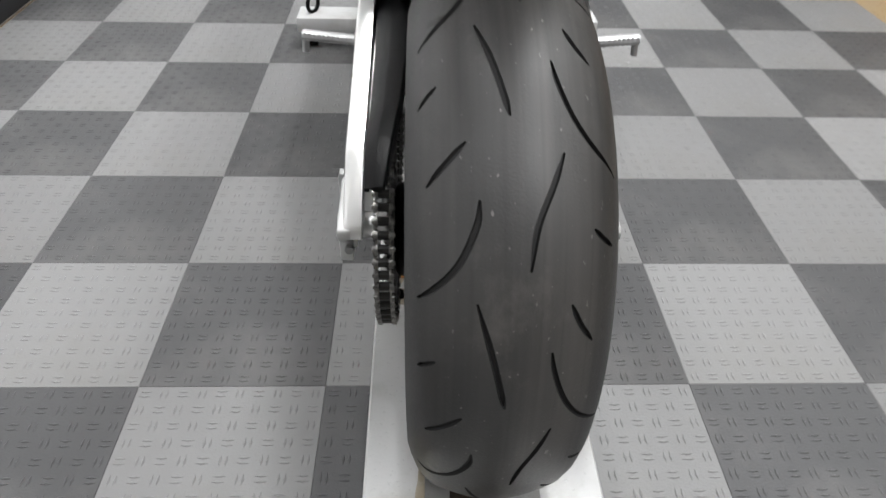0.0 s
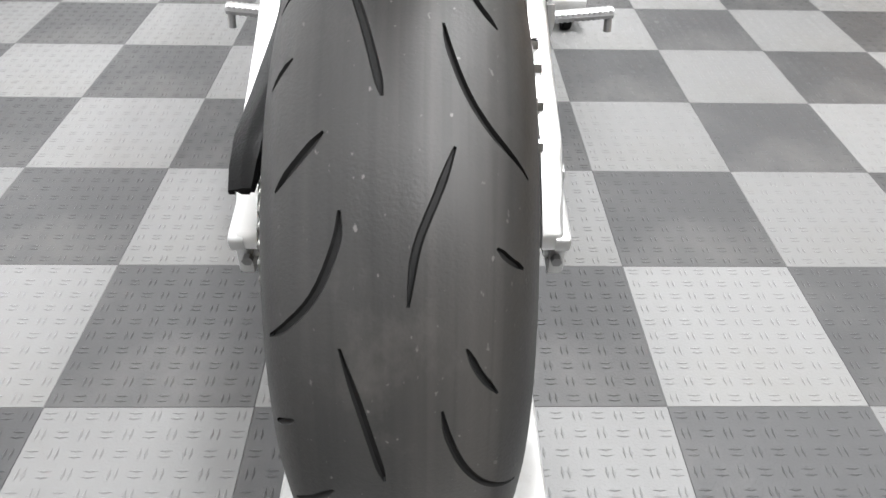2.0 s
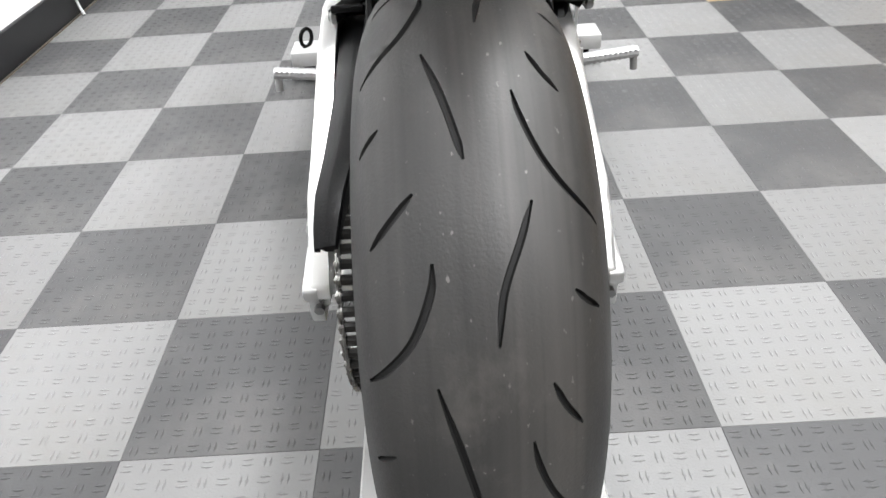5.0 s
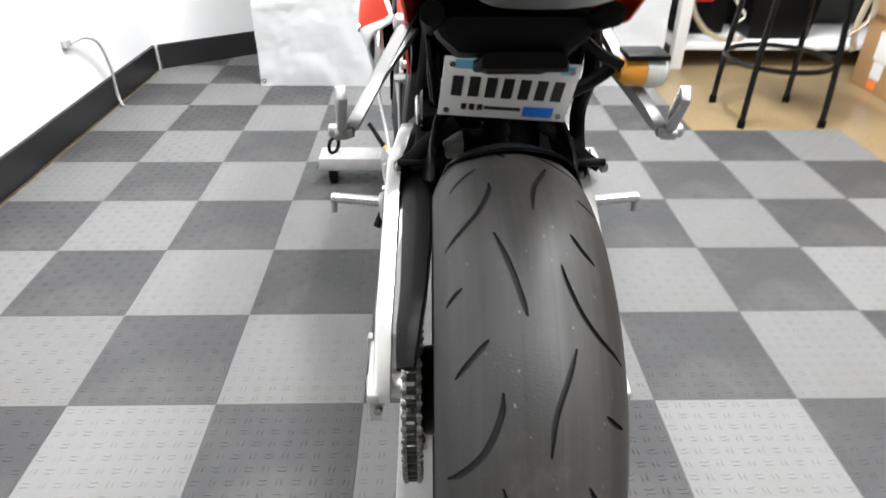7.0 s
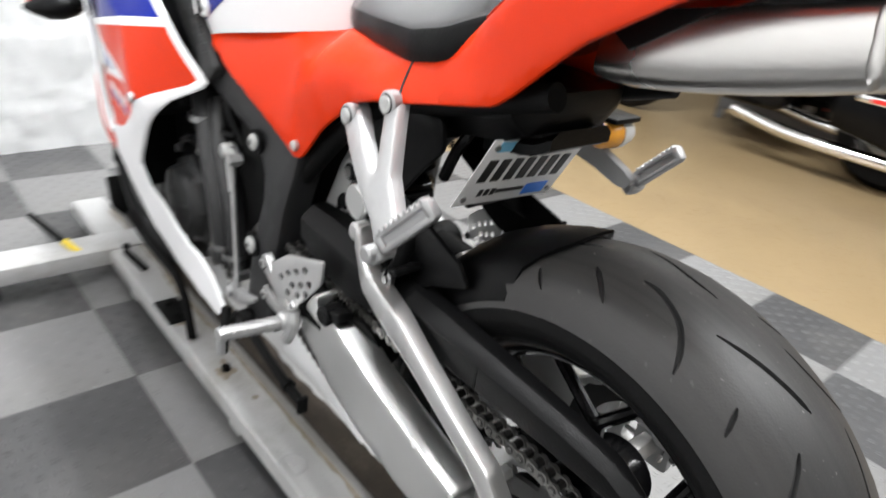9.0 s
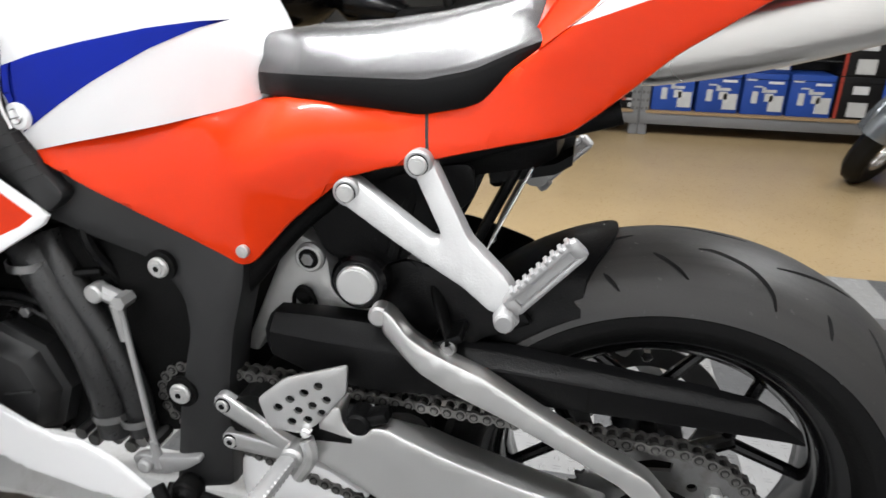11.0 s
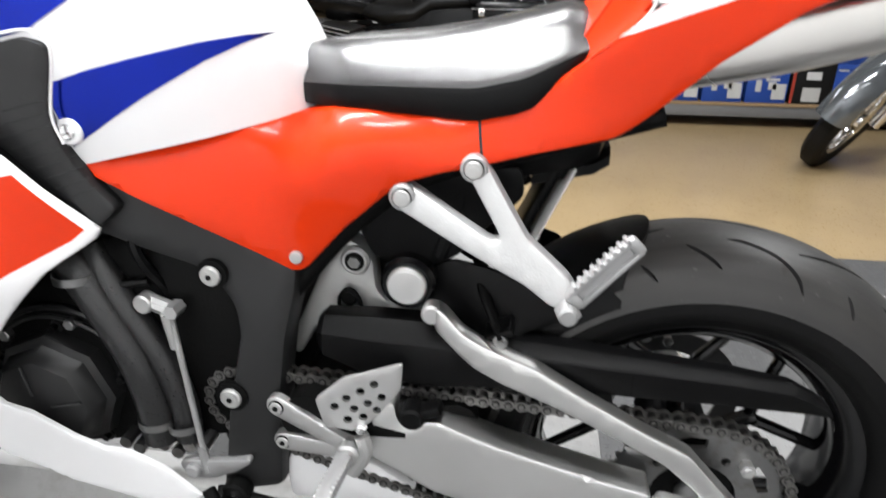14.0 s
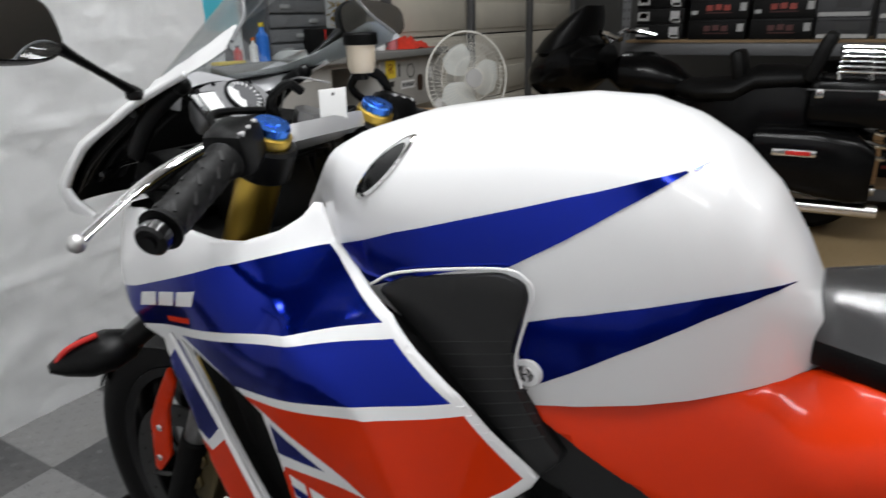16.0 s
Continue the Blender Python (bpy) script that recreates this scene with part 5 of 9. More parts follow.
bm = BM()
rings = []
for i in range(12):
    t = i / 11
    y, z = 0.72 - 0.43 * t, 0.878 + 0.100 * t
    w, h = 0.062 + 0.006 * math.sin(math.pi * t), 0.036 + 0.008 * math.sin(math.pi * min(1, t * 1.6))
    if i in (0, 11):
        w, h = w * 0.9, h * 0.85
    rings.append([Vector((XC + w * math.copysign(abs(math.cos(a)) ** 0.6, math.cos(a)), y - 0.2 * h * math.sin(a), z + h * math.copysign(abs(math.sin(a)) ** 0.6, math.sin(a)))) for a in (2 * math.pi * k / 28 for k in range(28))])
loft(bm, rings)
muffler = part("muffler", bm, brushed("muffler_steel", (0.55, 0.54, 0.52), 0.28, (500, 8, 500)), bike, "brushed steel muffler under the tail")
bm = BM()
tube(bm, [(XC - 0.061, 0.49, 0.900), (XC - 0.0665, 0.493, 0.912), (XC - 0.0675, 0.496, 0.932), (XC - 0.0665, 0.499, 0.950), (XC - 0.061, 0.501, 0.960)], 0.0020, 8, 4, sy=2.6)
part("muffler_strap", bm, bpy.data.materials["muffler_steel"], muffler)
bm = BM()
sheet(bm, [(0.72, 0.91), (0.5, 0.955), (0.30, 1.01), (0.30, 1.04), (0.45, 0.998), (0.61, 0.93), (0.68, 0.885)], flat(-0.035), 0.03, 0.146, 0.004)
part("heat_shield", bm, black_plastic, muffler)
bm = BM()
lathe(bm, [(0.0, 0.03), (0.024, 0.03), (0.024, 0.0), (0.03, 0.0), (0.03, 0.04)], (XC, 0.283, 0.982), "y", 24)
part("muffler_outlet", bm, black_matt, muffler)

# under-tail, number plate, indicators
bm = BM()
rings = []
for y, zb, zt, w in ((1.02, 0.735, 0.80, 0.085), (0.95, 0.742, 0.82, 0.092), (0.86, 0.752, 0.825, 0.098), (0.80, 0.764, 0.822, 0.098), (0.778, 0.776, 0.822, 0.092), (0.772, 0.79, 0.82, 0.082)):
    rings.append([Vector((XC + w * a, y, zb + (zt - zb) * b)) for a, b in ((-0.72, 0.02), (-0.6, 0.0), (0.6, 0.0), (0.72, 0.02), (0.96, 0.42), (1.0, 0.55), (1.0, 0.95), (0.9, 1.0), (-0.9, 1.0), (-1.0, 0.95), (-1.0, 0.55), (-0.96, 0.42))])
loft(bm, rings)
tail = part("under_tail", bm, black_plastic, bike, "black plastic under-tail", 25)
bm = BM()
loft(bm, [[Vector((XC + 0.012 + w * a, y, z + dz)) for a, dz in ((-1, 0.0), (1, 0.0), (1, 0.012), (0.8, 0.02), (-0.8, 0.02), (-1, 0.012))] for y, z, w in ((0.85, 0.738, 0.062), (0.78, 0.752, 0.058), (0.762, 0.762, 0.052))])
part("tail_box", bm, black_plastic, tail)
for flip in (False, True):
    bm = BM()
    sheet(bm, [(0.86, 0.775), (1.0, 0.760), (1.05, 0.70), (1.03, 0.655), (0.985, 0.635), (0.93, 0.66), (0.895, 0.70), (0.855, 0.74)], lambda y, z: -0.072 + 0.10 * (0.78 - z), 0.02, 0.006, 0.003, flip=flip, corner=0.01)
    part("inner_fender", bm, black_plastic, tail)
bm = BM()
box(bm, (XC + 0.005, 0.80, 0.760), (0.085, 0.05, 0.03), Matrix.Rotation(radians(-20), 3, "X"), 0.008)
part("plate_lamp", bm, black_plastic, tail)
bm = BM()
box(bm, (XC, 0.838, 0.718), (0.10, 0.012, 0.13), Matrix.Rotation(radians(25), 3, "X"), 0.004)
part("plate_holder", bm, black_plastic, tail)
for pts, r in (([(XC + 0.09, 0.86, 0.70), (XC + 0.125, 0.87, 0.715), (XC + 0.155, 0.875, 0.735)], 0.010), ([(XC + 0.09, 0.82, 0.785), (XC + 0.115, 0.825, 0.765), (XC + 0.15, 0.832, 0.745)], 0.008), ([(XC - 0.062, 0.86, 0.755), (XC - 0.070, 0.87, 0.73), (XC - 0.066, 0.89, 0.69)], 0.007),
               ([(0.15, 0.86, 0.80), (0.165, 0.90, 0.72), (0.16, 0.93, 0.64), (0.16, 0.86, 0.56), (0.165, 0.80, 0.50)], 0.012), ([(-0.05, 0.90, 0.80), (-0.06, 0.93, 0.72), (-0.055, 0.95, 0.66)], 0.010)):
    bm = BM()
    tube(bm, pts, r, 10, 5)
    part("cable", bm, black_plastic, tail)
# far-side caliper seen through the wheel
bm = BM()
box(bm, (0.135, 0.70, 0.50), (0.04, 0.10, 0.05), Matrix.Rotation(radians(25), 3, "X"), 0.01)
cal = part("rear_caliper", bm, alu_cast, bike, "aluminium rear brake caliper")
bm = BM()
tube(bm, [(0.12, 0.76, 0.53), (0.125, 0.80, 0.56), (0.12, 0.84, 0.58)], 0.008, 8, 4)
part("brake_hose", bm, black_matt, cal)
bm = BM()
tube(bm, [(0.14, 0.742, 0.418), (0.14, 0.725, 0.428), (0.14, 0.69, 0.457)], lambda t: 0.005 + 0.007 * t, 10, 3)
part("caliper_lever", bm, alu_cast, cal)
for y, z in ((0.665, 0.50), (0.70, 0.522), (0.735, 0.53), (0.64, 0.47)):
    bm = BM()
    cyl(bm, (0.11, y, z), (0.16, y, z), 0.008, n=6, bev=0.001)
    part("caliper_bolt", bm, chrome, cal)
plate_rot = Matrix.Rotation(radians(25), 3, "X") @ Matrix.Rotation(radians(5), 3, "Y")
plate_c = Vector((XC + 0.001, 0.826, 0.714))


def on_plate(x, z, d=0.0):
    return plate_c + plate_rot @ Vector((x, -d, z))


bm = BM()
box(bm, plate_c, (0.178, 0.0015, 0.102), plate_rot, 0.0006)
plate = part("licence_plate", bm, label_white, bike, "white licence plate with a blue strip and sticker")


def plate_bits(name, rects, material):
    bm = BM()
    for x, z, w, h in rects:
        box(bm, on_plate(x, z, 0.0012), (w, 0.0012, h), plate_rot)
    return part(name, bm, material, plate)


plate_bits("plate_band", [(-0.045, 0.041, 0.06, 0.014)], sky_blue)
plate_bits("plate_band", [(0.072, 0.041, 0.018, 0.014)], sky_blue)
plate_bits("plate_sticker", [(0.048, -0.035, 0.042, 0.018)], sticker_blue)
plate_bits("plate_marking", [(-0.068 + 0.0225 * i, 0.004, 0.014, 0.034) for i in range(7)] + [(-0.055 + 0.011 * i, -0.032, 0.007, 0.010) for i in range(3)] + [(-0.002, -0.032, 0.05, 0.005)], ink)
for x, z in ((-0.078, -0.04), (0.078, -0.04), (-0.078, 0.04), (0.078, 0.04)):
    bm = BM()
    cyl(bm, on_plate(x, z, 0.0), on_plate(x, z, 0.003), 0.004, n=10)
    part("plate_screw", bm, steel, plate)
for s in (1,):
    bm = BM()
    c = Vector((XC + s * 0.178, 0.838, 0.738))
    rings = []
    for k, (dx, w, h) in enumerate(((-0.03, 0.016, 0.013), (-0.022, 0.022, 0.020), (0.01, 0.024, 0.022), (0.028, 0.02, 0.018), (0.034, 0.010, 0.010))):
        rings.append(ring(c + Vector((s * dx, 0, 0)), (s, 0, 0), 1, 16, None, w, h))
    loft(bm, rings)
    ind = part("rear_indicator", bm, amber, bike, "amber and clear rear indicator with a black hood")
    bm = BM()
    loft(bm, [ring(c + Vector((s * dx, -0.0006, 0)), (s, 0, 0), 1, 16, None, w, h) for dx, w, h in ((0.003, 0.0243, 0.0223), (0.012, 0.0247, 0.0227), (0.029, 0.0207, 0.0187), (0.0355, 0.0105, 0.0105))])
    part("lens", bm, clear_lens, ind, "clear lens half")
    bm = BM()
    box(bm, c + Vector((s * 0.002, 0, 0.022)), (0.056, 0.05, 0.008), None, 0.003)
    part("hood", bm, black_plastic, ind)

# --- tank ---
TANK = [(1.674, 0.911, 0.076, 0.901, 0.893), (1.666, 0.922, 0.082, 0.903, 0.889), (1.645, 0.953, 0.092, 0.91, 0.884), (1.628, 0.980, 0.100, 0.915, 0.879), (1.618, 0.989, 0.108, 0.915, 0.877), (1.585, 1.006, 0.131, 0.912, 0.868), (1.53, 1.024, 0.156, 0.905, 0.85), (1.45, 1.037, 0.168, 0.89, 0.82), (1.35, 1.048, 0.168, 0.88, 0.766), (1.29, 1.046, 0.162, 0.88, 0.780),
        (1.24, 1.030, 0.148, 0.88, 0.790), (1.20, 1.006, 0.130, 0.88, 0.798), (1.16, 0.968, 0.104, 0.875, 0.807), (1.13, 0.920, 0.078, 0.868, 0.813), (1.106, 0.870, 0.050, 0.862, 0.820)]
tank_y = [s[0] for s in TANK][::-1]


def tank_at(y):
    return [float(np.interp(y, tank_y, [s[k] for s in TANK][::-1])) for k in (1, 2, 3, 4)]


def tank_power(y):
    return float(np.interp(y, (1.54, 1.625), (2.5, 5.0)))


def tank_half(y, z):
    t, w, zw, zb = tank_at(y)
    n = tank_power(y)
    if z <= zw:
        return w * (1 - 0.05 * ((zw - z) / 0.1) ** 2)
    s = min(0.9995, (z - zw) / max(0.001, t - zw))
    return w * (1 - s ** n) ** (1 / n)


def tankX(y, z):
    return XC - tank_half(y, z)


bm = BM()
rings = []
for i in range(71):
    y = 1.674 + (1.106 - 1.674) * i / 70
    e = 2 / tank_power(y)
    t, w, zw, zb = tank_at(y)
    row = []
    for k in range(4):
        z = zb + (zw - zb) * k / 4
        row.append((tank_half(y, z), z))
    for k in range(15):
        a = math.pi / 2 * k / 14
        row.append((w * max(0.0, math.cos(a)) ** e, zw + (t - zw) * math.sin(a) ** e))
    rings.append([Vector((XC - h, y, z)) for h, z in row] + [Vector((XC + h, y, z)) for h, z in row[-2::-1]])
loft(bm, rings)
tank = part("fuel_tank", bm, paint_white, bike, "glossy white fuel tank with blue stripes", 60)
UP = [(1.577, 0.890), (1.519, 0.859), (1.471, 0.879), (1.417, 0.897), (1.359, 0.911), (1.311, 0.941), (1.269, 0.969), (1.239, 0.988), (1.226, 0.996), (1.228, 0.9975), (1.253, 0.992), (1.316, 0.975), (1.42, 0.944), (1.485, 0.924)]
TIP = [(1.223, 0.9985), (1.221, 0.997), (1.213, 1.002)]
LOW = [(1.343, 0.860), (1.350, 0.835), (1.340, 0.790), (1.304, 0.813), (1.257, 0.843), (1.195, 0.879), (1.157, 0.897), (1.133, 0.905), (1.157, 0.904), (1.197, 0.898), (1.259, 0.884), (1.306, 0.872)]
for flip in (False, True):
    for outline in (UP, TIP, LOW):
        bm = BM()
        sheet(bm, outline, lambda y, z: tankX(y, z) - 0.0015, 0.014, 0.001, 0.0, flip=flip)
        part("tank_stripe", bm, paint_blue, tank, "deep blue tank stripe")
    # badge
    bm = BM()
    s = -1 if not flip else 1
    oval = [(1.517 - 0.0245 * math.cos(a) + 0.0105 * math.sin(a), 0.980 + 0.030 * math.cos(a) + 0.0085 * math.sin(a)) for a in (2 * math.pi * i / 28 for i in range(28))]
    inner = [(1.517 + (p[0] - 1.517) * 0.78, 0.980 + (p[1] - 0.98) * 0.78) for p in oval]
    sheet(bm, oval, lambda y, z: tankX(y, z) - 0.004, 0.012, 0.004, 0.002, regions=[(inner, 1)], flip=flip)
    part("tank_badge", bm, [chrome, black_gloss], tank, "oval chrome and black tank badge")
    bm = BM()
    x0 = tankX(1.34, 0.809)
    x0 = 2 * XC - x0 if flip else x0
    cyl(bm, (x0 - s * 0.004, 1.340, 0.808), (x0 + s * 0.004, 1.340, 0.808), 0.0155, n=24, bev=0.002)
    cyl(bm, (x0 + s * 0.003, 1.340, 0.808), (x0 + s * 0.0065, 1.340, 0.808), 0.0085, n=18, mi=1, bev=0.001)
    cyl(bm, (x0 + s * 0.006, 1.340, 0.808), (x0 + s * 0.0072, 1.340, 0.808), 0.004, n=6, mi=1)
    part("tank_bolt", bm, [paint_white, chrome], tank)
    # ribbed black knee cover
    bm = BM()
    PAD = [(1.506, 0.862), (1.472, 0.882), (1.366, 0.905), (1.343, 0.900), (1.338, 0.886), (1.352, 0.828), (1.347, 0.797), (1.338, 0.776), (1.318, 0.745), (1.300, 0.725), (1.310, 0.712), (1.322, 0.702), (1.417, 0.789)]
    padX = blend((-0.134, 1.49, 0.86), (-0.138, 1.36, 0.89), (-0.138, 1.35, 0.80), (-0.130, 1.30, 0.735), (-0.138, 1.33, 0.71), (-0.138, 1.43, 0.80))
    sheet(bm, PAD, padX, 0.013, 0.02, 0.005, flip=flip, corner=0.008)
    pad = part("knee_cover", bm, frame_mat, bike, "ribbed black plastic cover beside the tank")
    for k in range(9):
        f = k / 8
        a, b = Vector((1.352, 0.842)).lerp(Vector((1.318, 0.748)), f), Vector((1.440, 0.820)).lerp(Vector((1.352, 0.735)), f)
        bm = BM()
        pts = [a.lerp(b, q / 5) for q in range(6)]
        tube(bm, [((padX(p.x, p.y) + 0.0002) if not flip else 2 * XC - padX(p.x, p.y) - 0.0002, p.x, p.y) for p in pts], 0.0007, 6, 1)
        part("rib", bm, frame_mat, pad)
    # white edging round the cover
    bm = BM()
    line = [(1.51, 0.868), (1.472, 0.888), (1.366, 0.911), (1.339, 0.906), (1.332, 0.888), (1.346, 0.828), (1.340, 0.797)]
    pts = [((padX(y, z) - 0.002) if not flip else 2 * XC - padX(y, z) + 0.002, y, z) for y, z in line]
    tube(bm, pts, 0.0016, 8, 5)
    part("edge_trim", bm, paint_white, tank)

# --- side fairings ---
SIDE = [(2.06, 0.875), (1.958, 0.884), (1.87, 0.903), (1.771, 0.900), (1.704, 0.894), (1.676, 0.892), (1.651, 0.899), (1.638, 0.911), (1.633, 0.924), (1.626, 0.923), (1.598, 0.893), (1.536, 0.8705), (1.474, 0.849), (1.393, 0.787), (1.322, 0.700), (1.327, 0.690), (1.369, 0.661), (1.470, 0.545), (1.484, 0.520), (1.464, 0.483), (1.438, 0.470), (1.398, 0.430), (1.366, 0.410), (1.335, 0.405), (1.292, 0.380), (1.250, 0.336),
        (1.272, 0.317), (1.33, 0.325), (1.42, 0.352), (1.49, 0.395), (1.535, 0.452), (1.565, 0.485), (1.60, 0.508), (1.655, 0.515), (1.712, 0.540), (1.752, 0.588), (1.786, 0.640), (1.822, 0.700), (1.830, 0.742), (1.86, 0.750), (1.91, 0.80), (2.02, 0.83)]
fair_base = blend((-0.03, 2.06, 0.87), (-0.12, 1.93, 0.87), (-0.165, 1.80, 0.885), (-0.150, 1.68, 0.89), (-0.078, 1.633, 0.921), (-0.092, 1.60, 0.886), (-0.128, 1.539, 0.865), (-0.160, 1.476, 0.845), (-0.170, 1.396, 0.783), (-0.140, 1.327, 0.694), (-0.203, 1.418, 0.658), (-0.196, 1.51, 0.629), (-0.196, 1.592, 0.644), (-0.190, 1.663, 0.722), (-0.192, 1.48, 0.76), (-0.186, 1.577, 0.815), (-0.164, 1.808, 0.75), (-0.165, 1.88, 0.78),
                  (-0.195, 1.6, 0.58), (-0.19, 1.5, 0.5), (-0.165, 1.4, 0.42), (-0.15, 1.27, 0.36), (-0.165, 1.5, 0.32), (-0.19, 1.66, 0.45))
CREASE = np.array([(1.70, 0.882), (1.577, 0.815), (1.48, 0.76), (1.42, 0.66)])


def fairX(y, z):
    """The fairing's side with its sharp crease from the cockpit down to the lower bolt."""
    a, d = CREASE[:-1], np.diff(CREASE, axis=0)
    t = np.clip((((y, z) - a) * d).sum(1) / (d * d).sum(1), 0, 1)
    gap = float(np.hypot(*((a + d * t[:, None]) - (y, z)).T).min())
    return fair_base(y, z) - 0.012 * math.exp(-gap / 0.035)


VENT = [(1.786, 0.757), (1.70, 0.737), (1.625, 0.714), (1.608, 0.66), (1.594, 0.601), (1.598, 0.570), (1.616, 0.566), (1.642, 0.586), (1.712, 0.666)]
B1 = [(1.95, 0.788), (1.858, 0.811), (1.69, 0.869), (1.645, 0.877), (1.596, 0.886), (1.478, 0.843), (1.583, 0.817), (1.72, 0.787), (1.87, 0.755), (1.91, 0.79)]
B2 = [(1.778, 0.762), (1.572, 0.810), (1.462, 0.832), (1.397, 0.781), (1.487, 0.767), (1.675, 0.729), (1.70, 0.738)]
R1 = [(1.661, 0.723), (1.477, 0.755), (1.385, 0.770), (1.334, 0.702), (1.345, 0.692), (1.395, 0.667), (1.50, 0.600), (1.541, 0.572), (1.588, 0.562), (1.604, 0.64), (1.600, 0.652), (1.477, 0.663), (1.618, 0.716)]
W1 = [(1.625, 0.714), (1.618, 0.716), (1.477, 0.663), (1.600, 0.652), (1.607, 0.66)]
B3 = [(1.614, 0.705), (1.536, 0.671), (1.608, 0.667)]
F1 = [(1.834, 0.700), (1.798, 0.636), (1.752, 0.622), (1.716, 0.660), (1.795, 0.750)]
F2 = [(1.785, 0.624), (1.765, 0.585), (1.725, 0.530), (1.655, 0.505), (1.602, 0.505), (1.594, 0.530), (1.645, 0.576), (1.706, 0.648), (1.746, 0.610)]
MARK1 = [[(1.846 - 0.043 * i, 0.806 + 0.0104 * i), (1.810 - 0.043 * i, 0.8148 + 0.0104 * i), (1.819 - 0.043 * i, 0.794 + 0.0104 * i), (1.855 - 0.043 * i, 0.7852 + 0.0104 * i)] for i in range(3)]
MARK2 = [[(1.595 - 0.029 * i, 0.643 - 0.006 * i), (1.572 - 0.029 * i, 0.638 - 0.006 * i), (1.566 - 0.029 * i, 0.609 - 0.006 * i), (1.589 - 0.029 * i, 0.614 - 0.006 * i)] for i in range(3)]
MARK3 = [[(1.593 - 0.029 * i, 0.629 - 0.006 * i), (1.569 - 0.029 * i, 0.624 - 0.006 * i), (1.567 - 0.029 * i, 0.611 - 0.006 * i), (1.588 - 0.029 * i, 0.616 - 0.006 * i)] for i in range(3)]
RM = [(1.80, 0.784), (1.745, 0.796), (1.746, 0.788), (1.80, 0.776)]
for flip in (False, True):
    bm = BM()
    regs = [(B1, 1), (B2, 1), (R1, 2), (W1, 0), (B3, 1), (F1, 1), (F2, 2)] + [(m, 0) for m in MARK1] + [(RM, 2)] + [(m, 0) for m in MARK2] + [(m, 1) for m in MARK3]
    sheet(bm, SIDE, fairX, 0.011, 0.006, 0.0025, holes=[VENT], regions=regs, flip=flip)
    fair = part("side_fairing", bm, [paint_white, paint_blue, paint_red], bike, "glossy white side fairing with blue and red panels")
    bm = BM()
    s = -1 if not flip else 1
    x0 = fairX(1.424, 0.652)
    x0 = 2 * XC - x0 if flip else x0
    cyl(bm, (x0 - s * 0.003, 1.424, 0.656), (x0 + s * 0.004, 1.424, 0.656), 0.009, n=18, bev=0.0015)
    cyl(bm, (x0 + s * 0.0035, 1.424, 0.656), (x0 + s * 0.005, 1.424, 0.656), 0.005, n=6)
    part("fairing_bolt", bm, chrome, fair)
    # white raised edge beside the vent
    bm = BM()
    line = [(1.803, 0.757), (1.72, 0.666), (1.648, 0.582), (1.618, 0.556), (1.596, 0.548)]
    pts = [((fairX(y, z) - 0.004) if not flip else 2 * XC - fairX(y, z) + 0.004, y, z) for y, z in line]
    tube(bm, pts, 0.0048, 10, 5, sx=1.0, sy=0.5, up=(1, 0, 0))
    part("vent_edge", bm, paint_white, fair)
    bm = BM()
    sheet(bm, [(1.83, 0.785), (1.58, 0.745), (1.55, 0.52), (1.62, 0.53), (1.70, 0.60), (1.79, 0.71)], lambda y, z: fairX(y, z) + 0.024, 0.03, 0.003, 0.0, flip=flip)
    part("vent_inner", bm, black_matt, fair)

# --- front end ---
def fork_point(s, z):
    return Vector((XC + s * 0.105, 1.695 + (1.005 - z) * 0.46, z))


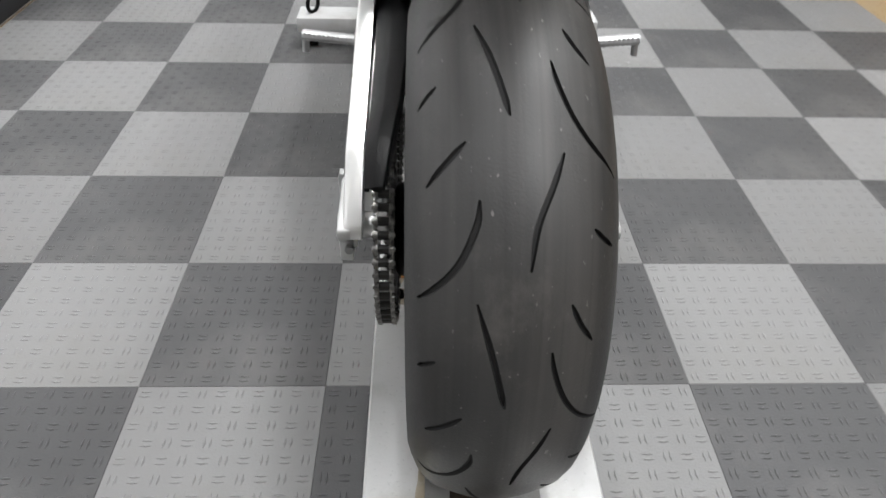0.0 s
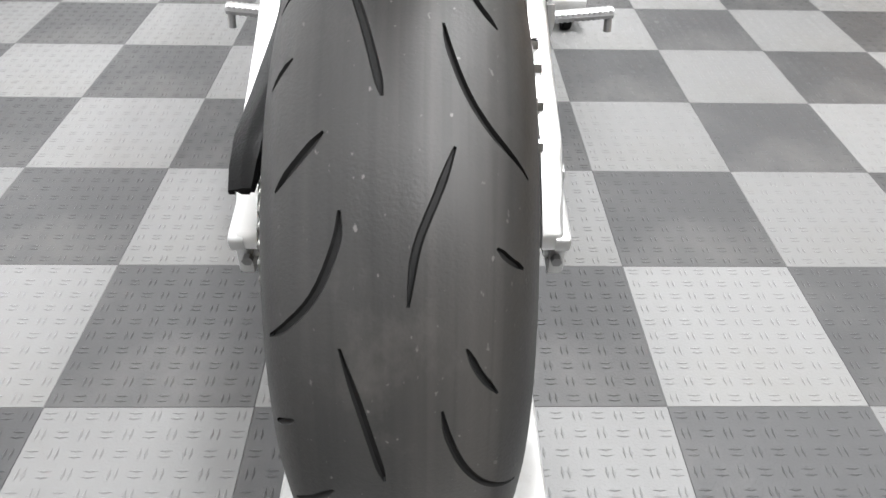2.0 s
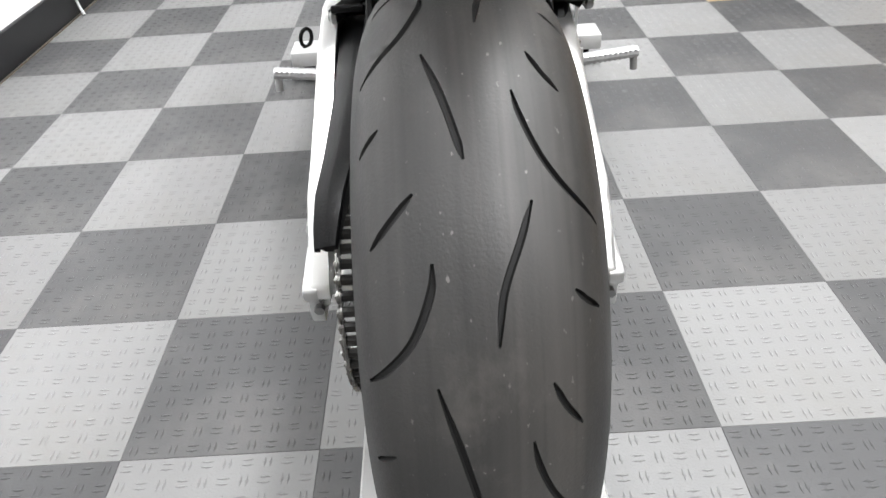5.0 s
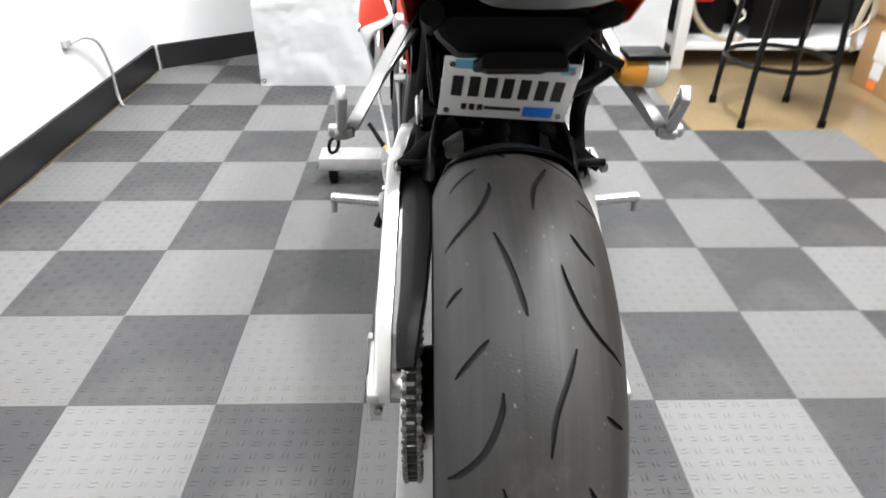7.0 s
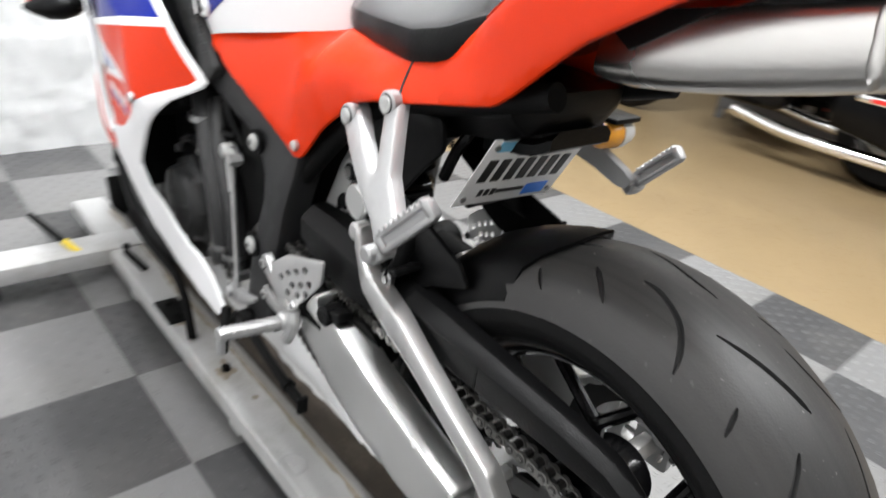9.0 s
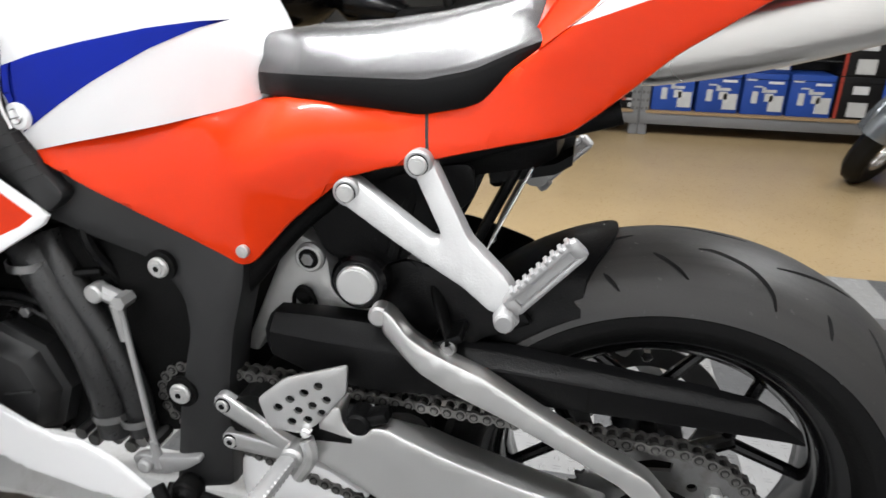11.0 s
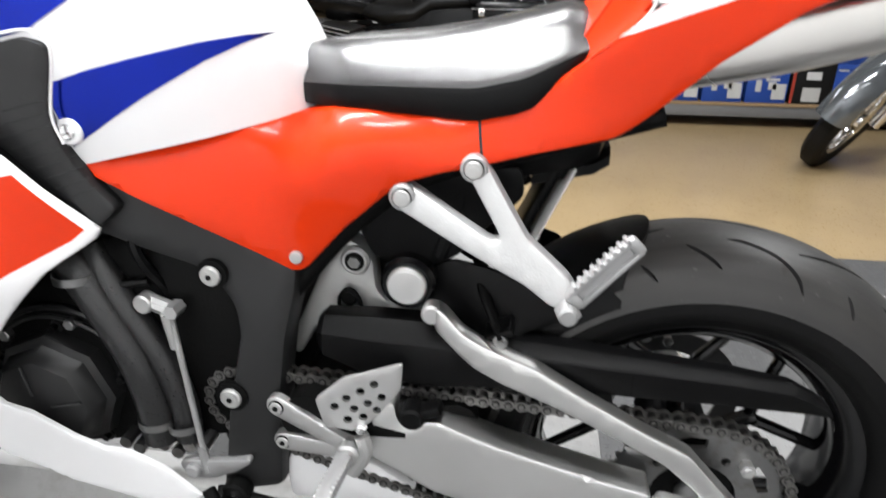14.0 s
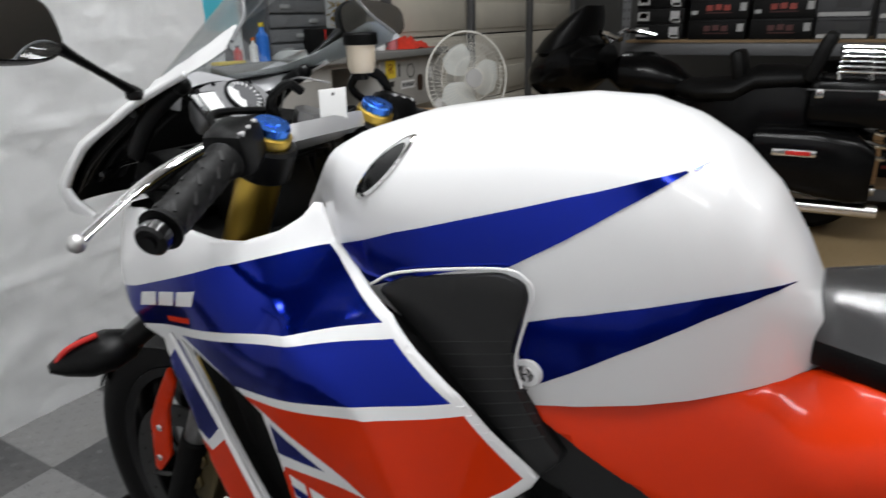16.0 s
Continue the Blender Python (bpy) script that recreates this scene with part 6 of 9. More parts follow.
for s in (-1, 1):
    bm = BM()
    cyl(bm, fork_point(s, 0.96), fork_point(s, 0.60), 0.0275, n=28)
    fork = part("fork_leg", bm, gold, bike, "gold anodised fork leg")
    bm = BM()
    cyl(bm, fork_point(s, 0.60), fork_point(s, 0.50), 0.0205, n=24)
    part("fork_slider", bm, steel, fork)
    bm = BM()
    cyl(bm, fork_point(s, 0.505), fork_point(s, 0.335), 0.0255, n=24, bev=0.004)
    part("axle_clamp", bm, black_matt, fork)
    bm = BM()
    cyl(bm, fork_point(s, 0.99), fork_point(s, 0.950), 0.036, n=28, bev=0.004)
    part("fork_clamp", bm, black_plastic, fork)
    bm = BM()
    cyl(bm, fork_point(s, 0.985), fork_point(s, 1.002), 0.0265, n=28, bev=0.002)
    part("gold_collar", bm, gold, fork)
    bm = BM()
    up = (fork_point(s, 1.02) - fork_point(s, 1.0)).normalized()
    a = fork_point(s, 1.0)
    loft(bm, [ring(a, up, 0.0225, 12), ring(a + up * 0.011, up, 0.0225, 12), ring(a + up * 0.013, up, 0.0205, 12), ring(a + up * 0.0135, up, 0.011, 12), ring(a + up * 0.016, up, 0.010, 12)])
    part("fork_cap", bm, blue_ano, fork, "blue anodised fork cap")
    # clip-on bar, grip, switch block
    inner, end = Vector((XC + s * 0.12, 1.715, 1.0)), Vector((XC + s * 0.322, 1.645, 0.935))
    d = (end - inner)
    bm = BM()
    tube(bm, [fork_point(s, 0.96), inner, inner.lerp(end, 0.5)], 0.0125, 12, 4)
    bar = part("handlebar", bm, black_matt, bike, "black clip-on handlebar")
    bm = BM()
    rings = []
    for i in range(31):
        t = 0.30 + 0.60 * i / 30
        r = 0.0185 + (0.0008 if i % 6 < 4 else 0.0) + (0.003 if i < 2 or i > 28 else 0)
        rings.append(ring(inner + d * t, d, r, 20))
    loft(bm, rings)
    grip = part("grip", bm, side_rubber, bar, "ribbed black rubber grip")
    dn = d.normalized()
    for i in range(5):
        for k in range(6):
            a = 2 * math.pi * (k + 0.5 * (i % 2)) / 6
            out = (dn.cross(Vector((0, 0, 1))).normalized() * math.cos(a) + dn.cross(dn.cross(Vector((0, 0, 1)))).normalized() * math.sin(a))
            m3 = Matrix((dn, out.cross(dn), out)).transposed() @ Matrix.Rotation(radians(35), 3, "Z")
            bm = BM()
            box(bm, inner + d * (0.38 + 0.11 * i) + out * 0.0189, (0.015, 0.003, 0.0012), m3)
            part("grip_slot", bm, groove_mat, grip)
    bm = BM()
    cyl(bm, inner + d * 0.905, inner + d * 0.99, 0.0165, n=24, bev=0.003)
    cyl(bm, inner + d * 0.99, inner + d * 1.0, 0.007, n=8)
    part("bar_end", bm, black_gloss, bar)
    bm = BM()
    rot = d.to_track_quat("X", "Z").to_matrix()
    box(bm, inner + d * 0.17 + Vector((0, 0.0, 0.002)), (0.062, 0.056, 0.058), rot, 0.016)
    block = part("switch_block", bm, black_plastic, bar)
    bm = BM()
    for k in range(3):
        box(bm, inner + d * (0.10 + 0.07 * k) + Vector((0, -0.020, 0.024)), (0.008, 0.010, 0.006), rot, 0.002)
    part("switch", bm, grey_print, block)
    bm = BM()
    tube(bm, [inner + d * 0.12 + Vector((0, 0.04, 0.0)), inner + d * 0.5 + Vector((0, 0.085, -0.004)), inner + d * 1.02 + Vector((0, 0.105, -0.012))], lambda t: 0.0095 - 0.003 * t, 12, 6, sy=0.7)
    lever = part("lever", bm, chrome, bar, "aluminium hand lever with a ball end")
    bm = BM()
    bmesh.ops.create_uvsphere(bm, u_segments=16, v_segments=10, radius=0.0095, matrix=Matrix.Translation(inner + d * 1.03 + Vector((0, 0.106, -0.012))))
    part("ball_end", bm, alu_cast, lever)
    # mirror on a long stalk
    bm = BM()
    base, head = Vector((XC + s * 0.143, 1.884, 1.044)), Vector((XC + s * 0.242, 1.866, 1.103))
    tube(bm, [base, base.lerp(head, 0.3), base.lerp(head, 0.75), head], lambda t: 0.0062 + 0.0045 * abs(2 * t - 0.9) ** 2, 12, 5, sy=0.75)
    cyl(bm, base - Vector((0, 0, 0.010)), base + Vector((0, 0, 0.004)), 0.011, n=16, bev=0.003)
    mir = part("mirror", bm, black_plastic, bike, "black mirror on a slim stalk")
    bm = BM()
    nrm = Vector((s * -0.32, -0.94, 0.26)).normalized()
    cc = Vector((XC + s * 0.303, 1.842, 1.121))
    q = nrm.to_track_quat("Z", "Y").to_matrix()

    def oval(scale, depth):
        out = []
        for k in range(36):
            a = 2 * math.pi * k / 36
            wide = 0.068 * scale * math.copysign(abs(math.cos(a)) ** 0.65, math.cos(a))
            tall = 0.034 * scale * math.copysign(abs(math.sin(a)) ** 0.65, math.sin(a))
            out.append(cc + q @ Vector((wide, tall * (1 + 1.6 * abs(wide) * (1 if wide * s * q[0][0] < 0 else -1)), depth)))
        return out
    loft(bm, [oval(0.97, 0.006), oval(1.0, 0.002), oval(0.97, -0.012), oval(0.7, -0.030), oval(0.2, -0.038)])
    part("mirror_shell", bm, black_plastic, mir)
    bm = BM()
    loft(bm, [oval(0.93, 0.0058), oval(0.93, 0.0075)])
    part("mirror_glass", bm, mirror_mat, mir)
    # front indicator pod
    bm = BM()
    c = Vector((XC + s * 0.235, 1.908, 0.712))
    rings = []
    for t, r in ((0.0, 0.010), (0.12, 0.022), (0.35, 0.031), (0.6, 0.030), (0.85, 0.018), (1.0, 0.006)):
        p = c + Vector((s * (-0.055 + 0.10 * t), 0.055 * t, -0.012 * t))
        rings.append(ring(p, (s, 0.4, 0), r, 18, None, 1.3, 0.85))
    loft(bm, rings)
    tube(bm, [(XC + s * 0.15, 1.86, 0.765), (XC + s * 0.20, 1.905, 0.717)], 0.015, 12, 1)
    pod = part("front_indicator", bm, black_plastic, bike, "black front indicator pod")
    bm = BM()
    tube(bm, [(XC + s * 0.230, 1.925, 0.737), (XC + s * 0.262, 1.945, 0.724), (XC + s * 0.276, 1.958, 0.700)], 0.004, 8, 5)
    part("indicator_lens", bm, red_plastic, pod)
    # front brake caliper and red fork guard
    bm = BM()
    box(bm, (XC + s * 0.082, 1.93, 0.43), (0.05, 0.07, 0.13), Matrix.Rotation(radians(24), 3, "X"), 0.012)
    for k in range(2):
        cyl(bm, (XC + s * 0.105, 1.925 + 0.02 * k, 0.46 - 0.05 * k), (XC + s * 0.112, 1.925 + 0.02 * k, 0.46 - 0.05 * k), 0.016, n=16, bev=0.002)
    part("brake_caliper", bm, M("caliper_bronze", (0.10, 0.075, 0.03), 0.35, 0.7, 0.2, 30), bike)
    bm = BM()
    line = [(1.930, 0.640), (1.920, 0.615), (1.948, 0.560), (1.955, 0.520), (1.962, 0.470), (1.996, 0.428), (2.008, 0.432), (2.004, 0.470), (1.998, 0.525), (1.972, 0.575)]
    sheet(bm, line, flat(-0.098), 0.014, 0.006, 0.002, flip=s > 0, corner=0.006)
    guard = part("fork_guard", bm, paint_red, fork, "red fork guard with two bolts")
    for y, z in ((1.972, 0.522), (1.985, 0.462)):
        bm = BM()
        cyl(bm, (XC + s * 0.133, y, z), (XC + s * 0.140, y, z), 0.006, n=10, bev=0.001)
        part("guard_bolt", bm, chrome, guard)

bm = BM()
plan = rounded([(-0.125, 0.0), (-0.075, -0.030), (0.075, -0.030), (0.125, 0.0), (0.075, 0.034), (0.028, 0.048), (-0.028, 0.048), (-0.075, 0.034)], 0.02)
tilt = Matrix.Rotation(radians(-23), 3, "X")
loft(bm, [[Vector((XC, 1.722, 0.984)) + tilt @ Vector((p.x * g, p.y * g, h)) for p in plan] for h, g in ((-0.012, 0.97), (0.006, 1.0), (0.010, 0.97))])
for s in (-1, 1):
    tube(bm, [(XC + s * 0.05, 1.735, 0.985), fork_point(s, 0.975)], 0.018, 12, 1, sy=0.6)
clamp = part("top_clamp", bm, M("clamp_grey", (0.36, 0.36, 0.365), 0.38, 0.5, 0.1, 30), bike, "grey cast top clamp")
bm = BM()
cyl(bm, (XC, 1.735, 0.99), (XC, 1.728, 1.012), 0.019, n=6)
part("stem_nut", bm, steel, clamp)
bm = BM()
cyl(bm, (XC, 1.790, 0.97), (XC, 1.775, 1.005), 0.022, n=20, bev=0.003)
part("ignition_lock", bm, black_plastic, clamp)
bm = BM()
tube(bm, [(XC - 0.005, 1.775, 1.01), (XC - 0.01, 1.745, 1.052), (XC + 0.016, 1.702, 1.046)], 0.0015, 6, 5)
tag = part("key_ring", bm, steel, bike)
bm = BM()
tube(bm, [(XC - 0.012, 1.775, 0.995), (XC - 0.028, 1.768, 1.025), (XC - 0.012, 1.752, 1.046), (XC + 0.006, 1.745, 1.035)], 0.0085, 10, 5, sy=0.7)
part("key_head", bm, black_plastic, tag)
bm = BM()
box(bm, (XC + 0.016, 1.700, 1.013), (0.046, 0.0015, 0.052), Matrix.Rotation(radians(-10), 3, "Z"), 0.0006)
ktag = part("key_tag", bm, label_white, tag, "white paper key tag")
for dz in (-0.019, 0.019):
    bm = BM()
    cyl(bm, (XC + 0.016, 1.7005, 1.013 + dz), (XC + 0.016, 1.6985, 1.013 + dz), 0.0022, n=10)
    part("tag_hole", bm, ink, ktag)
bm = BM()
lathe(bm, [(0.0, 0.0), (0.016, 0.0), (0.0200, 0.008), (0.0215, 0.040), (0.0, 0.040)], (0.165, 1.735, 1.050), "z", 28)
res = part("brake_reservoir", bm, fluid, bike, "translucent brake fluid reservoir with a black cap")
bm = BM()
lathe(bm, [(0.0, 0.0), (0.0245, 0.0), (0.025, 0.014), (0.023, 0.017), (0.0, 0.017)], (0.165, 1.735, 1.089), "z", 28)
part("reservoir_lid", bm, black_matt, res)
bm = BM()
tube(bm, [(0.162, 1.740, 1.052), (0.160, 1.752, 1.028), (0.175, 1.735, 1.005)], 0.006, 10, 5)
tube(bm, [(0.178, 1.732, 1.052), (0.196, 1.722, 1.040), (0.206, 1.712, 1.008)], 0.005, 10, 5, sy=1.6)
cyl(bm, (0.165, 1.735, 1.040), (0.165, 1.735, 1.052), 0.009, n=14)
part("reservoir_bracket", bm, black_plastic, res)
bm = BM()
tube(bm, [(-0.10, 1.75, 1.0), (-0.06, 1.80, 1.015), (0.02, 1.80, 1.01), (0.08, 1.78, 1.0), (0.15, 1.74, 1.0)], 0.005, 8, 6)
tube(bm, [(-0.12, 1.76, 0.985), (-0.13, 1.85, 0.93), (-0.10, 1.92, 0.92), (-0.04, 1.90, 0.90)], 0.0055, 8, 6)
tube(bm, [(-0.09, 1.74, 0.97), (-0.08, 1.82, 0.96), (-0.02, 1.84, 0.93)], 0.006, 8, 6)
part("control_cable", bm, black_matt, bike)


# nose shell, cockpit liner, windscreen
# rows from the lower edge of the cockpit opening up to the mirror mounts: half width, edge (y, z), middle (y, z)
NOSE = [(0.150, 2.005, 0.868, 2.235, 0.840), (0.142, 2.065, 0.882, 2.235, 0.862), (0.137, 2.088, 0.898, 2.225, 0.885), (0.137, 2.071, 0.920, 2.200, 0.910), (0.137, 2.023, 0.964, 2.130, 0.965), (0.137, 1.950, 1.000, 2.050, 0.998), (0.137, 1.894, 1.028, 2.010, 1.020), (0.131, 1.800, 1.066, 1.985, 1.034)]


def nose(s, v, shrink=0.0):
    k = min(v, 0.9999) * (len(NOSE) - 1)
    a, b, f = NOSE[int(k)], NOSE[int(k) + 1], k - int(k)
    w, ye, ze, ym, zm = (p + (q - p) * f for p, q in zip(a, b))
    c = max(0.0, math.cos(s * math.pi / 2)) ** 1.3
    return Vector((XC + (w - shrink) * math.sin(s * math.pi / 2), ye + (ym - ye - shrink) * c, ze + (zm - ze) * c - shrink * 0.3))


def arc(points, n):
    """n + 1 even steps along a smooth line that is the same on both sides of the middle plane."""
    half = [Vector((XC - w, y, z)) for w, y, z in points]
    line = spline(half + [Vector((2 * XC - p.x, p.y, p.z)) for p in half[-2::-1]], 8)
    d = [0.0]
    for p, q in zip(line, line[1:]):
        d.append(d[-1] + (q - p).length)
    return [Vector([float(np.interp(d[-1] * i / n, d, [p[k] for p in line])) for k in range(3)]) for i in range(n + 1)]


SN = 48
low_arc = arc([(0.160, 1.688, 1.096), (0.150, 1.735, 1.080), (0.133, 1.795, 1.064), (0.120, 1.870, 1.044), (0.080, 1.945, 1.034), (0.0, 1.985, 1.032)], SN)
top_arc = arc([(0.160, 1.688, 1.099), (0.140, 1.696, 1.113), (0.117, 1.706, 1.130), (0.096, 1.726, 1.160), (0.055, 1.750, 1.186), (0.0, 1.758, 1.194)], SN)


def screen_at(i, v):
    return low_arc[i].lerp(top_arc[i], v)


def shell(bm, fn, us, vs, thick):
    """A thin double-skinned surface from fn(u, v)."""
    g = [[fn(u, v) for u in us] for v in vs]
    c = sum((p for r in g for p in r), Vector()) / (len(us) * len(vs))
    outer = [[bm.verts.new(p) for p in r] for r in g]
    inner = [[bm.verts.new(p + (c - p).normalized() * thick) for p in r] for r in g]
    nv, nu = len(vs), len(us)
    for j in range(nv - 1):
        for i in range(nu - 1):
            bm.faces.new((outer[j][i], outer[j][i + 1], outer[j + 1][i + 1], outer[j + 1][i]))
            bm.faces.new((inner[j][i], inner[j + 1][i], inner[j + 1][i + 1], inner[j][i + 1]))
    rimv = [(0, i) for i in range(nu)] + [(j, nu - 1) for j in range(1, nv)] + [(nv - 1, i) for i in range(nu - 2, -1, -1)] + [(j, 0) for j in range(nv - 2, 0, -1)]
    for k in range(len(rimv)):
        a, b = rimv[k], rimv[(k + 1) % len(rimv)]
        bm.faces.new((outer[a[0]][a[1]], inner[a[0]][a[1]], inner[b[0]][b[1]], outer[b[0]][b[1]]))


us = [-1 + 2 * i / 36 for i in range(37)]
vs = [i / 18 for i in range(19)]
bm = BM()
shell(bm, lambda s, v: nose(s, v), us, vs, 0.003)
nose_ob = part("nose_fairing", bm, paint_white, bike, "glossy white nose fairing", 50)
bm = BM()
shell(bm, lambda s, v: nose(s * 0.99, v * 0.985, 0.004), us, vs, 0.003)
part("cockpit_liner", bm, black_matt, nose_ob, "black cockpit liner")
for s in (-1, 1):
    bm = BM()
    tube(bm, [nose(s, v) for v in vs], 0.0042, 8, 1)
    part("nose_rim", bm, paint_white, nose_ob)
bm = BM()
shell(bm, screen_at, range(1, SN), [i / 10 for i in range(11)], 0.0025)
scr = part("windscreen", bm, screen_glass, bike, "clear curved windscreen", 60)
scr.visible_shadow = False
for cols in (range(0, 21), range(SN - 20, SN + 1)):
    bm = BM()

    def white_to(i):
        k = min(i, SN - i)
        return float(np.interp(k, (4, 6, 8, 10, 14, 20), (1.0, 0.85, 0.48, 0.28, 0.13, 0.07)))
    shell(bm, lambda i, v: screen_at(i, v * white_to(i)) + Vector((-0.002 if i < SN / 2 else 0.002, 0.001, 0.0015)), cols, [0, 0.33, 0.67, 1.0], 0.003)
    part("screen_edge", bm, paint_white, scr)
bm = BM()
tube(bm, [screen_at(i, 1.0) for i in range(1, SN)], 0.0022, 6, 1)
part("screen_lip", bm, M("lip_grey", (0.16, 0.165, 0.17), 0.2), scr)
# ribs, ducts and brackets inside the cockpit
for k in range(5):
    s = -0.75 + 0.22 * k
    bm = BM()
    tube(bm, [nose(s, 0.25, 0.02), nose(s, 0.5, 0.025), nose(s, 0.8, 0.016)], 0.007, 8, 4)
    part("liner_rib", bm, black_plastic, nose_ob)
for s in (-1, 1):
    bm = BM()
    tube(bm, [(XC + s * 0.112, 1.832, 1.050), (XC + s * 0.113, 1.865, 1.034), (XC + s * 0.114, 1.905, 1.004), (XC + s * 0.112, 1.95, 0.955)], lambda t: 0.0105 + 0.006 * t, 14, 5, sx=0.6)
    bmesh.ops.create_uvsphere(bm, u_segments=14, v_segments=10, radius=0.0115, matrix=Matrix.Translation((XC + s * 0.112, 1.832, 1.050)))
    part("cockpit_bracket", bm, black_plastic, nose_ob)
bm = BM()
box(bm, (XC, 1.93, 0.90), (0.20, 0.12, 0.06), Matrix.Rotation(radians(30), 3, "X"), 0.015)
part("cockpit_duct", bm, black_matt, nose_ob)
bm = BM()
FLOOR = [(-0.135, 1.66), (-0.145, 1.80), (-0.140, 1.90), (-0.115, 1.97), (-0.06, 2.06), (0.06, 2.06), (0.115, 1.97), (0.140, 1.90), (0.145, 1.80), (0.135, 1.66)]
loft(bm, [[Vector((XC + x, y, z)) for x, y in FLOOR] for z in (0.845, 0.860)])
part("cockpit_floor", bm, black_matt, nose_ob)
bm = BM()
tube(bm, [(-0.11, 1.98, 0.93), (-0.06, 2.0, 0.935), (0.0, 1.96, 0.945), (0.05, 1.93, 0.95)], 0.004, 8, 5)
part("wiring", bm, black_gloss, nose_ob)
bm = BM()
edge = spline([(-0.042, 1.885, 1.012), (-0.033, 1.885, 1.033), (-0.004, 1.885, 1.044), (0.039, 1.885, 1.045), (0.078, 1.885, 1.036), (0.105, 1.885, 1.024), (0.128, 1.885, 1.024), (0.150, 1.870, 1.040), (0.166, 1.845, 1.052)], 5)
loft(bm, [[p, p + Vector((0, 0.012, 0.006)), p + Vector((0, 0.055, 0.012)), p + Vector((0, 0.055, 0.008)), p + Vector((0, 0.014, 0.001))] for p in edge])
part("dash_hood", bm, M("hood_grey", (0.30, 0.30, 0.31), 0.32), nose_ob, "grey cover round the instruments")
rot = Matrix.Rotation(radians(-42), 3, "X")
cc = Vector((0.022, 1.868, 1.014))


def on_dash(x, z, d):
    return cc + rot @ Vector((x, -d, z))


bm = BM()
plan = rounded([(-0.062, -0.030), (-0.058, 0.012), (-0.026, 0.030), (0.022, 0.034), (0.066, 0.026), (0.080, 0.004), (0.066, -0.030)], 0.012)
loft(bm, [[on_dash(p.x * g, p.y * g, d) for p in plan] for d, g in ((-0.03, 0.75), (-0.006, 0.97), (0.006, 1.0), (0.010, 0.97))])
dash = part("instrument_panel", bm, M("panel_grey", (0.16, 0.16, 0.165), 0.4), bike, "grey instrument panel with a display and a round dial")
bm = BM()
box(bm, on_dash(-0.037, -0.004, 0.0105), (0.044, 0.004, 0.044), rot, 0.002)
bezel = part("display_frame", bm, black_gloss, dash)
bm = BM()
box(bm, on_dash(-0.031, -0.004, 0.0122), (0.027, 0.003, 0.038), rot, 0.001)
part("display", bm, label_white, bezel, "pale liquid crystal display")
bm = BM()
box(bm, on_dash(-0.053, 0.004, 0.0125), (0.006, 0.002, 0.020), rot, 0.0005)
part("lamp_strip", bm, grey_print, bezel)
bm = BM()
for k, (r, d) in enumerate(((0.030, 0.0130), (0.026, 0.0145))):
    loft(bm, [[on_dash(0.028 + r * math.cos(2 * math.pi * i / 32), 0.001 + r * math.sin(2 * math.pi * i / 32), q) for i in range(32)] for q in (0.006, d)], mi=k)
part("dial", bm, [black_gloss, M("dial_grey", (0.10, 0.10, 0.105), 0.3)], dash, "dark dial with white marks")
bm = BM()
loft(bm, [[on_dash(0.028 + r * math.cos(a), 0.001 + r * math.sin(a), d) for r, a in [(0.0255, radians(130 + 10 * i)) for i in range(12)] + [(0.010, radians(240 - 10 * i)) for i in range(12)]] for d in (0.014, 0.0152)])
part("dial_face", bm, label_white, dash)
bm = BM()
for i in range(11):
    a = radians(-60 + 18 * i)
    box(bm, on_dash(0.028 + 0.022 * math.cos(a), 0.001 + 0.022 * math.sin(a), 0.0150), (0.0015, 0.001, 0.006), rot @ Matrix.Rotation(math.pi / 2 - a, 3, "Y"))
part("dial_mark", bm, label_white, dash)
for x, z in ((-0.040, 0.021), (-0.008, 0.029), (0.058, 0.025)):
    bm = BM()
    cyl(bm, on_dash(x, z, 0.008), on_dash(x, z, 0.0115), 0.0032, n=12)
    part("panel_screw", bm, black_gloss, dash)
# front mudguard
bm = BM()
rings = []
for i in range(15):
    a = 55 + 95 * i / 14
    rr_ = 0.318
    outer = [turn_point(FW, rr_ - 0.05 * abs(t) ** 2.2, a, t * 0.072) for t in np.linspace(-1, 1, 11)]
    innr = [turn_point(FW, rr_ - 0.004 - 0.05 * abs(t) ** 2.2, a, t * 0.070) for t in np.linspace(1, -1, 11)]
    rings.append(outer + innr)
loft(bm, rings)
part("front_mudguard", bm, black_gloss, bike, "gloss black front mudguard")
# radiator and dark inner bodywork behind the front wheel
bm = BM()
box(bm, (XC, 1.66, 0.60), (0.40, 0.04, 0.36), Matrix.Rotation(radians(-20), 3, "X"), 0.01)
box(bm, (XC, 1.55, 0.66), (0.36, 0.20, 0.14), Matrix.Rotation(radians(-20), 3, "X"), 0.02)
box(bm, (XC, 1.58, 0.80), (0.18, 0.22, 0.16), None, 0.02)
part("radiator", bm, black_matt, bike)
bm = BM()
box(bm, (XC, 1.82, 0.885), (0.13, 0.10, 0.15), Matrix.Rotation(radians(-20), 3, "X"), 0.02)
box(bm, (XC + 0.10, 1.86, 0.90), (0.06, 0.14, 0.12), None, 0.015)
box(bm, (XC, 1.76, 0.77), (0.24, 0.28, 0.06), None, 0.015)
part("air_duct", bm, black_matt, bike)
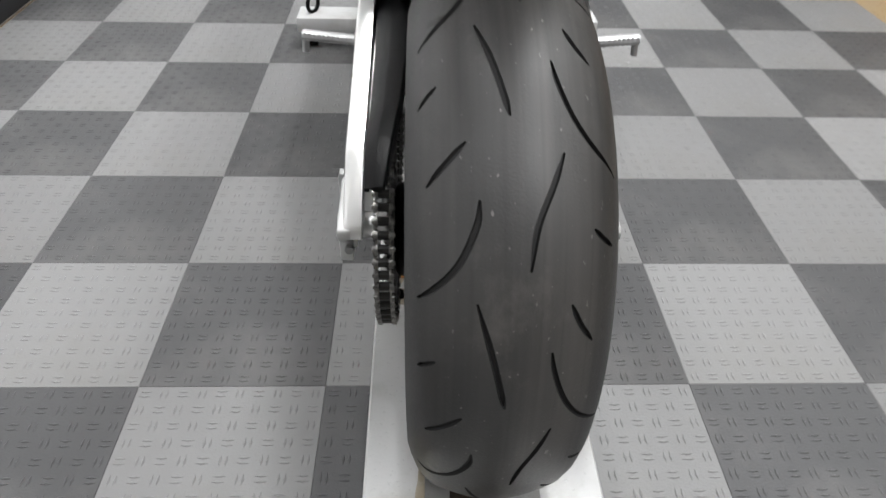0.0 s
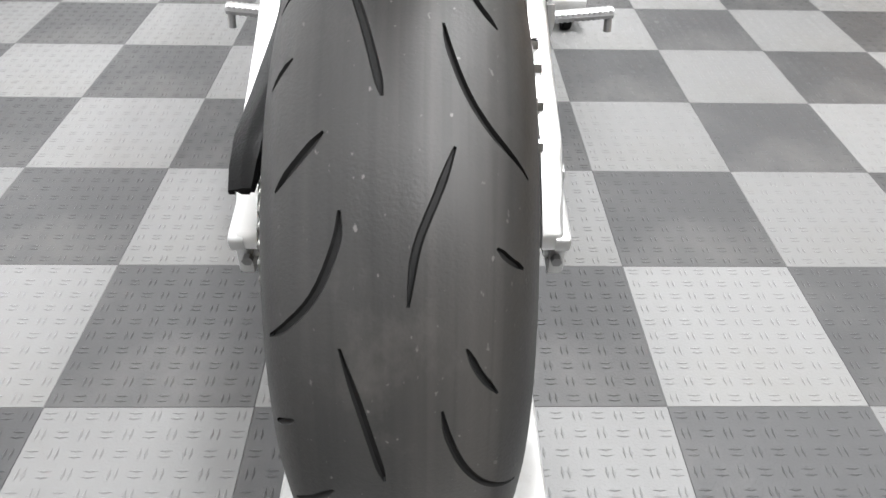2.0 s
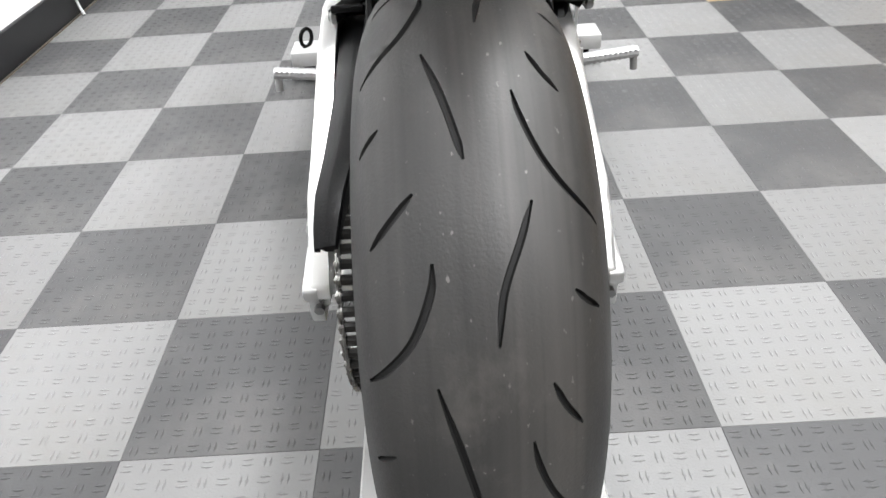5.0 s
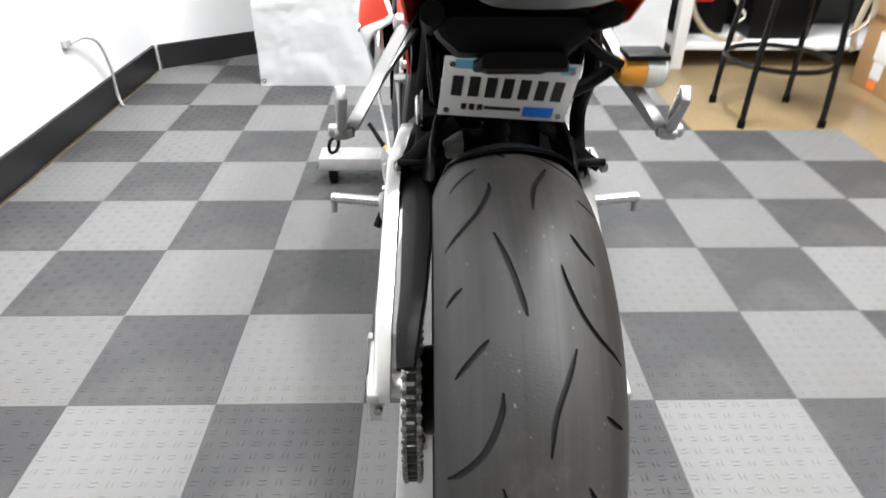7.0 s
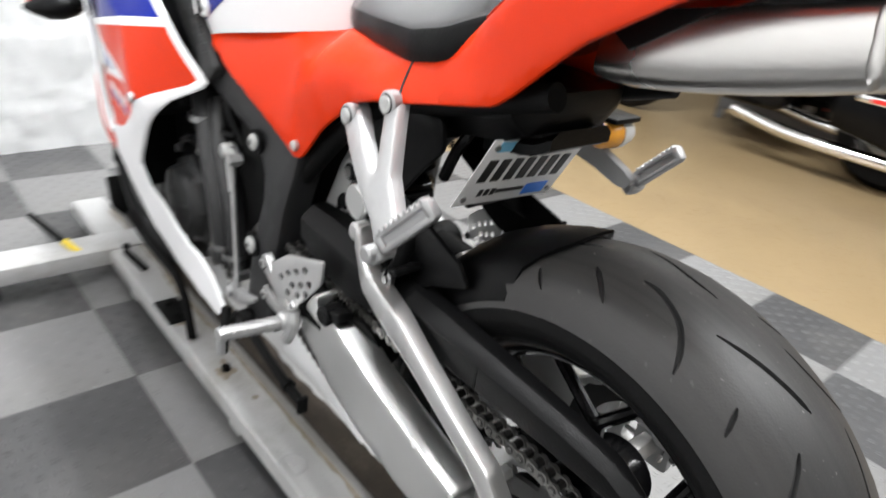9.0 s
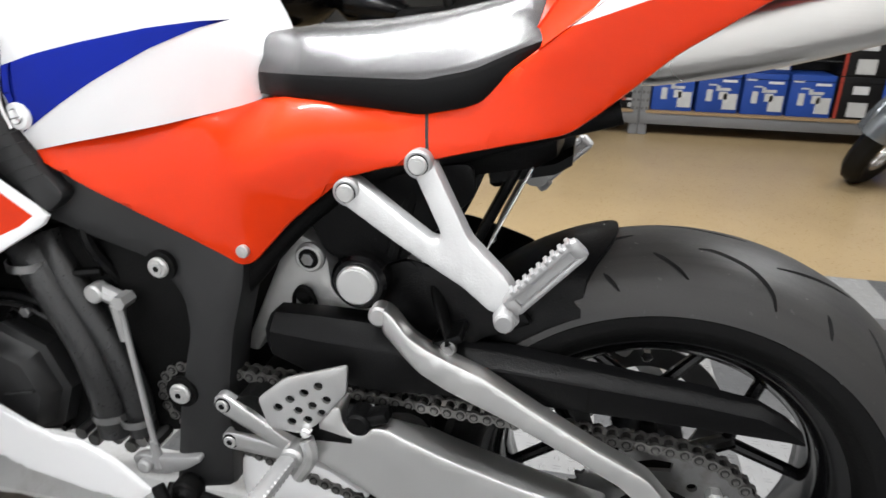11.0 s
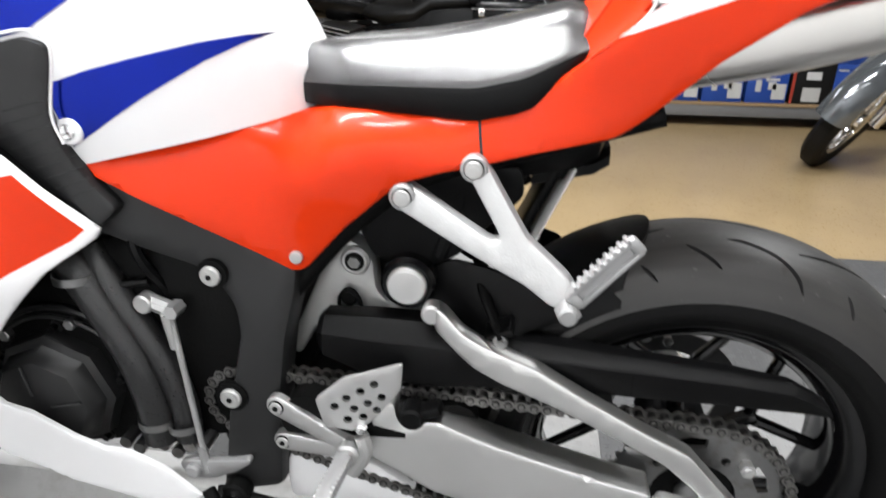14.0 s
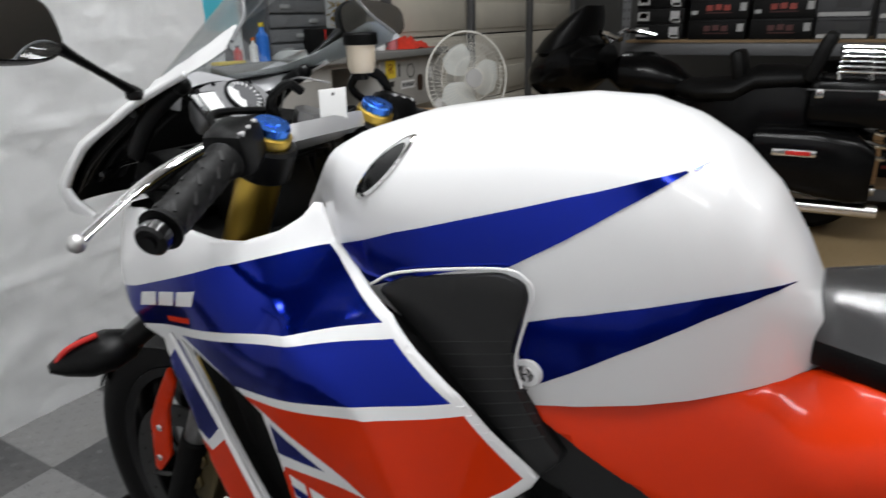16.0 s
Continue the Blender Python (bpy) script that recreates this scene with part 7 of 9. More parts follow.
for k in range(5):
    bm = BM()
    y0 = 1.74 + 0.02 * k
    tube(bm, [(XC + 0.02 * k - 0.05, 1.80, 0.94 - 0.012 * k), (XC + 0.05 + 0.015 * k, y0 + 0.02, 0.955 - 0.01 * k), (XC + 0.10, y0 + 0.05, 0.935 - 0.02 * k), (XC + 0.14, y0 + 0.10, 0.90 - 0.02 * k)], 0.0055, 8, 5)
    part("control_cable", bm, black_plastic, bike)

# ---- lift rail ----
rail = thing("lift_rail", (XC, 1.0, 0), "grimy white steel lift rail under the motorcycle", "lift")
SECTION = [(-0.160, 0.052), (-0.160, 0.088), (-0.157, 0.092), (-0.080, 0.092), (-0.030, 0.046), (0.030, 0.046), (0.070, 0.092), (0.150, 0.092), (0.153, 0.088), (0.153, 0.052),
           (0.148, 0.052), (0.148, 0.086), (0.074, 0.086), (0.033, 0.040), (-0.033, 0.040), (-0.082, 0.086), (-0.155, 0.086), (-0.155, 0.052)]
bm = BM()
loft(bm, [[Vector((XC + x, y, z)) for x, z in SECTION] for y in (0.03, 0.5, 1.0, 1.5, 2.0, 2.35)])
part("channel", bm, steel_paint, rail, "white painted steel wheel channel", 20)
bm = BM()
rings = []
for i in range(120):
    y = 0.04 + 2.25 * i / 119
    a, b = 0.012 * noise.noise((y * 9, 0, 1)) + 0.006 * noise.noise((y * 31, 0, 2)), 0.010 * noise.noise((y * 7, 3, 1)) + 0.006 * noise.noise((y * 27, 3, 2))
    far = 0.022 + b
    zf = 0.0468 if far < 0.030 else 0.0468 + (far - 0.030) * 1.15
    rings.append([Vector((XC + x, y, z)) for x, z in ((-0.046, 0.0615), (-0.0295, 0.0470), (0.0, 0.0474 + 0.0008 * a / 0.012), (far, zf), (far, zf - 0.002), (-0.0295, 0.0450), (-0.046, 0.0595))])
loft(bm, rings)
part("grime_line", bm, grime, rail, "dark oily grime in the channel")
for y in (0.788, 1.396, 2.0, 0.2):
    bm = BM()
    lathe(bm, [(0.0, 0.014), (0.004, 0.0135), (0.0085, 0.010), (0.009, 0.0), (0.0, 0.0)], (-0.085, y, 0.092), "z", 14)
    part("rubber_stud", bm, black_matt, rail)
bm = BM()
lathe(bm, [(0.0, 0.003), (0.010, 0.002), (0.0135, 0.0006), (0.0, 0.0006)], (-0.082, 0.845, 0.092), "z", 12)
part("rust_spot", bm, rust, rail)
rr = random.Random(21)
for cx, cy, r in ((-0.085, 0.788, 0.021), (-0.085, 1.396, 0.024), (-0.082, 0.845, 0.020), (-0.075, 1.29, 0.007), (-0.095, 1.62, 0.03)):
    bm = BM()
    ph = rr.random() * 9
    pts = [Vector((cx + r * (0.8 + 0.9 * noise.noise((math.cos(a) * 1.3 + ph, math.sin(a) * 1.3, 2))) * math.cos(a), cy + 1.25 * r * (0.8 + 0.9 * noise.noise((math.cos(a) * 1.3 + ph, math.sin(a) * 1.3, 2))) * math.sin(a), 0)) for a in (2 * math.pi * k / 28 for k in range(28))]
    loft(bm, [[p + Vector((0, 0, 0.0916)) for p in pts], [p + Vector((0, 0, 0.0925)) for p in pts]])
    part("stain", bm, stain, rail, "brown oily stain on the rail")
bm = BM()
rows = []
for i in range(140):
    y = 0.05 + 2.2 * i / 139
    w = max(0.001, 0.010 + 0.016 * noise.noise((y * 6, 1, 4)) + 0.010 * noise.noise((y * 23, 2, 4)))
    rows.append([Vector((XC - 0.0795, y, 0.0915)), Vector((XC - 0.0795, y, 0.0924)), Vector((XC - 0.0795 - w, y, 0.0924)), Vector((XC - 0.0795 - w, y, 0.0915))])
loft(bm, rows)
part("edge_stain", bm, stain, rail, "brown dirt along the inner edge of the rail")
for y in (0.09, 0.6, 1.2):
    bm = BM()
    lathe(bm, [(0.0, 0.006), (0.005, 0.0055), (0.0085, 0.002), (0.009, 0.0), (0.0, 0.0)], (XC + 0.115, y, 0.092), "z", 16)
    part("rail_bolt", bm, chrome, rail)
for y in (0.15, 0.787, 1.32, 1.9):
    for x in (-0.15, 0.145):
        bm = BM()
        box(bm, (XC + x * 0.89, y, 0.041), (0.02, 0.045, 0.084), None, 0.004)
        part("foot", bm, steel_paint, rail)
bm = BM()
box(bm, (-0.118, 0.335, 0.0928), (0.055, 0.090, 0.0012))
st = part("sticker", bm, label_white, rail, "white and yellow warning sticker")
bm = BM()
box(bm, (-0.118, 0.392, 0.0932), (0.055, 0.016, 0.0012), Matrix.Rotation(radians(8), 3, "Z"))
part("sticker_band", bm, yellow, st)
bm = BM()
box(bm, (-0.118, 0.288, 0.0932), (0.045, 0.010, 0.0012))
part("sticker_bar", bm, ink, st)
bm = BM()
for i in range(3):
    box(bm, (-0.10, 1.11 - 0.014 * i, 0.0928), (0.010, 0.011, 0.0008), Matrix.Rotation(radians(15), 3, "Z"))
lathe(bm, [(0.024, 0.0), (0.026, 0.0), (0.026, 0.0008), (0.024, 0.0008)], (-0.10, 1.096, 0.0924), "z", 24, closed=True)
part("stamp", bm, grey_print, rail)
# cross member with castors
bm = BM()
box(bm, (XC, 2.05, 0.075), (0.94, 0.10, 0.045), None, 0.004)
cross = part("cross_member", bm, steel_paint, rail, "white steel cross member")
for x in (-0.39, 0.46):
    bm = BM()
    cyl(bm, (x - 0.014, 2.03, 0.028), (x + 0.014, 2.03, 0.028), 0.028, n=20, bev=0.004)
    castor = part("castor_wheel", bm, black_matt, cross)
    bm = BM()
    box(bm, (x, 2.035, 0.053), (0.036, 0.04, 0.012), None, 0.003)
    part("castor_fork", bm, steel, castor)
bm = BM()
lathe(bm, [(0.026 + 0.006 * math.cos(a), 0.006 * math.sin(a)) for a in (2 * math.pi * i / 8 for i in range(8))], (-0.385, 2.05, 0.125), "y", 24, closed=True)
bmesh.ops.rotate(bm, verts=bm.verts, cent=(-0.385, 2.05, 0.125), matrix=Matrix.Rotation(radians(60), 3, "Z"))
part("ring_handle", bm, black_matt, cross)
bm = BM()
tube(bm, [(-0.20, 2.04, 0.097), (-0.27, 2.13, 0.17)], 0.008, 10, 1)
lev = part("lever", bm, black_matt, cross)
bm = BM()
tube(bm, [(-0.188, 2.025, 0.088), (-0.215, 2.06, 0.115)], 0.0095, 10, 1)
part("lever_tip", bm, yellow, lev)
bm = BM()
box(bm, (-0.095, 1.65, 0.096), (0.055, 0.10, 0.008), None, 0.003)
for y in (1.625, 1.675):
    cyl(bm, (-0.095, y, 0.099), (-0.095, y, 0.106), 0.008, n=6)
tube(bm, [(-0.10, 1.53, 0.094), (-0.098, 1.555, 0.150), (-0.094, 1.59, 0.185), (-0.090, 1.65, 0.198), (-0.088, 1.75, 0.200), (-0.086, 1.85, 0.203), (-0.080, 1.95, 0.212)], 0.010, 10, 6)
part("wheel_stop", bm, black_matt, rail, "black bent wheel stop bolted to the rail")
bm = BM()
tube(bm, [(-0.085, 1.86, 0.098), (-0.10, 1.95, 0.108)], 0.008, 10, 1)
part("wheel_stop_pin", bm, black_matt, rail)
# front wheel chock plates
bm = BM()
box(bm, (XC, 2.30, 0.11), (0.14, 0.02, 0.12), Matrix.Rotation(radians(-20), 3, "X"), 0.005)
part("front_stop", bm, black_matt, rail)

# ---- hanging backdrop ----
bm = BM()
nx, nz = 110, 190
rr = random.Random(7)
folds = [0.42, 0.83, 1.25, 1.68, 2.1, 2.5, 2.9]
grid = []
for j in range(nz + 1):
    row = []
    for i in range(nx + 1):
        x, z = -0.86 + 1.90 * i / nx, 0.0 + 3.19 * j / nz
        y = 3.075 + 0.012 * noise.noise((x * 2.2, z * 1.4, 0)) + 0.011 * noise.noise((x * 7, z * 9, 3)) + 0.0055 * noise.noise((x * 22, z * 30, 5)) + 0.002 * noise.noise((x * 50, z * 60, 8))
        y -= sum(0.007 * math.exp(-((z - f - 0.06 * x) / 0.010) ** 2) for f in folds) + 0.004 * math.exp(-((x - 0.1) / 0.01) ** 2)
        row.append(bm.verts.new((x, y, z)))
    grid.append(row)
for j in range(nz):
    for i in range(nx):
        bm.faces.new((grid[j][i], grid[j][i + 1], grid[j + 1][i + 1], grid[j + 1][i]))
bmesh.ops.solidify(bm, geom=bm.faces[:], thickness=0.002)
drop = thing("backdrop_sheet", (0.1, 3.08, 0), "creased white photo backdrop sheet hanging to the floor", "backdrop")
part("sheet", bm, tarp_mat, drop, angle=60)
for x, z in ((-0.84, 0.03), (-0.84, 0.7), (-0.84, 1.4), (1.02, 0.7)):
    bm = BM()
    lathe(bm, [(0.005, 0.0), (0.011, 0.0), (0.011, 0.003), (0.005, 0.003)], (x, 3.055, z), "y", 16, closed=True)
    part("grommet", bm, steel, drop)

# ---- shelves and boxes along the east side ----
SX = 3.87


def shelf_bay(y0, y1):
    s = thing("steel_shelf", (SX + 0.28, (y0 + y1) / 2, -0.012), "grey slotted steel shelf rack packed with boxes", "shelf", "shelf racks")
    hole_me = None
    for x in (SX, SX + 0.56):
        for y in (y0 + 0.03, y1 - 0.03):
            bm = BM()
            box(bm, (x, y, 1.15), (0.006, 0.055, 2.32))
            box(bm, (x + 0.025, y + (0.025 if y < (y0 + y1) / 2 else -0.025) * -1, 1.15), (0.05, 0.006, 2.32))
            post = part("post", bm, shelf_grey, s)
            if x == SX:
                bm = BM()
                for k in range(44):
                    for dy in (-0.014, 0.014):
                        box(bm, (x - 0.0032, y + dy, 0.06 + 0.052 * k), (0.001, 0.009, 0.018))
                tagged(part("slot", bm, ink, post), kind="stuff")
    for z in (0.10, 0.915, 1.72):
        bm = BM()
        for x in (SX, SX + 0.56):
            box(bm, (x - 0.004, (y0 + y1) / 2, z), (0.012, y1 - y0 - 0.02, 0.075), None, 0.003)
        part("beam", bm, shelf_grey, s)
        bm = BM()
        box(bm, (SX + 0.28, (y0 + y1) / 2, z + 0.045), (0.60, y1 - y0 - 0.08, 0.016))
        part("deck", bm, wood_edge, s)
    return s


for y0, y1 in ((0.42, 2.42), (-1.58, 0.42), (-3.58, -1.58)):
    shelf_bay(y0, y1)


def carton(x, y, z, sx, sy, sz, material, label, group, marks=(), back=None, open_top=False):
    """A box with its front towards -x; marks are (dy, dz, width, height, material) on that face."""
    t = thing("carton", (x + sx / 2, y, z), label, "box", group)
    bm = BM()
    box(bm, (x + sx / 2, y, z + sz / 2), (sx, sy, sz), None, min(0.004, sz * 0.06))
    body = part("body", bm, material, t)
    bm = BM()
    box(bm, (x + sx / 2, y, z + sz * 0.86), (sx + 0.004, sy + 0.004, 0.003))
    part("lid_edge", bm, black_matt, t)
    for dy, dz, w, h, m in marks:
        bm = BM()
        box(bm, (x - 0.0012, y + dy, z + sz / 2 + dz), (0.0015, w, h))
        part("printed_label", bm, m, t)
    return t


rs = random.Random(11)
UPZ, LOWZ = 0.968, 0.153
# upper deck of the first bay
def stack(yc, w, h, n, z, material, label, group, marks, depth=0.34, jitter=0.012):
    for k in range(n):
        carton(SX + 0.02 + 0.015 * rs.random(), yc + jitter * (rs.random() - 0.5), z + k * (h + 0.001), depth, w, h, material, label, group, marks(k))


stack(2.185, 0.29, 0.094, 9, UPZ, box_black, "black carton with small white labels", "black cartons on the upper shelf",
      lambda k: [(0.105, 0.0, 0.075, 0.055, carton_label), (0.105, 0.004, 0.05, 0.03, grey_print), (-0.09, 0.0, 0.055, 0.06, grey_print), (-0.10, -0.028, 0.05, 0.022, carton_label)])
for yc in (1.84, 1.48):
    stack(yc, 0.335, 0.118, 7, UPZ, box_black, "black carton with red print", "red-printed cartons",
          lambda k: [(0.055 - 0.05 * q, 0.006 + 0.004 * (q % 2), 0.036, 0.032, red_print if k % 3 else red_dark) for q in range(3)] + [(0.0, -0.022, 0.15, 0.005, red_dark), (-0.135, 0.01, 0.035, 0.045, carton_label)] + ([(0.14, -0.02, 0.035, 0.022, carton_label)] if k % 2 else []))
stack(1.17, 0.27, 0.118, 4, UPZ, box_grey, "grey shoe-style carton with a white label strip", "grey cartons", lambda k: [(0.0, -0.042, 0.25, 0.022, carton_label), (-0.02, 0.012, 0.12, 0.04, ink)])
stack(1.17, 0.27, 0.155, 3, UPZ + 0.478, box_black, "black carton with yellow print", "yellow-printed cartons", lambda k: [(0.05, -0.04, 0.15, 0.04, yellow), (0.0, 0.03, 0.12, 0.03, grey_print)])
stack(0.87, 0.27, 0.105, 8, UPZ, box_grey, "grey shoe-style carton with a white label strip", "grey cartons", lambda k: [(0.0, -0.036, 0.25, 0.024, carton_label), (0.0, 0.012, 0.13, 0.05, ink)])
stack(0.60, 0.24, 0.125, 7, UPZ, box_grey, "dark grey carton with a white label strip", "grey cartons", lambda k: [(0.0, -0.045, 0.22, 0.022, carton_label), (0.03, 0.012, 0.10, 0.03, grey_print)])
# upper deck of the second bay
for r in range(4):
    for c in range(4):
        carton(SX + 0.02, 0.23 - 0.32 * c, UPZ + 0.206 * r, 0.4, 0.31, 0.204, box_white, "white carton with bold dark print", "white cartons",
               [(0.118, 0.015, 0.034, 0.13, ink), (0.055, 0.015, 0.034, 0.13, ink), (-0.008, 0.015, 0.034, 0.13, ink), (-0.07, 0.015, 0.034, 0.13, ink), (-0.125, 0.015, 0.024, 0.13, ink), (0.09, -0.08, 0.07, 0.014, ink)])
# lower deck of the first bay
stack(0.58, 0.26, 0.098, 6, LOWZ, box_black, "black carton with white labels and a red mark", "black cartons on the lower shelf",
      lambda k: [(0.075, -0.018, 0.08, 0.034, carton_label), (-0.05, 0.014, 0.022, 0.020, red_print), (-0.088, 0.014, 0.045, 0.014, carton_label), (-0.095, -0.024, 0.03, 0.028, carton_label), (0.02, 0.025, 0.008, 0.03, red_print)])
for yc, n in ((2.1, 5), (1.78, 4)):
    stack(yc, 0.29, 0.11, n, LOWZ, box_black, "black carton with white labels and a red mark", "black cartons on the lower shelf", lambda k: [(0.07, -0.01, 0.06, 0.035, carton_label), (-0.06, 0.01, 0.09, 0.02, red_print), (-0.09, -0.02, 0.04, 0.03, carton_label)])
carton(SX + 0.01, 0.98, LOWZ, 0.22, 0.22, 0.30, cardboard, "brown cardboard box on the lower shelf", "brown boxes")
carton(SX + 0.02, 1.45, LOWZ + 0.0, 0.2, 0.3, 0.4, box_black, "black carton on the lower shelf", "brown boxes", [(0.0, 0.05, 0.2, 0.08, yellow)])
for yc, n in ((1.45, 5), (1.17, 6), (0.86, 6)):
    for k in range(n):
        carton(SX + 0.24, yc, LOWZ + 0.112 * k, 0.3, 0.27, 0.111, box_black, "black carton with a small white label", "black cartons on the lower shelf", [(0.07, -0.01, 0.05, 0.03, carton_label), (-0.06, 0.01, 0.08, 0.018, red_print)])
# lower deck of the second and third bay
def blue_marks(k):
    return [(-0.075, -0.055, 0.085, 0.10, carton_label), (-0.03, -0.018, 0.05, 0.05, carton_label), (-0.035, 0.022, 0.07, 0.018, carton_label), (0.055, -0.02, 0.035, 0.075, carton_label), (0.005, 0.028, 0.022, 0.034, carton_label),
            (0.04, 0.048, 0.05, 0.010, carton_label), (-0.06, 0.075, 0.09, 0.016, grey_print), (0.085, 0.09, 0.06, 0.012, grey_print)]


for c, (yc, m) in enumerate([(0.22, box_blue), (-0.06, box_blue), (-0.335, box_blue), (-0.61, box_blue), (-0.885, box_black), (-1.14, box_blue), (-1.42, box_blue), (-1.8, box_blue), (-2.1, box_white), (-2.4, box_black)]):
    for k in range(1 if c in (0, 1, 3) else 2):
        carton(SX + 0.02, yc, LOWZ + 0.262 * k, 0.36, 0.255, 0.26, m, "blue carton with white labels" if m is box_blue else ("black carton with a white label" if m is box_black else "white carton with dark print"), "cartons on the lower shelf",
               blue_marks(k) if m is box_blue else [(0.118, 0.0, 0.018, 0.255, red_print), (0.0, -0.07, 0.11, 0.09, carton_label), (0.0, 0.05, 0.09, 0.05, grey_print)])
for c in range(5):
    for k in range(2):
        carton(SX + 0.27, 0.20 - 0.29 * c, LOWZ + 0.263 + 0.16 * k, 0.26, 0.28, 0.158, box_black, "black carton deep on the shelf", "black cartons on the lower shelf", [(0.05, 0.0, 0.06, 0.012, grey_print)] if (c + k) % 2 else [])
# rods and dark parts hanging in the middle
hang = thing("spare_parts", (4.1, -0.4, 0.68), "dark spare parts lying on cartons in the shelf", "spare parts")
bm = BM()
rp = random.Random(5)
for k in range(26):
    y, z = 0.3 - 0.08 * k, 0.70 + 0.16 * rp.random()
    tube(bm, [(SX + 0.06, y, z), (SX + 0.08 + 0.1 * rp.random(), y - 0.06, z + 0.06 * rp.random()), (SX + 0.2, y - 0.16 * rp.random(), z - 0.02)], 0.008 + 0.012 * rp.random(), 6, 3)
for k in range(7):
    z = 0.50 + 0.05 * k
    tube(bm, [(SX + 0.05 + 0.02 * (k % 3), 0.34, z), (SX + 0.06, -0.3, z + 0.012 * (k % 2)), (SX + 0.05, -0.95, z - 0.008)], 0.007, 6, 3)
tagged(part("rod", bm, black_plastic, hang), kind="stuff")

# ---- black touring motorcycle ----
def touring():
    t = thing("touring_motorcycle", (3.42, 1.9, -0.012), "black touring motorcycle with hard cases and chrome rack", "motorcycle")
    X = 3.42
    for y, nm, r in ((2.84, "front_wheel", 0.31), (1.22, "rear_wheel", 0.30)):
        bm = BM()
        lathe(bm, [(r - 0.11, -0.05), (r - 0.03, -0.062), (r, -0.035), (r, 0.035), (r - 0.03, 0.062), (r - 0.11, 0.05)], (X, y, r - 0.012), "x", 48)
        w = part(nm, bm, side_rubber, t)
        bm = BM()
        lathe(bm, [(r - 0.105, -0.055), (r - 0.12, -0.05), (r - 0.14, 0.0), (r - 0.12, 0.05), (r - 0.105, 0.055)], (X, y, r - 0.012), "x", 48)
        lathe(bm, [(0.0, -0.07), (0.04, -0.07), (0.05, 0.0), (0.04, 0.07), (0.0, 0.07)], (X, y, r - 0.012), "x", 24)
        part("rim", bm, steel, w)
        for k in range(5):
            bm = BM()
            a = 2 * math.pi * k / 5
            tube(bm, [(X, y, r - 0.012), (X, y + (r - 0.12) * math.cos(a), r - 0.012 + (r - 0.12) * math.sin(a))], 0.018, 8, 1)
            part("spoke", bm, steel, w)
        bm = BM()
        lathe(bm, [(0.07, -0.075), (0.14, -0.075), (0.14, -0.07), (0.07, -0.07)], (X, y, r - 0.012), "x", 36, closed=True)
        part("brake_disc", bm, steel, w)
    bm = BM()
    rings = []
    for i in range(13):
        a = radians(10 + 150 * i / 12)
        rings.append([Vector((X + 0.085 * u, 2.84 - 0.35 * math.cos(a) * (1 - 0.1 * abs(u)), 0.30 + 0.35 * math.sin(a) * (1 - 0.1 * abs(u)))) for u in np.linspace(-1, 1, 7)] + [Vector((X + 0.08 * u, 2.84 - 0.34 * math.cos(a) * (1 - 0.1 * abs(u)), 0.30 + 0.34 * math.sin(a) * (1 - 0.1 * abs(u)))) for u in np.linspace(1, -1, 7)])
    loft(bm, rings)
    part("front_mudguard", bm, touring_black, t)
    bm = BM()
    for s in (-1, 1):
        tube(bm, [(X + s * 0.10, 2.84, 0.30), (X + s * 0.10, 2.50, 0.95)], 0.027, 12, 1)
    part("fork", bm, alu_cast, t)
    bm = BM()
    box(bm, (X, 2.0, 0.42), (0.34, 0.42, 0.36), None, 0.05)
    for s in (-1, 1):
        lathe(bm, [(0.0, s * 0.21), (0.09, s * 0.20), (0.11, s * 0.16)], (X, 1.85, 0.36), "x", 28)
    eng = part("engine", bm, touring_black, t)
    bm = BM()
    for k in range(8):
        box(bm, (X, 2.1, 0.46 + 0.025 * k), (0.38, 0.20, 0.008), Matrix.Rotation(radians(12), 3, "X"))
    part("cooling_fins", bm, steel, eng)
    # bat-wing fairing
    bm = BM()
    rings = []
    for y, zc, w, h in ((2.36, 0.86, 0.22, 0.10), (2.47, 0.86, 0.36, 0.19), (2.60, 0.84, 0.36, 0.20), (2.74, 0.80, 0.28, 0.15), (2.82, 0.77, 0.15, 0.08)):
        rings.append(ring((X, y, zc), (0, 1, 0), 1, 24, (0, 0, 1), w, h))
    loft(bm, rings)
    part("fairing", bm, touring_black, t)
    bm = BM()
    rings = []
    for z, yc, hy, hx in ((0.92, 2.62, 0.17, 0.32), (1.0, 2.58, 0.15, 0.30), (1.08, 2.53, 0.11, 0.26), (1.14, 2.49, 0.07, 0.22), (1.18, 2.46, 0.03, 0.16)):
        rings.append([Vector((X + hx * math.cos(2 * math.pi * k / 24), yc + hy * math.sin(2 * math.pi * k / 24), z)) for k in range(24)])
    loft(bm, rings)
    part("windshield", bm, black_plastic, t)
    bm = BM()
    for s in (-1, 1):
        tube(bm, [(X + s * 0.05, 2.36, 0.98), (X + s * 0.25, 2.33, 1.03), (X + s * 0.38, 2.18, 1.0)], 0.016, 10, 5)
    part("handlebar", bm, chrome, t)
    bm = BM()
    rings = []
    for y, zc, w, h in ((2.34, 0.80, 0.07, 0.05), (2.25, 0.80, 0.15, 0.12), (2.10, 0.79, 0.16, 0.13), (1.95, 0.76, 0.13, 0.09), (1.88, 0.74, 0.07, 0.05)):
        rings.append(ring((X, y, zc), (0, 1, 0), 1, 24, (0, 0, 1), w, h))
    loft(bm, rings)
    part("fuel_tank", bm, touring_black, t)
    bm = BM()
    rings = []
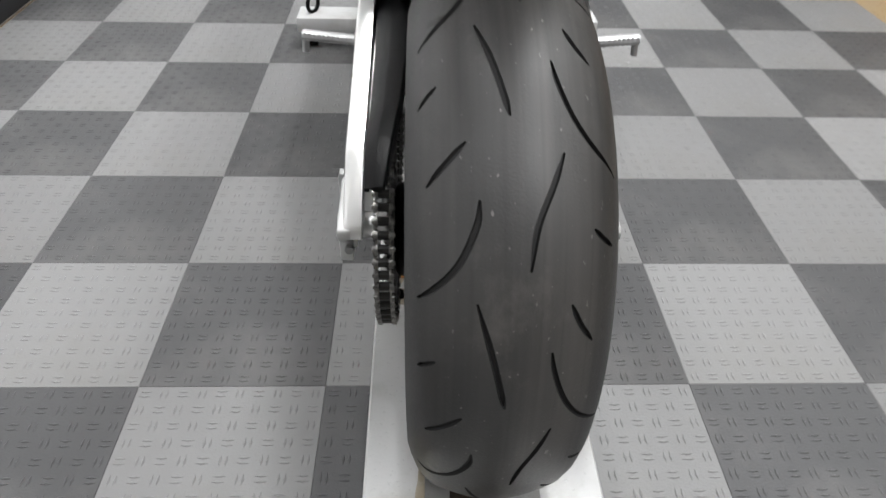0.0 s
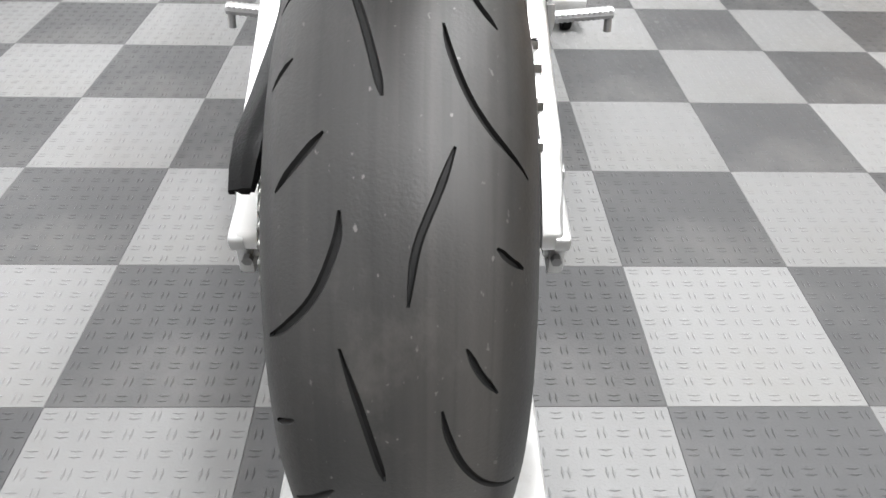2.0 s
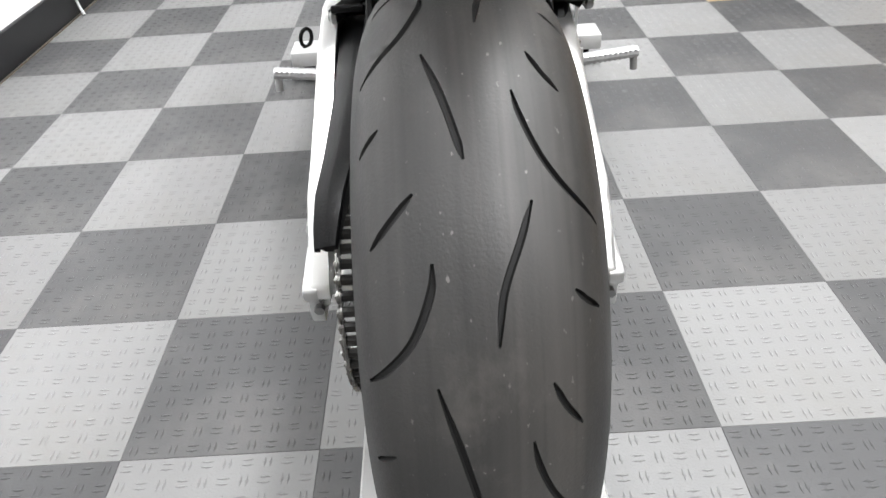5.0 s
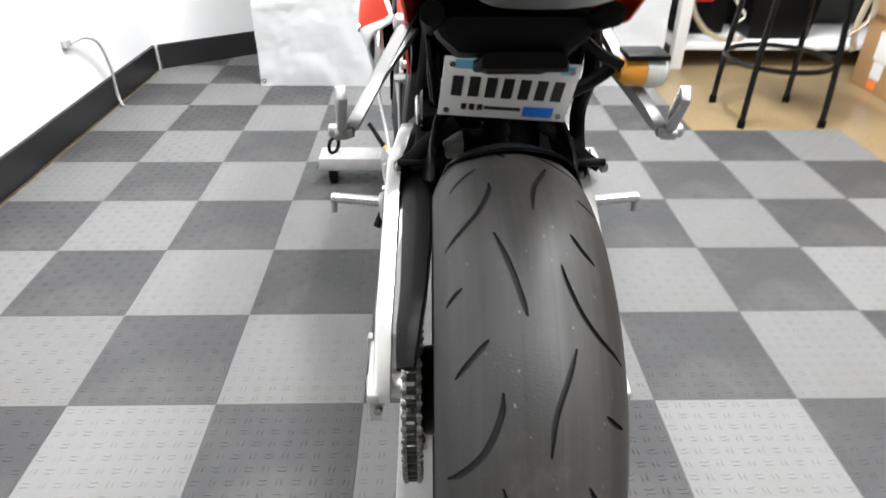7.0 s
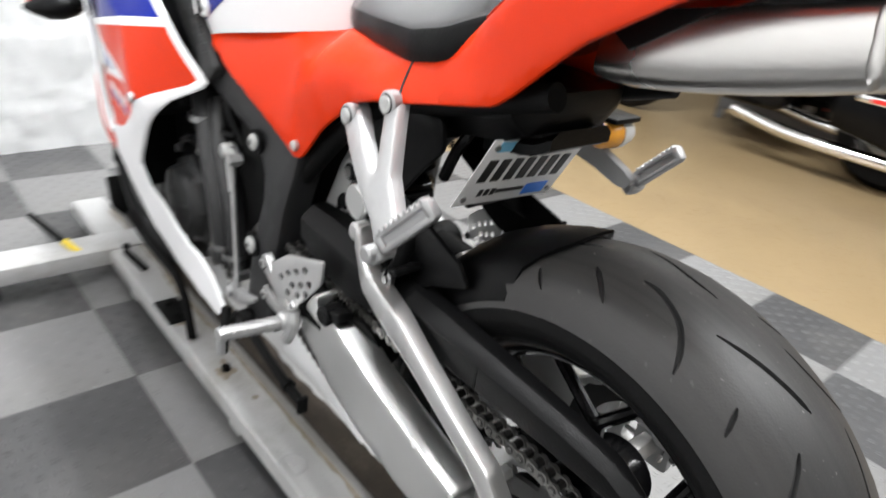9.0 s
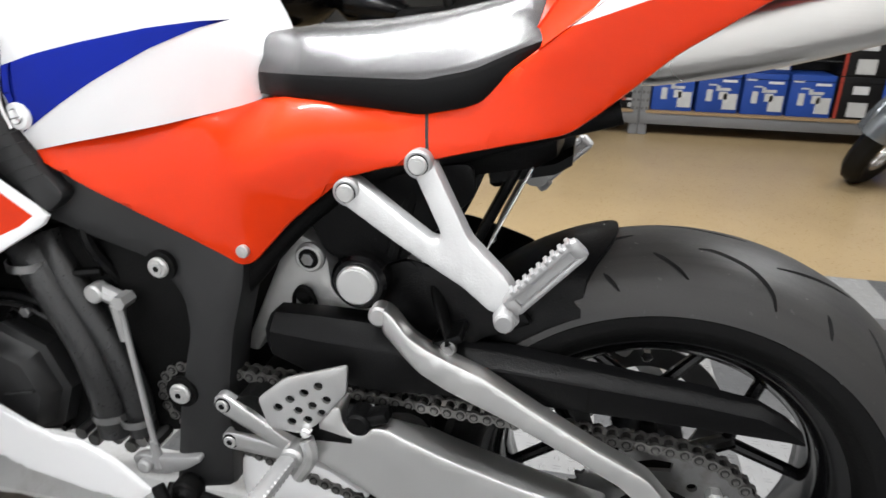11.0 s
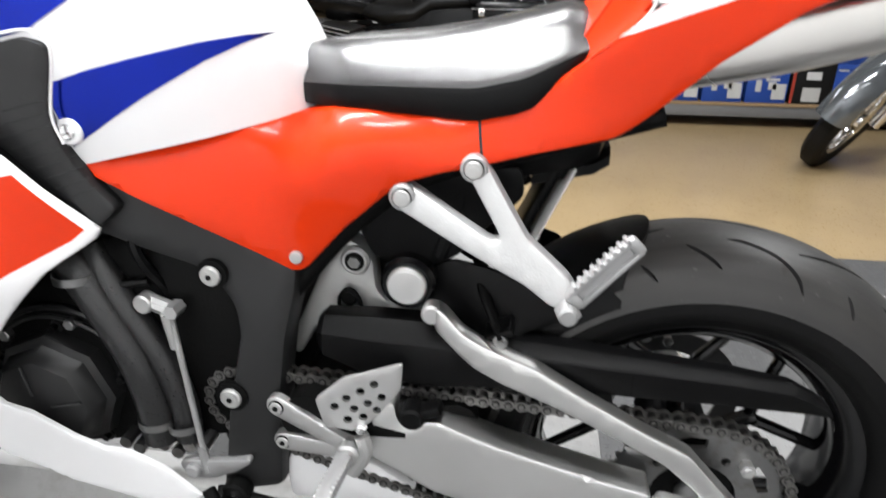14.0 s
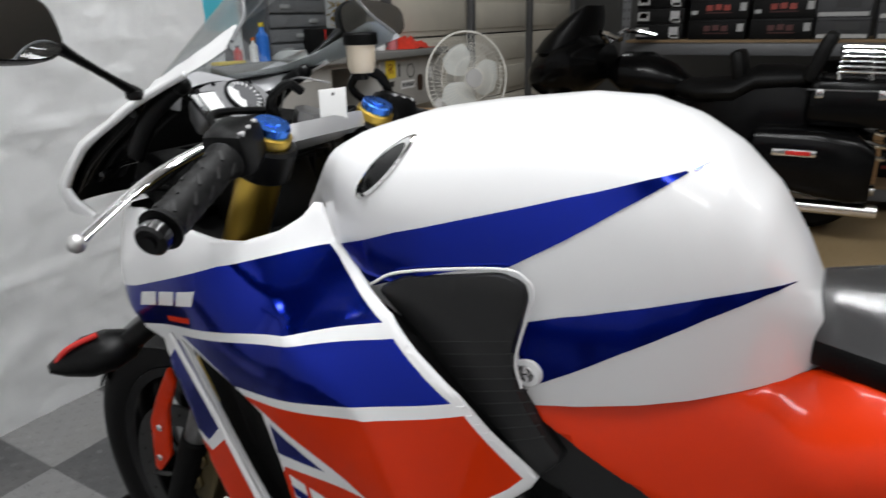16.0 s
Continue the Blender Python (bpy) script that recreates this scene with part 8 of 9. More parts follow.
    for y, zc, w, h in ((1.95, 0.73, 0.10, 0.05), (1.8, 0.71, 0.19, 0.07), (1.62, 0.72, 0.19, 0.08), (1.52, 0.78, 0.17, 0.08), (1.35, 0.79, 0.17, 0.07), (1.22, 0.80, 0.12, 0.05)):
        rings.append(ring((X, y, zc), (0, 1, 0), 1, 24, (0, 0, 1), w, h))
    loft(bm, rings)
    part("seat", bm, leather, t)
    for y, z, w, h, tilt in ((1.62, 0.85, 0.13, 0.085, -12), (1.235, 0.90, 0.17, 0.13, 20)):
        bm = BM()
        box(bm, (X, y, z), (2 * w, 0.07, 2 * h), Matrix.Rotation(radians(tilt), 3, "X"), 0.03)
        part("backrest", bm, leather, t)
    # top case with chrome rack
    bm = BM()
    loft(bm, [[Vector((X + a * w, y, z)) for a, z in ((-1, z0), (-1.15, (z0 + z1) / 2), (-0.9, z1), (0.9, z1), (1.15, (z0 + z1) / 2), (1, z0))] for y, w, z0, z1 in ((1.86, 0.08, 0.46, 0.70), (1.70, 0.15, 0.40, 0.74), (1.40, 0.16, 0.40, 0.76), (1.16, 0.13, 0.46, 0.74))])
    part("side_cover", bm, touring_black, t)
    bm = BM()
    box(bm, (X, 1.045, 0.685), (0.50, 0.44, 0.24), None, 0.05)
    case = part("top_case", bm, touring_black, t)
    bm = BM()
    box(bm, (X, 1.045, 0.755), (0.504, 0.444, 0.006))
    part("case_seam", bm, steel, case)
    for y in (1.21, 0.945):
        bm = BM()
        box(bm, (X - 0.255, y, 0.738), (0.012, 0.035, 0.045), None, 0.004)
        part("latch", bm, chrome, case)
    for k in range(6):
        bm = BM()
        xr, zr = X - 0.19 + 0.065 * k, 0.838 + 0.021 * k
        tube(bm, [(xr, 1.145, zr - 0.012), (xr, 1.12, zr), (xr, 0.87, zr - 0.010), (xr, 0.84, zr - 0.03)], 0.009, 8, 4)
        part("rack_bar", bm, chrome, case)
    bm = BM()
    for y in (1.14, 1.0):
        tube(bm, [(X - 0.20, y, 0.80), (X - 0.19, y, 0.828), (X + 0.14, y, 0.935), (X + 0.15, y, 0.80)], 0.008, 8, 1)
    part("rack_cross_bar", bm, chrome, case)
    for s in (-1, 1):
        bm = BM()
        rings = []
        for y, zc, w, h in ((1.52, 0.42, 0.03, 0.06), (1.47, 0.42, 0.085, 0.14), (1.2, 0.40, 0.10, 0.17), (1.02, 0.38, 0.10, 0.17), (0.93, 0.35, 0.07, 0.13)):
            row = []
            for k in range(24):
                a = 2 * math.pi * k / 24
                row.append(Vector((X + s * 0.26 + w * math.copysign(abs(math.cos(a)) ** 0.55, math.cos(a)), y, zc + h * math.copysign(abs(math.sin(a)) ** 0.55, math.sin(a)))))
            rings.append(row)
        loft(bm, rings)
        bag = part("saddlebag", bm, touring_black, t, "glossy black hard saddlebag")
        bm = BM()
        box(bm, (X + s * 0.357, 1.28, 0.455), (0.012, 0.20, 0.035), None, 0.005)
        trim = part("reflector_frame", bm, chrome, bag)
        bm = BM()
        box(bm, (X + s * 0.364, 1.26, 0.455), (0.006, 0.11, 0.02), None, 0.002)
        part("reflector", bm, red_plastic, bag)
        bm = BM()
        tube(bm, [(X + s * 0.24, 2.0, 0.22), (X + s * 0.25, 1.6, 0.17), (X + s * 0.25, 0.88, 0.17)], 0.036, 16, 5)
        part("exhaust_pipe", bm, chrome, t, "long chrome exhaust pipe")
    bm = BM()
    for k in range(4):
        tube(bm, [(X - 0.2, 0.98 + 0.02 * k, 0.62 - 0.05 * k), (X - 0.17, 0.90, 0.60 - 0.06 * k), (X - 0.05, 0.88, 0.60 - 0.06 * k)], 0.012, 8, 4)
    part("rear_bar", bm, chrome, t)
    return t


touring()


# ---- chrome cruiser ----
def cruiser():
    X = 3.0
    t = thing("cruiser_motorcycle", (X, -1.4, -0.012), "grey cruiser motorcycle with chrome forks and headlight", "motorcycle")
    r = 0.31
    # leaning on its stand, with the fork turned about the raked steering head
    hub = Vector((X, -0.70, 0.30))
    steer = Matrix.Translation(hub) @ Matrix.Rotation(radians(50), 4, Vector((0, -0.47, 0.88))) @ Matrix.Translation(-hub)
    base = Vector((X, -1.4, 0.01))
    lean = Matrix.Translation(base + Vector((0, -0.06, -0.03))) @ Matrix.Rotation(radians(-10), 4, "Y") @ Matrix.Translation(-base)

    def turned(bm, on=True):
        bmesh.ops.transform(bm, matrix=lean @ steer if on else lean, verts=bm.verts)
        return bm
    for y, nm, w in ((-0.70, "front_wheel", 0.055), (-2.5, "rear_wheel", 0.08)):
        bm = BM()
        lathe(bm, [(r - 0.10, -w * 0.8), (r - 0.03, -w), (r, -w * 0.55), (r, w * 0.55), (r - 0.03, w), (r - 0.10, w * 0.8)], (X, y, r - 0.012), "x", 48)
        wh = part(nm, turned(bm, nm == "front_wheel"), side_rubber, t)
        bm = BM()
        lathe(bm, [(r - 0.10, -w * 0.8), (r - 0.115, -w * 0.6), (r - 0.12, 0), (r - 0.115, w * 0.6), (r - 0.10, w * 0.8)], (X, y, r - 0.012), "x", 48)
        lathe(bm, [(0.0, -0.06), (0.05, -0.06), (0.06, 0.0), (0.05, 0.06), (0.0, 0.06)], (X, y, r - 0.012), "x", 24)
        part("rim", turned(bm, nm == "front_wheel"), chrome, wh)
        for k in range(10):
            bm = BM()
            a = 2 * math.pi * k / 10
            tube(bm, [(X, y, r - 0.012), (X, y + (r - 0.11) * math.cos(a), r - 0.012 + (r - 0.11) * math.sin(a))], 0.010, 6, 1)
            part("spoke", turned(bm, nm == "front_wheel"), chrome, wh)
    bm = BM()
    rings = []
    for i in range(13):
        a = radians(20 + 130 * i / 12)
        rings.append([Vector((X + 0.085 * u, -0.70 + 0.40 * math.cos(a) * (1 - 0.12 * u * u), 0.32 + 0.40 * math.sin(a) * (1 - 0.12 * u * u))) for u in np.linspace(-1, 1, 9)] + [Vector((X + 0.08 * u, -0.70 + 0.39 * math.cos(a) * (1 - 0.12 * u * u), 0.32 + 0.39 * math.sin(a) * (1 - 0.12 * u * u))) for u in np.linspace(1, -1, 9)])
    loft(bm, rings)
    part("mudguard", turned(bm), M("fender_grey", (0.10, 0.11, 0.12), 0.12, 0.6, 0.05, 4, coat=0.8), t, "glossy dark grey front mudguard")
    for s in (-1, 1):
        bm = BM()
        tube(bm, [(X + s * 0.11, -0.70, 0.32), (X + s * 0.11, -1.05, 0.98)], 0.030, 14, 1)
        part("fork_leg", turned(bm), chrome, t)
        bm = BM()
        c = Vector((X + s * 0.19, -0.95, 0.66))
        bmesh.ops.create_uvsphere(bm, u_segments=14, v_segments=10, radius=0.035, matrix=Matrix.Translation(c))
        ind = part("indicator", turned(bm), amber, t, "amber indicator")
        bm = BM()
        tube(bm, [c, (X + s * 0.11, -0.95, 0.72)], 0.012, 8, 1)
        part("indicator_stem", turned(bm), chrome, ind)
    bm = BM()
    lathe(bm, [(0.0, -0.12), (0.06, -0.11), (0.10, -0.06), (0.115, 0.02), (0.11, 0.03)], (X, -0.92, 0.86), "y", 32)
    lamp = part("headlight", turned(bm), chrome, t, "round chrome headlight")
    bm = BM()
    lathe(bm, [(0.0, 0.045), (0.06, 0.042), (0.105, 0.028), (0.105, 0.02), (0.0, 0.02)], (X, -0.92, 0.86), "y", 32)
    part("headlight_glass", turned(bm), clear_lens, lamp)
    bm = BM()
    for s in (-1, 1):
        tube(bm, [(X, -1.22, 1.0), (X + s * 0.2, -1.25, 1.05), (X + s * 0.38, -1.45, 1.0)], 0.014, 10, 5)
    part("handlebar", turned(bm), chrome, t)
    bm = BM()
    rings = []
    for y, zc, w, h in ((-1.25, 0.82, 0.06, 0.05), (-1.4, 0.83, 0.15, 0.10), (-1.6, 0.80, 0.14, 0.10), (-1.8, 0.74, 0.07, 0.05)):
        rings.append(ring((X, y, zc), (0, 1, 0), 1, 24, (0, 0, 1), w, h))
    loft(bm, rings)
    part("fuel_tank", turned(bm, False), black_gloss, t)
    bm = BM()
    box(bm, (X, -2.1, 0.66), (0.30, 0.6, 0.12), None, 0.05)
    part("seat", turned(bm, False), leather, t)
    bm = BM()
    box(bm, (X, -1.45, 0.45), (0.26, 0.42, 0.40), None, 0.05)
    for s in (-1, 1):
        lathe(bm, [(0.0, s * 0.22), (0.08, s * 0.21), (0.12, s * 0.17), (0.12, s * 0.12)], (X, -1.50, 0.33), "x", 28)
    eng = part("engine", turned(bm, False), black_gloss, t)
    bm = BM()
    lathe(bm, [(0.0, -0.225), (0.05, -0.222), (0.085, -0.205), (0.09, -0.19)], (X, -1.42, 0.37), "x", 28)
    for s in (-1,):
        tube(bm, [(X + s * 0.16, -1.25, 0.32), (X + s * 0.2, -1.45, 0.2), (X + s * 0.2, -2.2, 0.2)], 0.035, 12, 5)
    part("engine_cover", turned(bm, False), chrome, eng)
    return t


cruiser()

# ---- bar stool ----
st = thing("bar_stool", (1.41, 2.72, -0.012), "black steel bar stool with a round foot ring", "stool")
C = Vector((1.41, 2.72, 0))
for k in range(4):
    sx, sy = ((-1, -1), (1, -1), (1, 1), (-1, 1))[k]
    bm = BM()
    tube(bm, [C + Vector((sx * 0.17, sy * 0.16, -0.01)), C + Vector((sx * 0.165, sy * 0.155, 0.18)), C + Vector((sx * 0.15, sy * 0.14, 0.42)), C + Vector((sx * 0.12, sy * 0.12, 0.72))], 0.0125, 10, 5)
    leg = part("leg", bm, black_gloss, st)
    bm = BM()
    cyl(bm, C + Vector((sx * 0.17, sy * 0.16, -0.012)), C + Vector((sx * 0.17, sy * 0.16, 0.02)), 0.016, n=12)
    part("foot_cap", bm, black_matt, leg)
bm = BM()
lathe(bm, [(0.215 + 0.011 * math.cos(a), 0.011 * math.sin(a)) for a in (2 * math.pi * i / 10 for i in range(10))], C + Vector((0, 0, 0.235)), "z", 48, closed=True)
part("foot_ring", bm, black_gloss, st)
bm = BM()
lathe(bm, [(0.0, 0.06), (0.13, 0.058), (0.175, 0.04), (0.18, 0.02), (0.16, 0.0), (0.0, 0.0)], C + Vector((0, 0, 0.70)), "z", 40)
part("seat", bm, leather, st)
bm = BM()
for dx, dy, r in ((0.12, -0.12, 0.012),):
    tube(bm, [C + Vector((0.0, 0.05, 0.765)), C + Vector((0.14, -0.1, 0.75)), C + Vector((0.2, -0.16, 0.6)), C + Vector((0.19, -0.15, 0.40)), C + Vector((0.22, -0.13, 0.30))], 0.014, 8, 6, sy=0.3)
    tube(bm, [C + Vector((-0.02, 0.05, 0.765)), C + Vector((0.12, -0.13, 0.75)), C + Vector((0.17, -0.17, 0.62)), C + Vector((0.24, -0.15, 0.45)), C + Vector((0.17, -0.14, 0.36))], 0.014, 8, 6, sy=0.3)
solid("strap", bm, M("strap_tan", (0.45, 0.38, 0.28), 0.8), "tan webbing strap hanging over the stool", "strap")

# ---- cardboard boxes ----
def cardboard_box(c, s, turn, label, printed=True):
    t = thing("cardboard_box", c, label, "box", "stacked cardboard boxes")
    rot = Matrix.Rotation(radians(turn), 3, "Z")
    c = Vector(c)
    bm = BM()
    box(bm, c + Vector((0, 0, s[2] / 2)), s, rot, 0.004)
    part("body", bm, cardboard, t)
    bm = BM()
    box(bm, c + Vector((0, 0, s[2] + 0.0008)), (s[0] * 0.98, 0.05, 0.001), rot)
    box(bm, c + rot @ Vector((-s[0] / 2 - 0.001, 0, s[2] * 0.85)), (0.001, 0.05, s[2] * 0.3), rot)
    part("tape", bm, M("tape_brown", (0.33, 0.2, 0.09), 0.3), t)
    if printed:
        brown = M("print_brown", (0.16, 0.08, 0.03), 0.8)
        bits = [("printed_mark", 0.055, s[2] * 0.17, 0.08, 0.006)] + [("printed_mark", -0.10, s[2] * (0.90 - 0.13 * k), 0.06, 0.028) for k in range(3)]
        for k in range(2):
            bits += [("printed_arrow", 0.03 + 0.05 * k, s[2] * 0.38, 0.008, 0.12)]
        for name, dx, dz, w, h in bits:
            bm = BM()
            box(bm, c + rot @ Vector((dx, -s[1] / 2 - 0.001, dz)), (w, 0.001, h), rot)
            if name == "printed_arrow":
                box(bm, c + rot @ Vector((dx, -s[1] / 2 - 0.0012, s[2] * 0.38 + 0.06)), (0.024, 0.001, 0.012), rot)
            part(name, bm, brown, t)
        for name, m, dy, dz, w, h in (("address_label", label_white, 0.02, s[2] * 0.62, 0.15, 0.13), ("address_label", label_white, 0.04, s[2] * 0.30, 0.08, 0.08), ("orange_label", orange, 0.03, s[2] * 0.93, 0.06, 0.05), ("orange_label", orange, 0.05, s[2] * 0.10, 0.06, 0.04)):
            bm = BM()
            box(bm, c + rot @ Vector((-s[0] / 2 - 0.001, dy, dz)), (0.001, w, h), rot)
            part(name, bm, m, t)
    return t


cardboard_box((2.265, 2.98, -0.012), (0.42, 0.42, 0.34), 0, "brown cardboard box with printed arrows and labels")
cardboard_box((2.235, 2.97, 0.33), (0.40, 0.40, 0.34), 3, "plain brown cardboard box on another box", False)

# ---- pedestal fan ----
fan = thing("pedestal_fan", (2.81, 3.03, -0.012), "off-white pedestal fan with a wire cage", "fan")
bm = BM()
lathe(bm, [(0.0, 0.05), (0.03, 0.045), (0.05, 0.03), (0.17, 0.012), (0.19, 0.0), (0.0, 0.0)], (2.81, 3.03, -0.012), "z", 48)
part("base", bm, fan_plastic, fan)
bm = BM()
cyl(bm, (2.81, 3.03, 0.02), (2.81, 3.03, 0.42), 0.016, n=16)
cyl(bm, (2.81, 3.03, 0.42), (2.81, 3.03, 0.80), 0.011, n=16)
part("pole", bm, fan_plastic, fan)
FC, fn = Vector((2.75, 2.96, 0.80)), Vector((-0.55, -0.83, 0.08)).normalized()
fq = fn.to_track_quat("Z", "Y").to_matrix()
bm = BM()
loft(bm, [[FC + fq @ Vector((r * math.cos(2 * math.pi * i / 24), r * math.sin(2 * math.pi * i / 24), d)) for i in range(24)] for r, d in ((0.03, -0.18), (0.055, -0.16), (0.06, -0.06), (0.04, -0.05))])
part("motor", bm, fan_plastic, fan)
for k in range(3):
    bm = BM()
    rows = []
    for i in range(8):
        r = 0.03 + 0.165 * i / 7
        wd = 0.35 + 0.5 * math.sin(math.pi * (0.15 + 0.8 * i / 7))
        rows.append([FC + fq @ Vector((r * math.cos(2.1 * k + wd * t), r * math.sin(2.1 * k + wd * t), 0.02 * t + th)) for t, th in ((-1, 0), (0, 0.006), (1, 0), (1, -0.002), (0, 0.003), (-1, -0.002))])
    loft(bm, rows)
    part("blade", bm, M("blade_plastic", (0.6, 0.62, 0.6), 0.3), fan)
bm = BM()
for d, r in ((0.0, 0.255), (0.055, 0.19), (0.07, 0.12), (0.075, 0.06), (-0.06, 0.19), (-0.08, 0.12)):
    pts = [FC + fq @ Vector((r * math.cos(2 * math.pi * i / 48), r * math.sin(2 * math.pi * i / 48), d)) for i in range(49)]
    tube(bm, pts, 0.0018 if d else 0.006, 5, 1)
for k in range(60):
    a = 2 * math.pi * k / 60
    for sg in (1, -1):
        tube(bm, [FC + fq @ Vector((r * math.cos(a + 0.25 * (1 - r / 0.255)), r * math.sin(a + 0.25 * (1 - r / 0.255)), sg * d)) for r, d in ((0.255, 0.0), (0.19, 0.055), (0.12, 0.072), (0.05, 0.076))], 0.0013, 4, 1)
tagged(part("cage", bm, fan_plastic, fan), kind="stuff")
bm = BM()
loft(bm, [[FC + fq @ Vector((r * math.cos(2 * math.pi * i / 24), r * math.sin(2 * math.pi * i / 24), d)) for i in range(24)] for r, d in ((0.05, 0.073), (0.05, 0.082), (0.02, 0.084))])
part("cage_badge", bm, grey_print, fan)

# ---- sectional door ----
door = thing("door_1", (4.6, 3.62, -0.012), "off-white sectional garage door, closed", "garage door", kind="structure")
for k in range(6):
    for c in range(3):
        bm = BM()
        x0 = 2.90 + 1.1 * c
        z0 = 0.01 + 0.50 * k
        box(bm, (x0 + 0.54, 3.64, z0 + 0.245), (1.06, 0.04, 0.488), None, 0.004)
        for dz in (0.13, 0.37):
            box(bm, (x0 + 0.54, 3.619, z0 + dz), (0.98, 0.012, 0.19), None, 0.005)
        part("door_panel", bm, door_mat, door)
for c in range(4):
    bm = BM()
    box(bm, (2.895 + 1.1 * c, 3.60, 1.5), (0.05, 0.05, 3.0), None, 0.004)
    part("stile", bm, shelf_grey, door)
bm = BM()
box(bm, (4.5, 3.60, 0.0), (3.3, 0.05, 0.035))
part("bottom_seal", bm, black_matt, door)

# ---- under the work bench ----
bin_ = thing("storage_bin", (1.80, 3.62, 0.115), "black plastic storage bin under the work bench", "bin")
bm = BM()
lo, hi = 0.116, 0.50
loft(bm, [[Vector((1.80 + a * w, 3.64 + b * d, z)) for a, b in ((-1, -1), (1, -1), (1, 1), (-1, 1))] for w, d, z in ((0.16, 0.12, lo), (0.19, 0.14, hi))])
part("body", bm, black_plastic, bin_)
bm = BM()
box(bm, (1.80, 3.64, hi + 0.008), (0.40, 0.30, 0.016), None, 0.005)
part("rim", bm, black_matt, bin_)
hose = BM()
tube(hose, [(1.27, 3.50, 0.40), (1.30, 3.46, 0.27), (1.37, 3.45, 0.18), (1.46, 3.45, 0.135), (1.55, 3.46, 0.122), (1.60, 3.50, 0.122)], 0.014, 10, 6)
solid("hose", hose, M("hose_beige", (0.42, 0.35, 0.24), 0.6, 0, 0.1, 20), "beige hose lying under the work bench", "hose")
cord = BM()
tube(cord, [(1.46, 3.50, 0.50), (1.50, 3.45, 0.33), (1.56, 3.44, 0.25), (1.51, 3.44, 0.20), (1.55, 3.45, 0.125)], 0.007, 8, 6)
solid("cord", cord, M("cord_white", (0.6, 0.58, 0.52), 0.5), "pale power cord hanging under the work bench", "cord")
box_ = thing("tool_case", (1.36, 3.70, 0.115), "dark tool case under the work bench", "case")
bm = BM()
box(bm, (1.40, 3.72, 0.24), (0.28, 0.22, 0.24), None, 0.015)
part("body", bm, black_matt, box_)
bm = BM()
box(bm, (1.40, 3.60, 0.30), (0.10, 0.015, 0.02), None, 0.005)
part("handle", bm, red_plastic, box_)

# ---- work bench with tool chest ----
wb = thing("work_bench", (2.0, 3.62, -0.012), "grey steel work bench covered with stickers", "work bench")
bm = BM()
box(bm, (2.24, 3.64, 0.93), (2.10, 0.50, 0.04), None, 0.006)
part("worktop", bm, wall_grey, wb)
bm = BM()
for c_, s_ in (((1.675, 3.66, 0.76), (0.93, 0.44, 0.30)), ((2.92, 3.66, 0.76), (0.70, 0.44, 0.30)), ((2.355, 3.66, 0.895), (0.43, 0.44, 0.03)), ((2.355, 3.66, 0.625), (0.43, 0.44, 0.03))):
    box(bm, c_, s_, None, 0.004)
part("apron", bm, M("bench_grey", (0.42, 0.41, 0.385), 0.45, 0, 0.1, 6, dirt=(0.2, 0.19, 0.17), dscale=6), wb)
bm = BM()
box(bm, (2.355, 3.80, 0.76), (0.43, 0.02, 0.24))
part("recess", bm, M("recess_beige", (0.45, 0.41, 0.33), 0.6), wb, "beige open recess")
for x in (1.24, 3.23):
    for y in (3.43, 3.85):
        bm = BM()
        box(bm, (x, y, 0.30), (0.06, 0.06, 0.63), None, 0.004)
        part("leg", bm, wall_white, wb)
bm = BM()
box(bm, (2.24, 3.64, 0.10), (2.04, 0.46, 0.03), None, 0.004)
part("lower_shelf", bm, wall_white, wb)
bm = BM()
box(bm, (2.24, 3.90, 0.35), (2.04, 0.01, 0.55))
part("back_panel", bm, wall_dark, wb)


def sticker(x, z, w, h, material, corner=0.0, level=0, parent=None):
    """A flat sticker on the bench front; level lifts print above its sticker."""
    bm = BM()
    face = rounded([(x - w / 2, z - h / 2), (x + w / 2, z - h / 2), (x + w / 2, z + h / 2), (x - w / 2, z + h / 2)], corner, 6) if corner else [Vector(q) for q in ((x - w / 2, z - h / 2), (x + w / 2, z - h / 2), (x + w / 2, z + h / 2), (x - w / 2, z + h / 2))]
    yf = 3.4385 - 0.0012 * level
    loft(bm, [[Vector((p.x, y, p.y)) for p in face] for y in (yf, yf - 0.001)])
    return part("sticker" if parent is None else "print", bm, material, parent or wb)


k = sticker(2.68, 0.845, 0.105, 0.105, yellow, 0.012)
txt = bpy.data.curves.new("print", "FONT")
txt.body, txt.size, txt.align_x, txt.align_y = "R", 0.085, "CENTER", "CENTER"
tob = new("print", txt)
tob.data.materials.append(red_print)
tob.data.extrude = 0.0004
tob.parent = k
tob.matrix_basis = Matrix.Translation(Vector((2.68, 3.4364, 0.845)) - wb.location) @ Matrix.Rotation(radians(90), 4, "X")
for x, z, w, h, m, c_ in ((2.77, 0.835, 0.016, 0.08, ink, 0.007), (2.67, 0.76, 0.08, 0.03, ink, 0.0), (3.00, 0.745, 0.065, 0.10, M("sticker_brown", (0.05, 0.03, 0.02), 0.4), 0.03), (1.55, 0.915, 0.13, 0.035, red_plastic, 0.008), (1.525, 0.875, 0.07, 0.026, label_white, 0.0), (1.615, 0.862, 0.075, 0.032, grey_print, 0.0), (1.37, 0.915, 0.075, 0.035, ink, 0.015), (1.95, 0.86, 0.06, 0.05, label_white, 0.0), (3.13, 0.80, 0.03, 0.07, label_white, 0.01)):
    sticker(x, z, w, h, m, c_)
k = sticker(2.86, 0.745, 0.15, 0.05, label_white, 0.004)
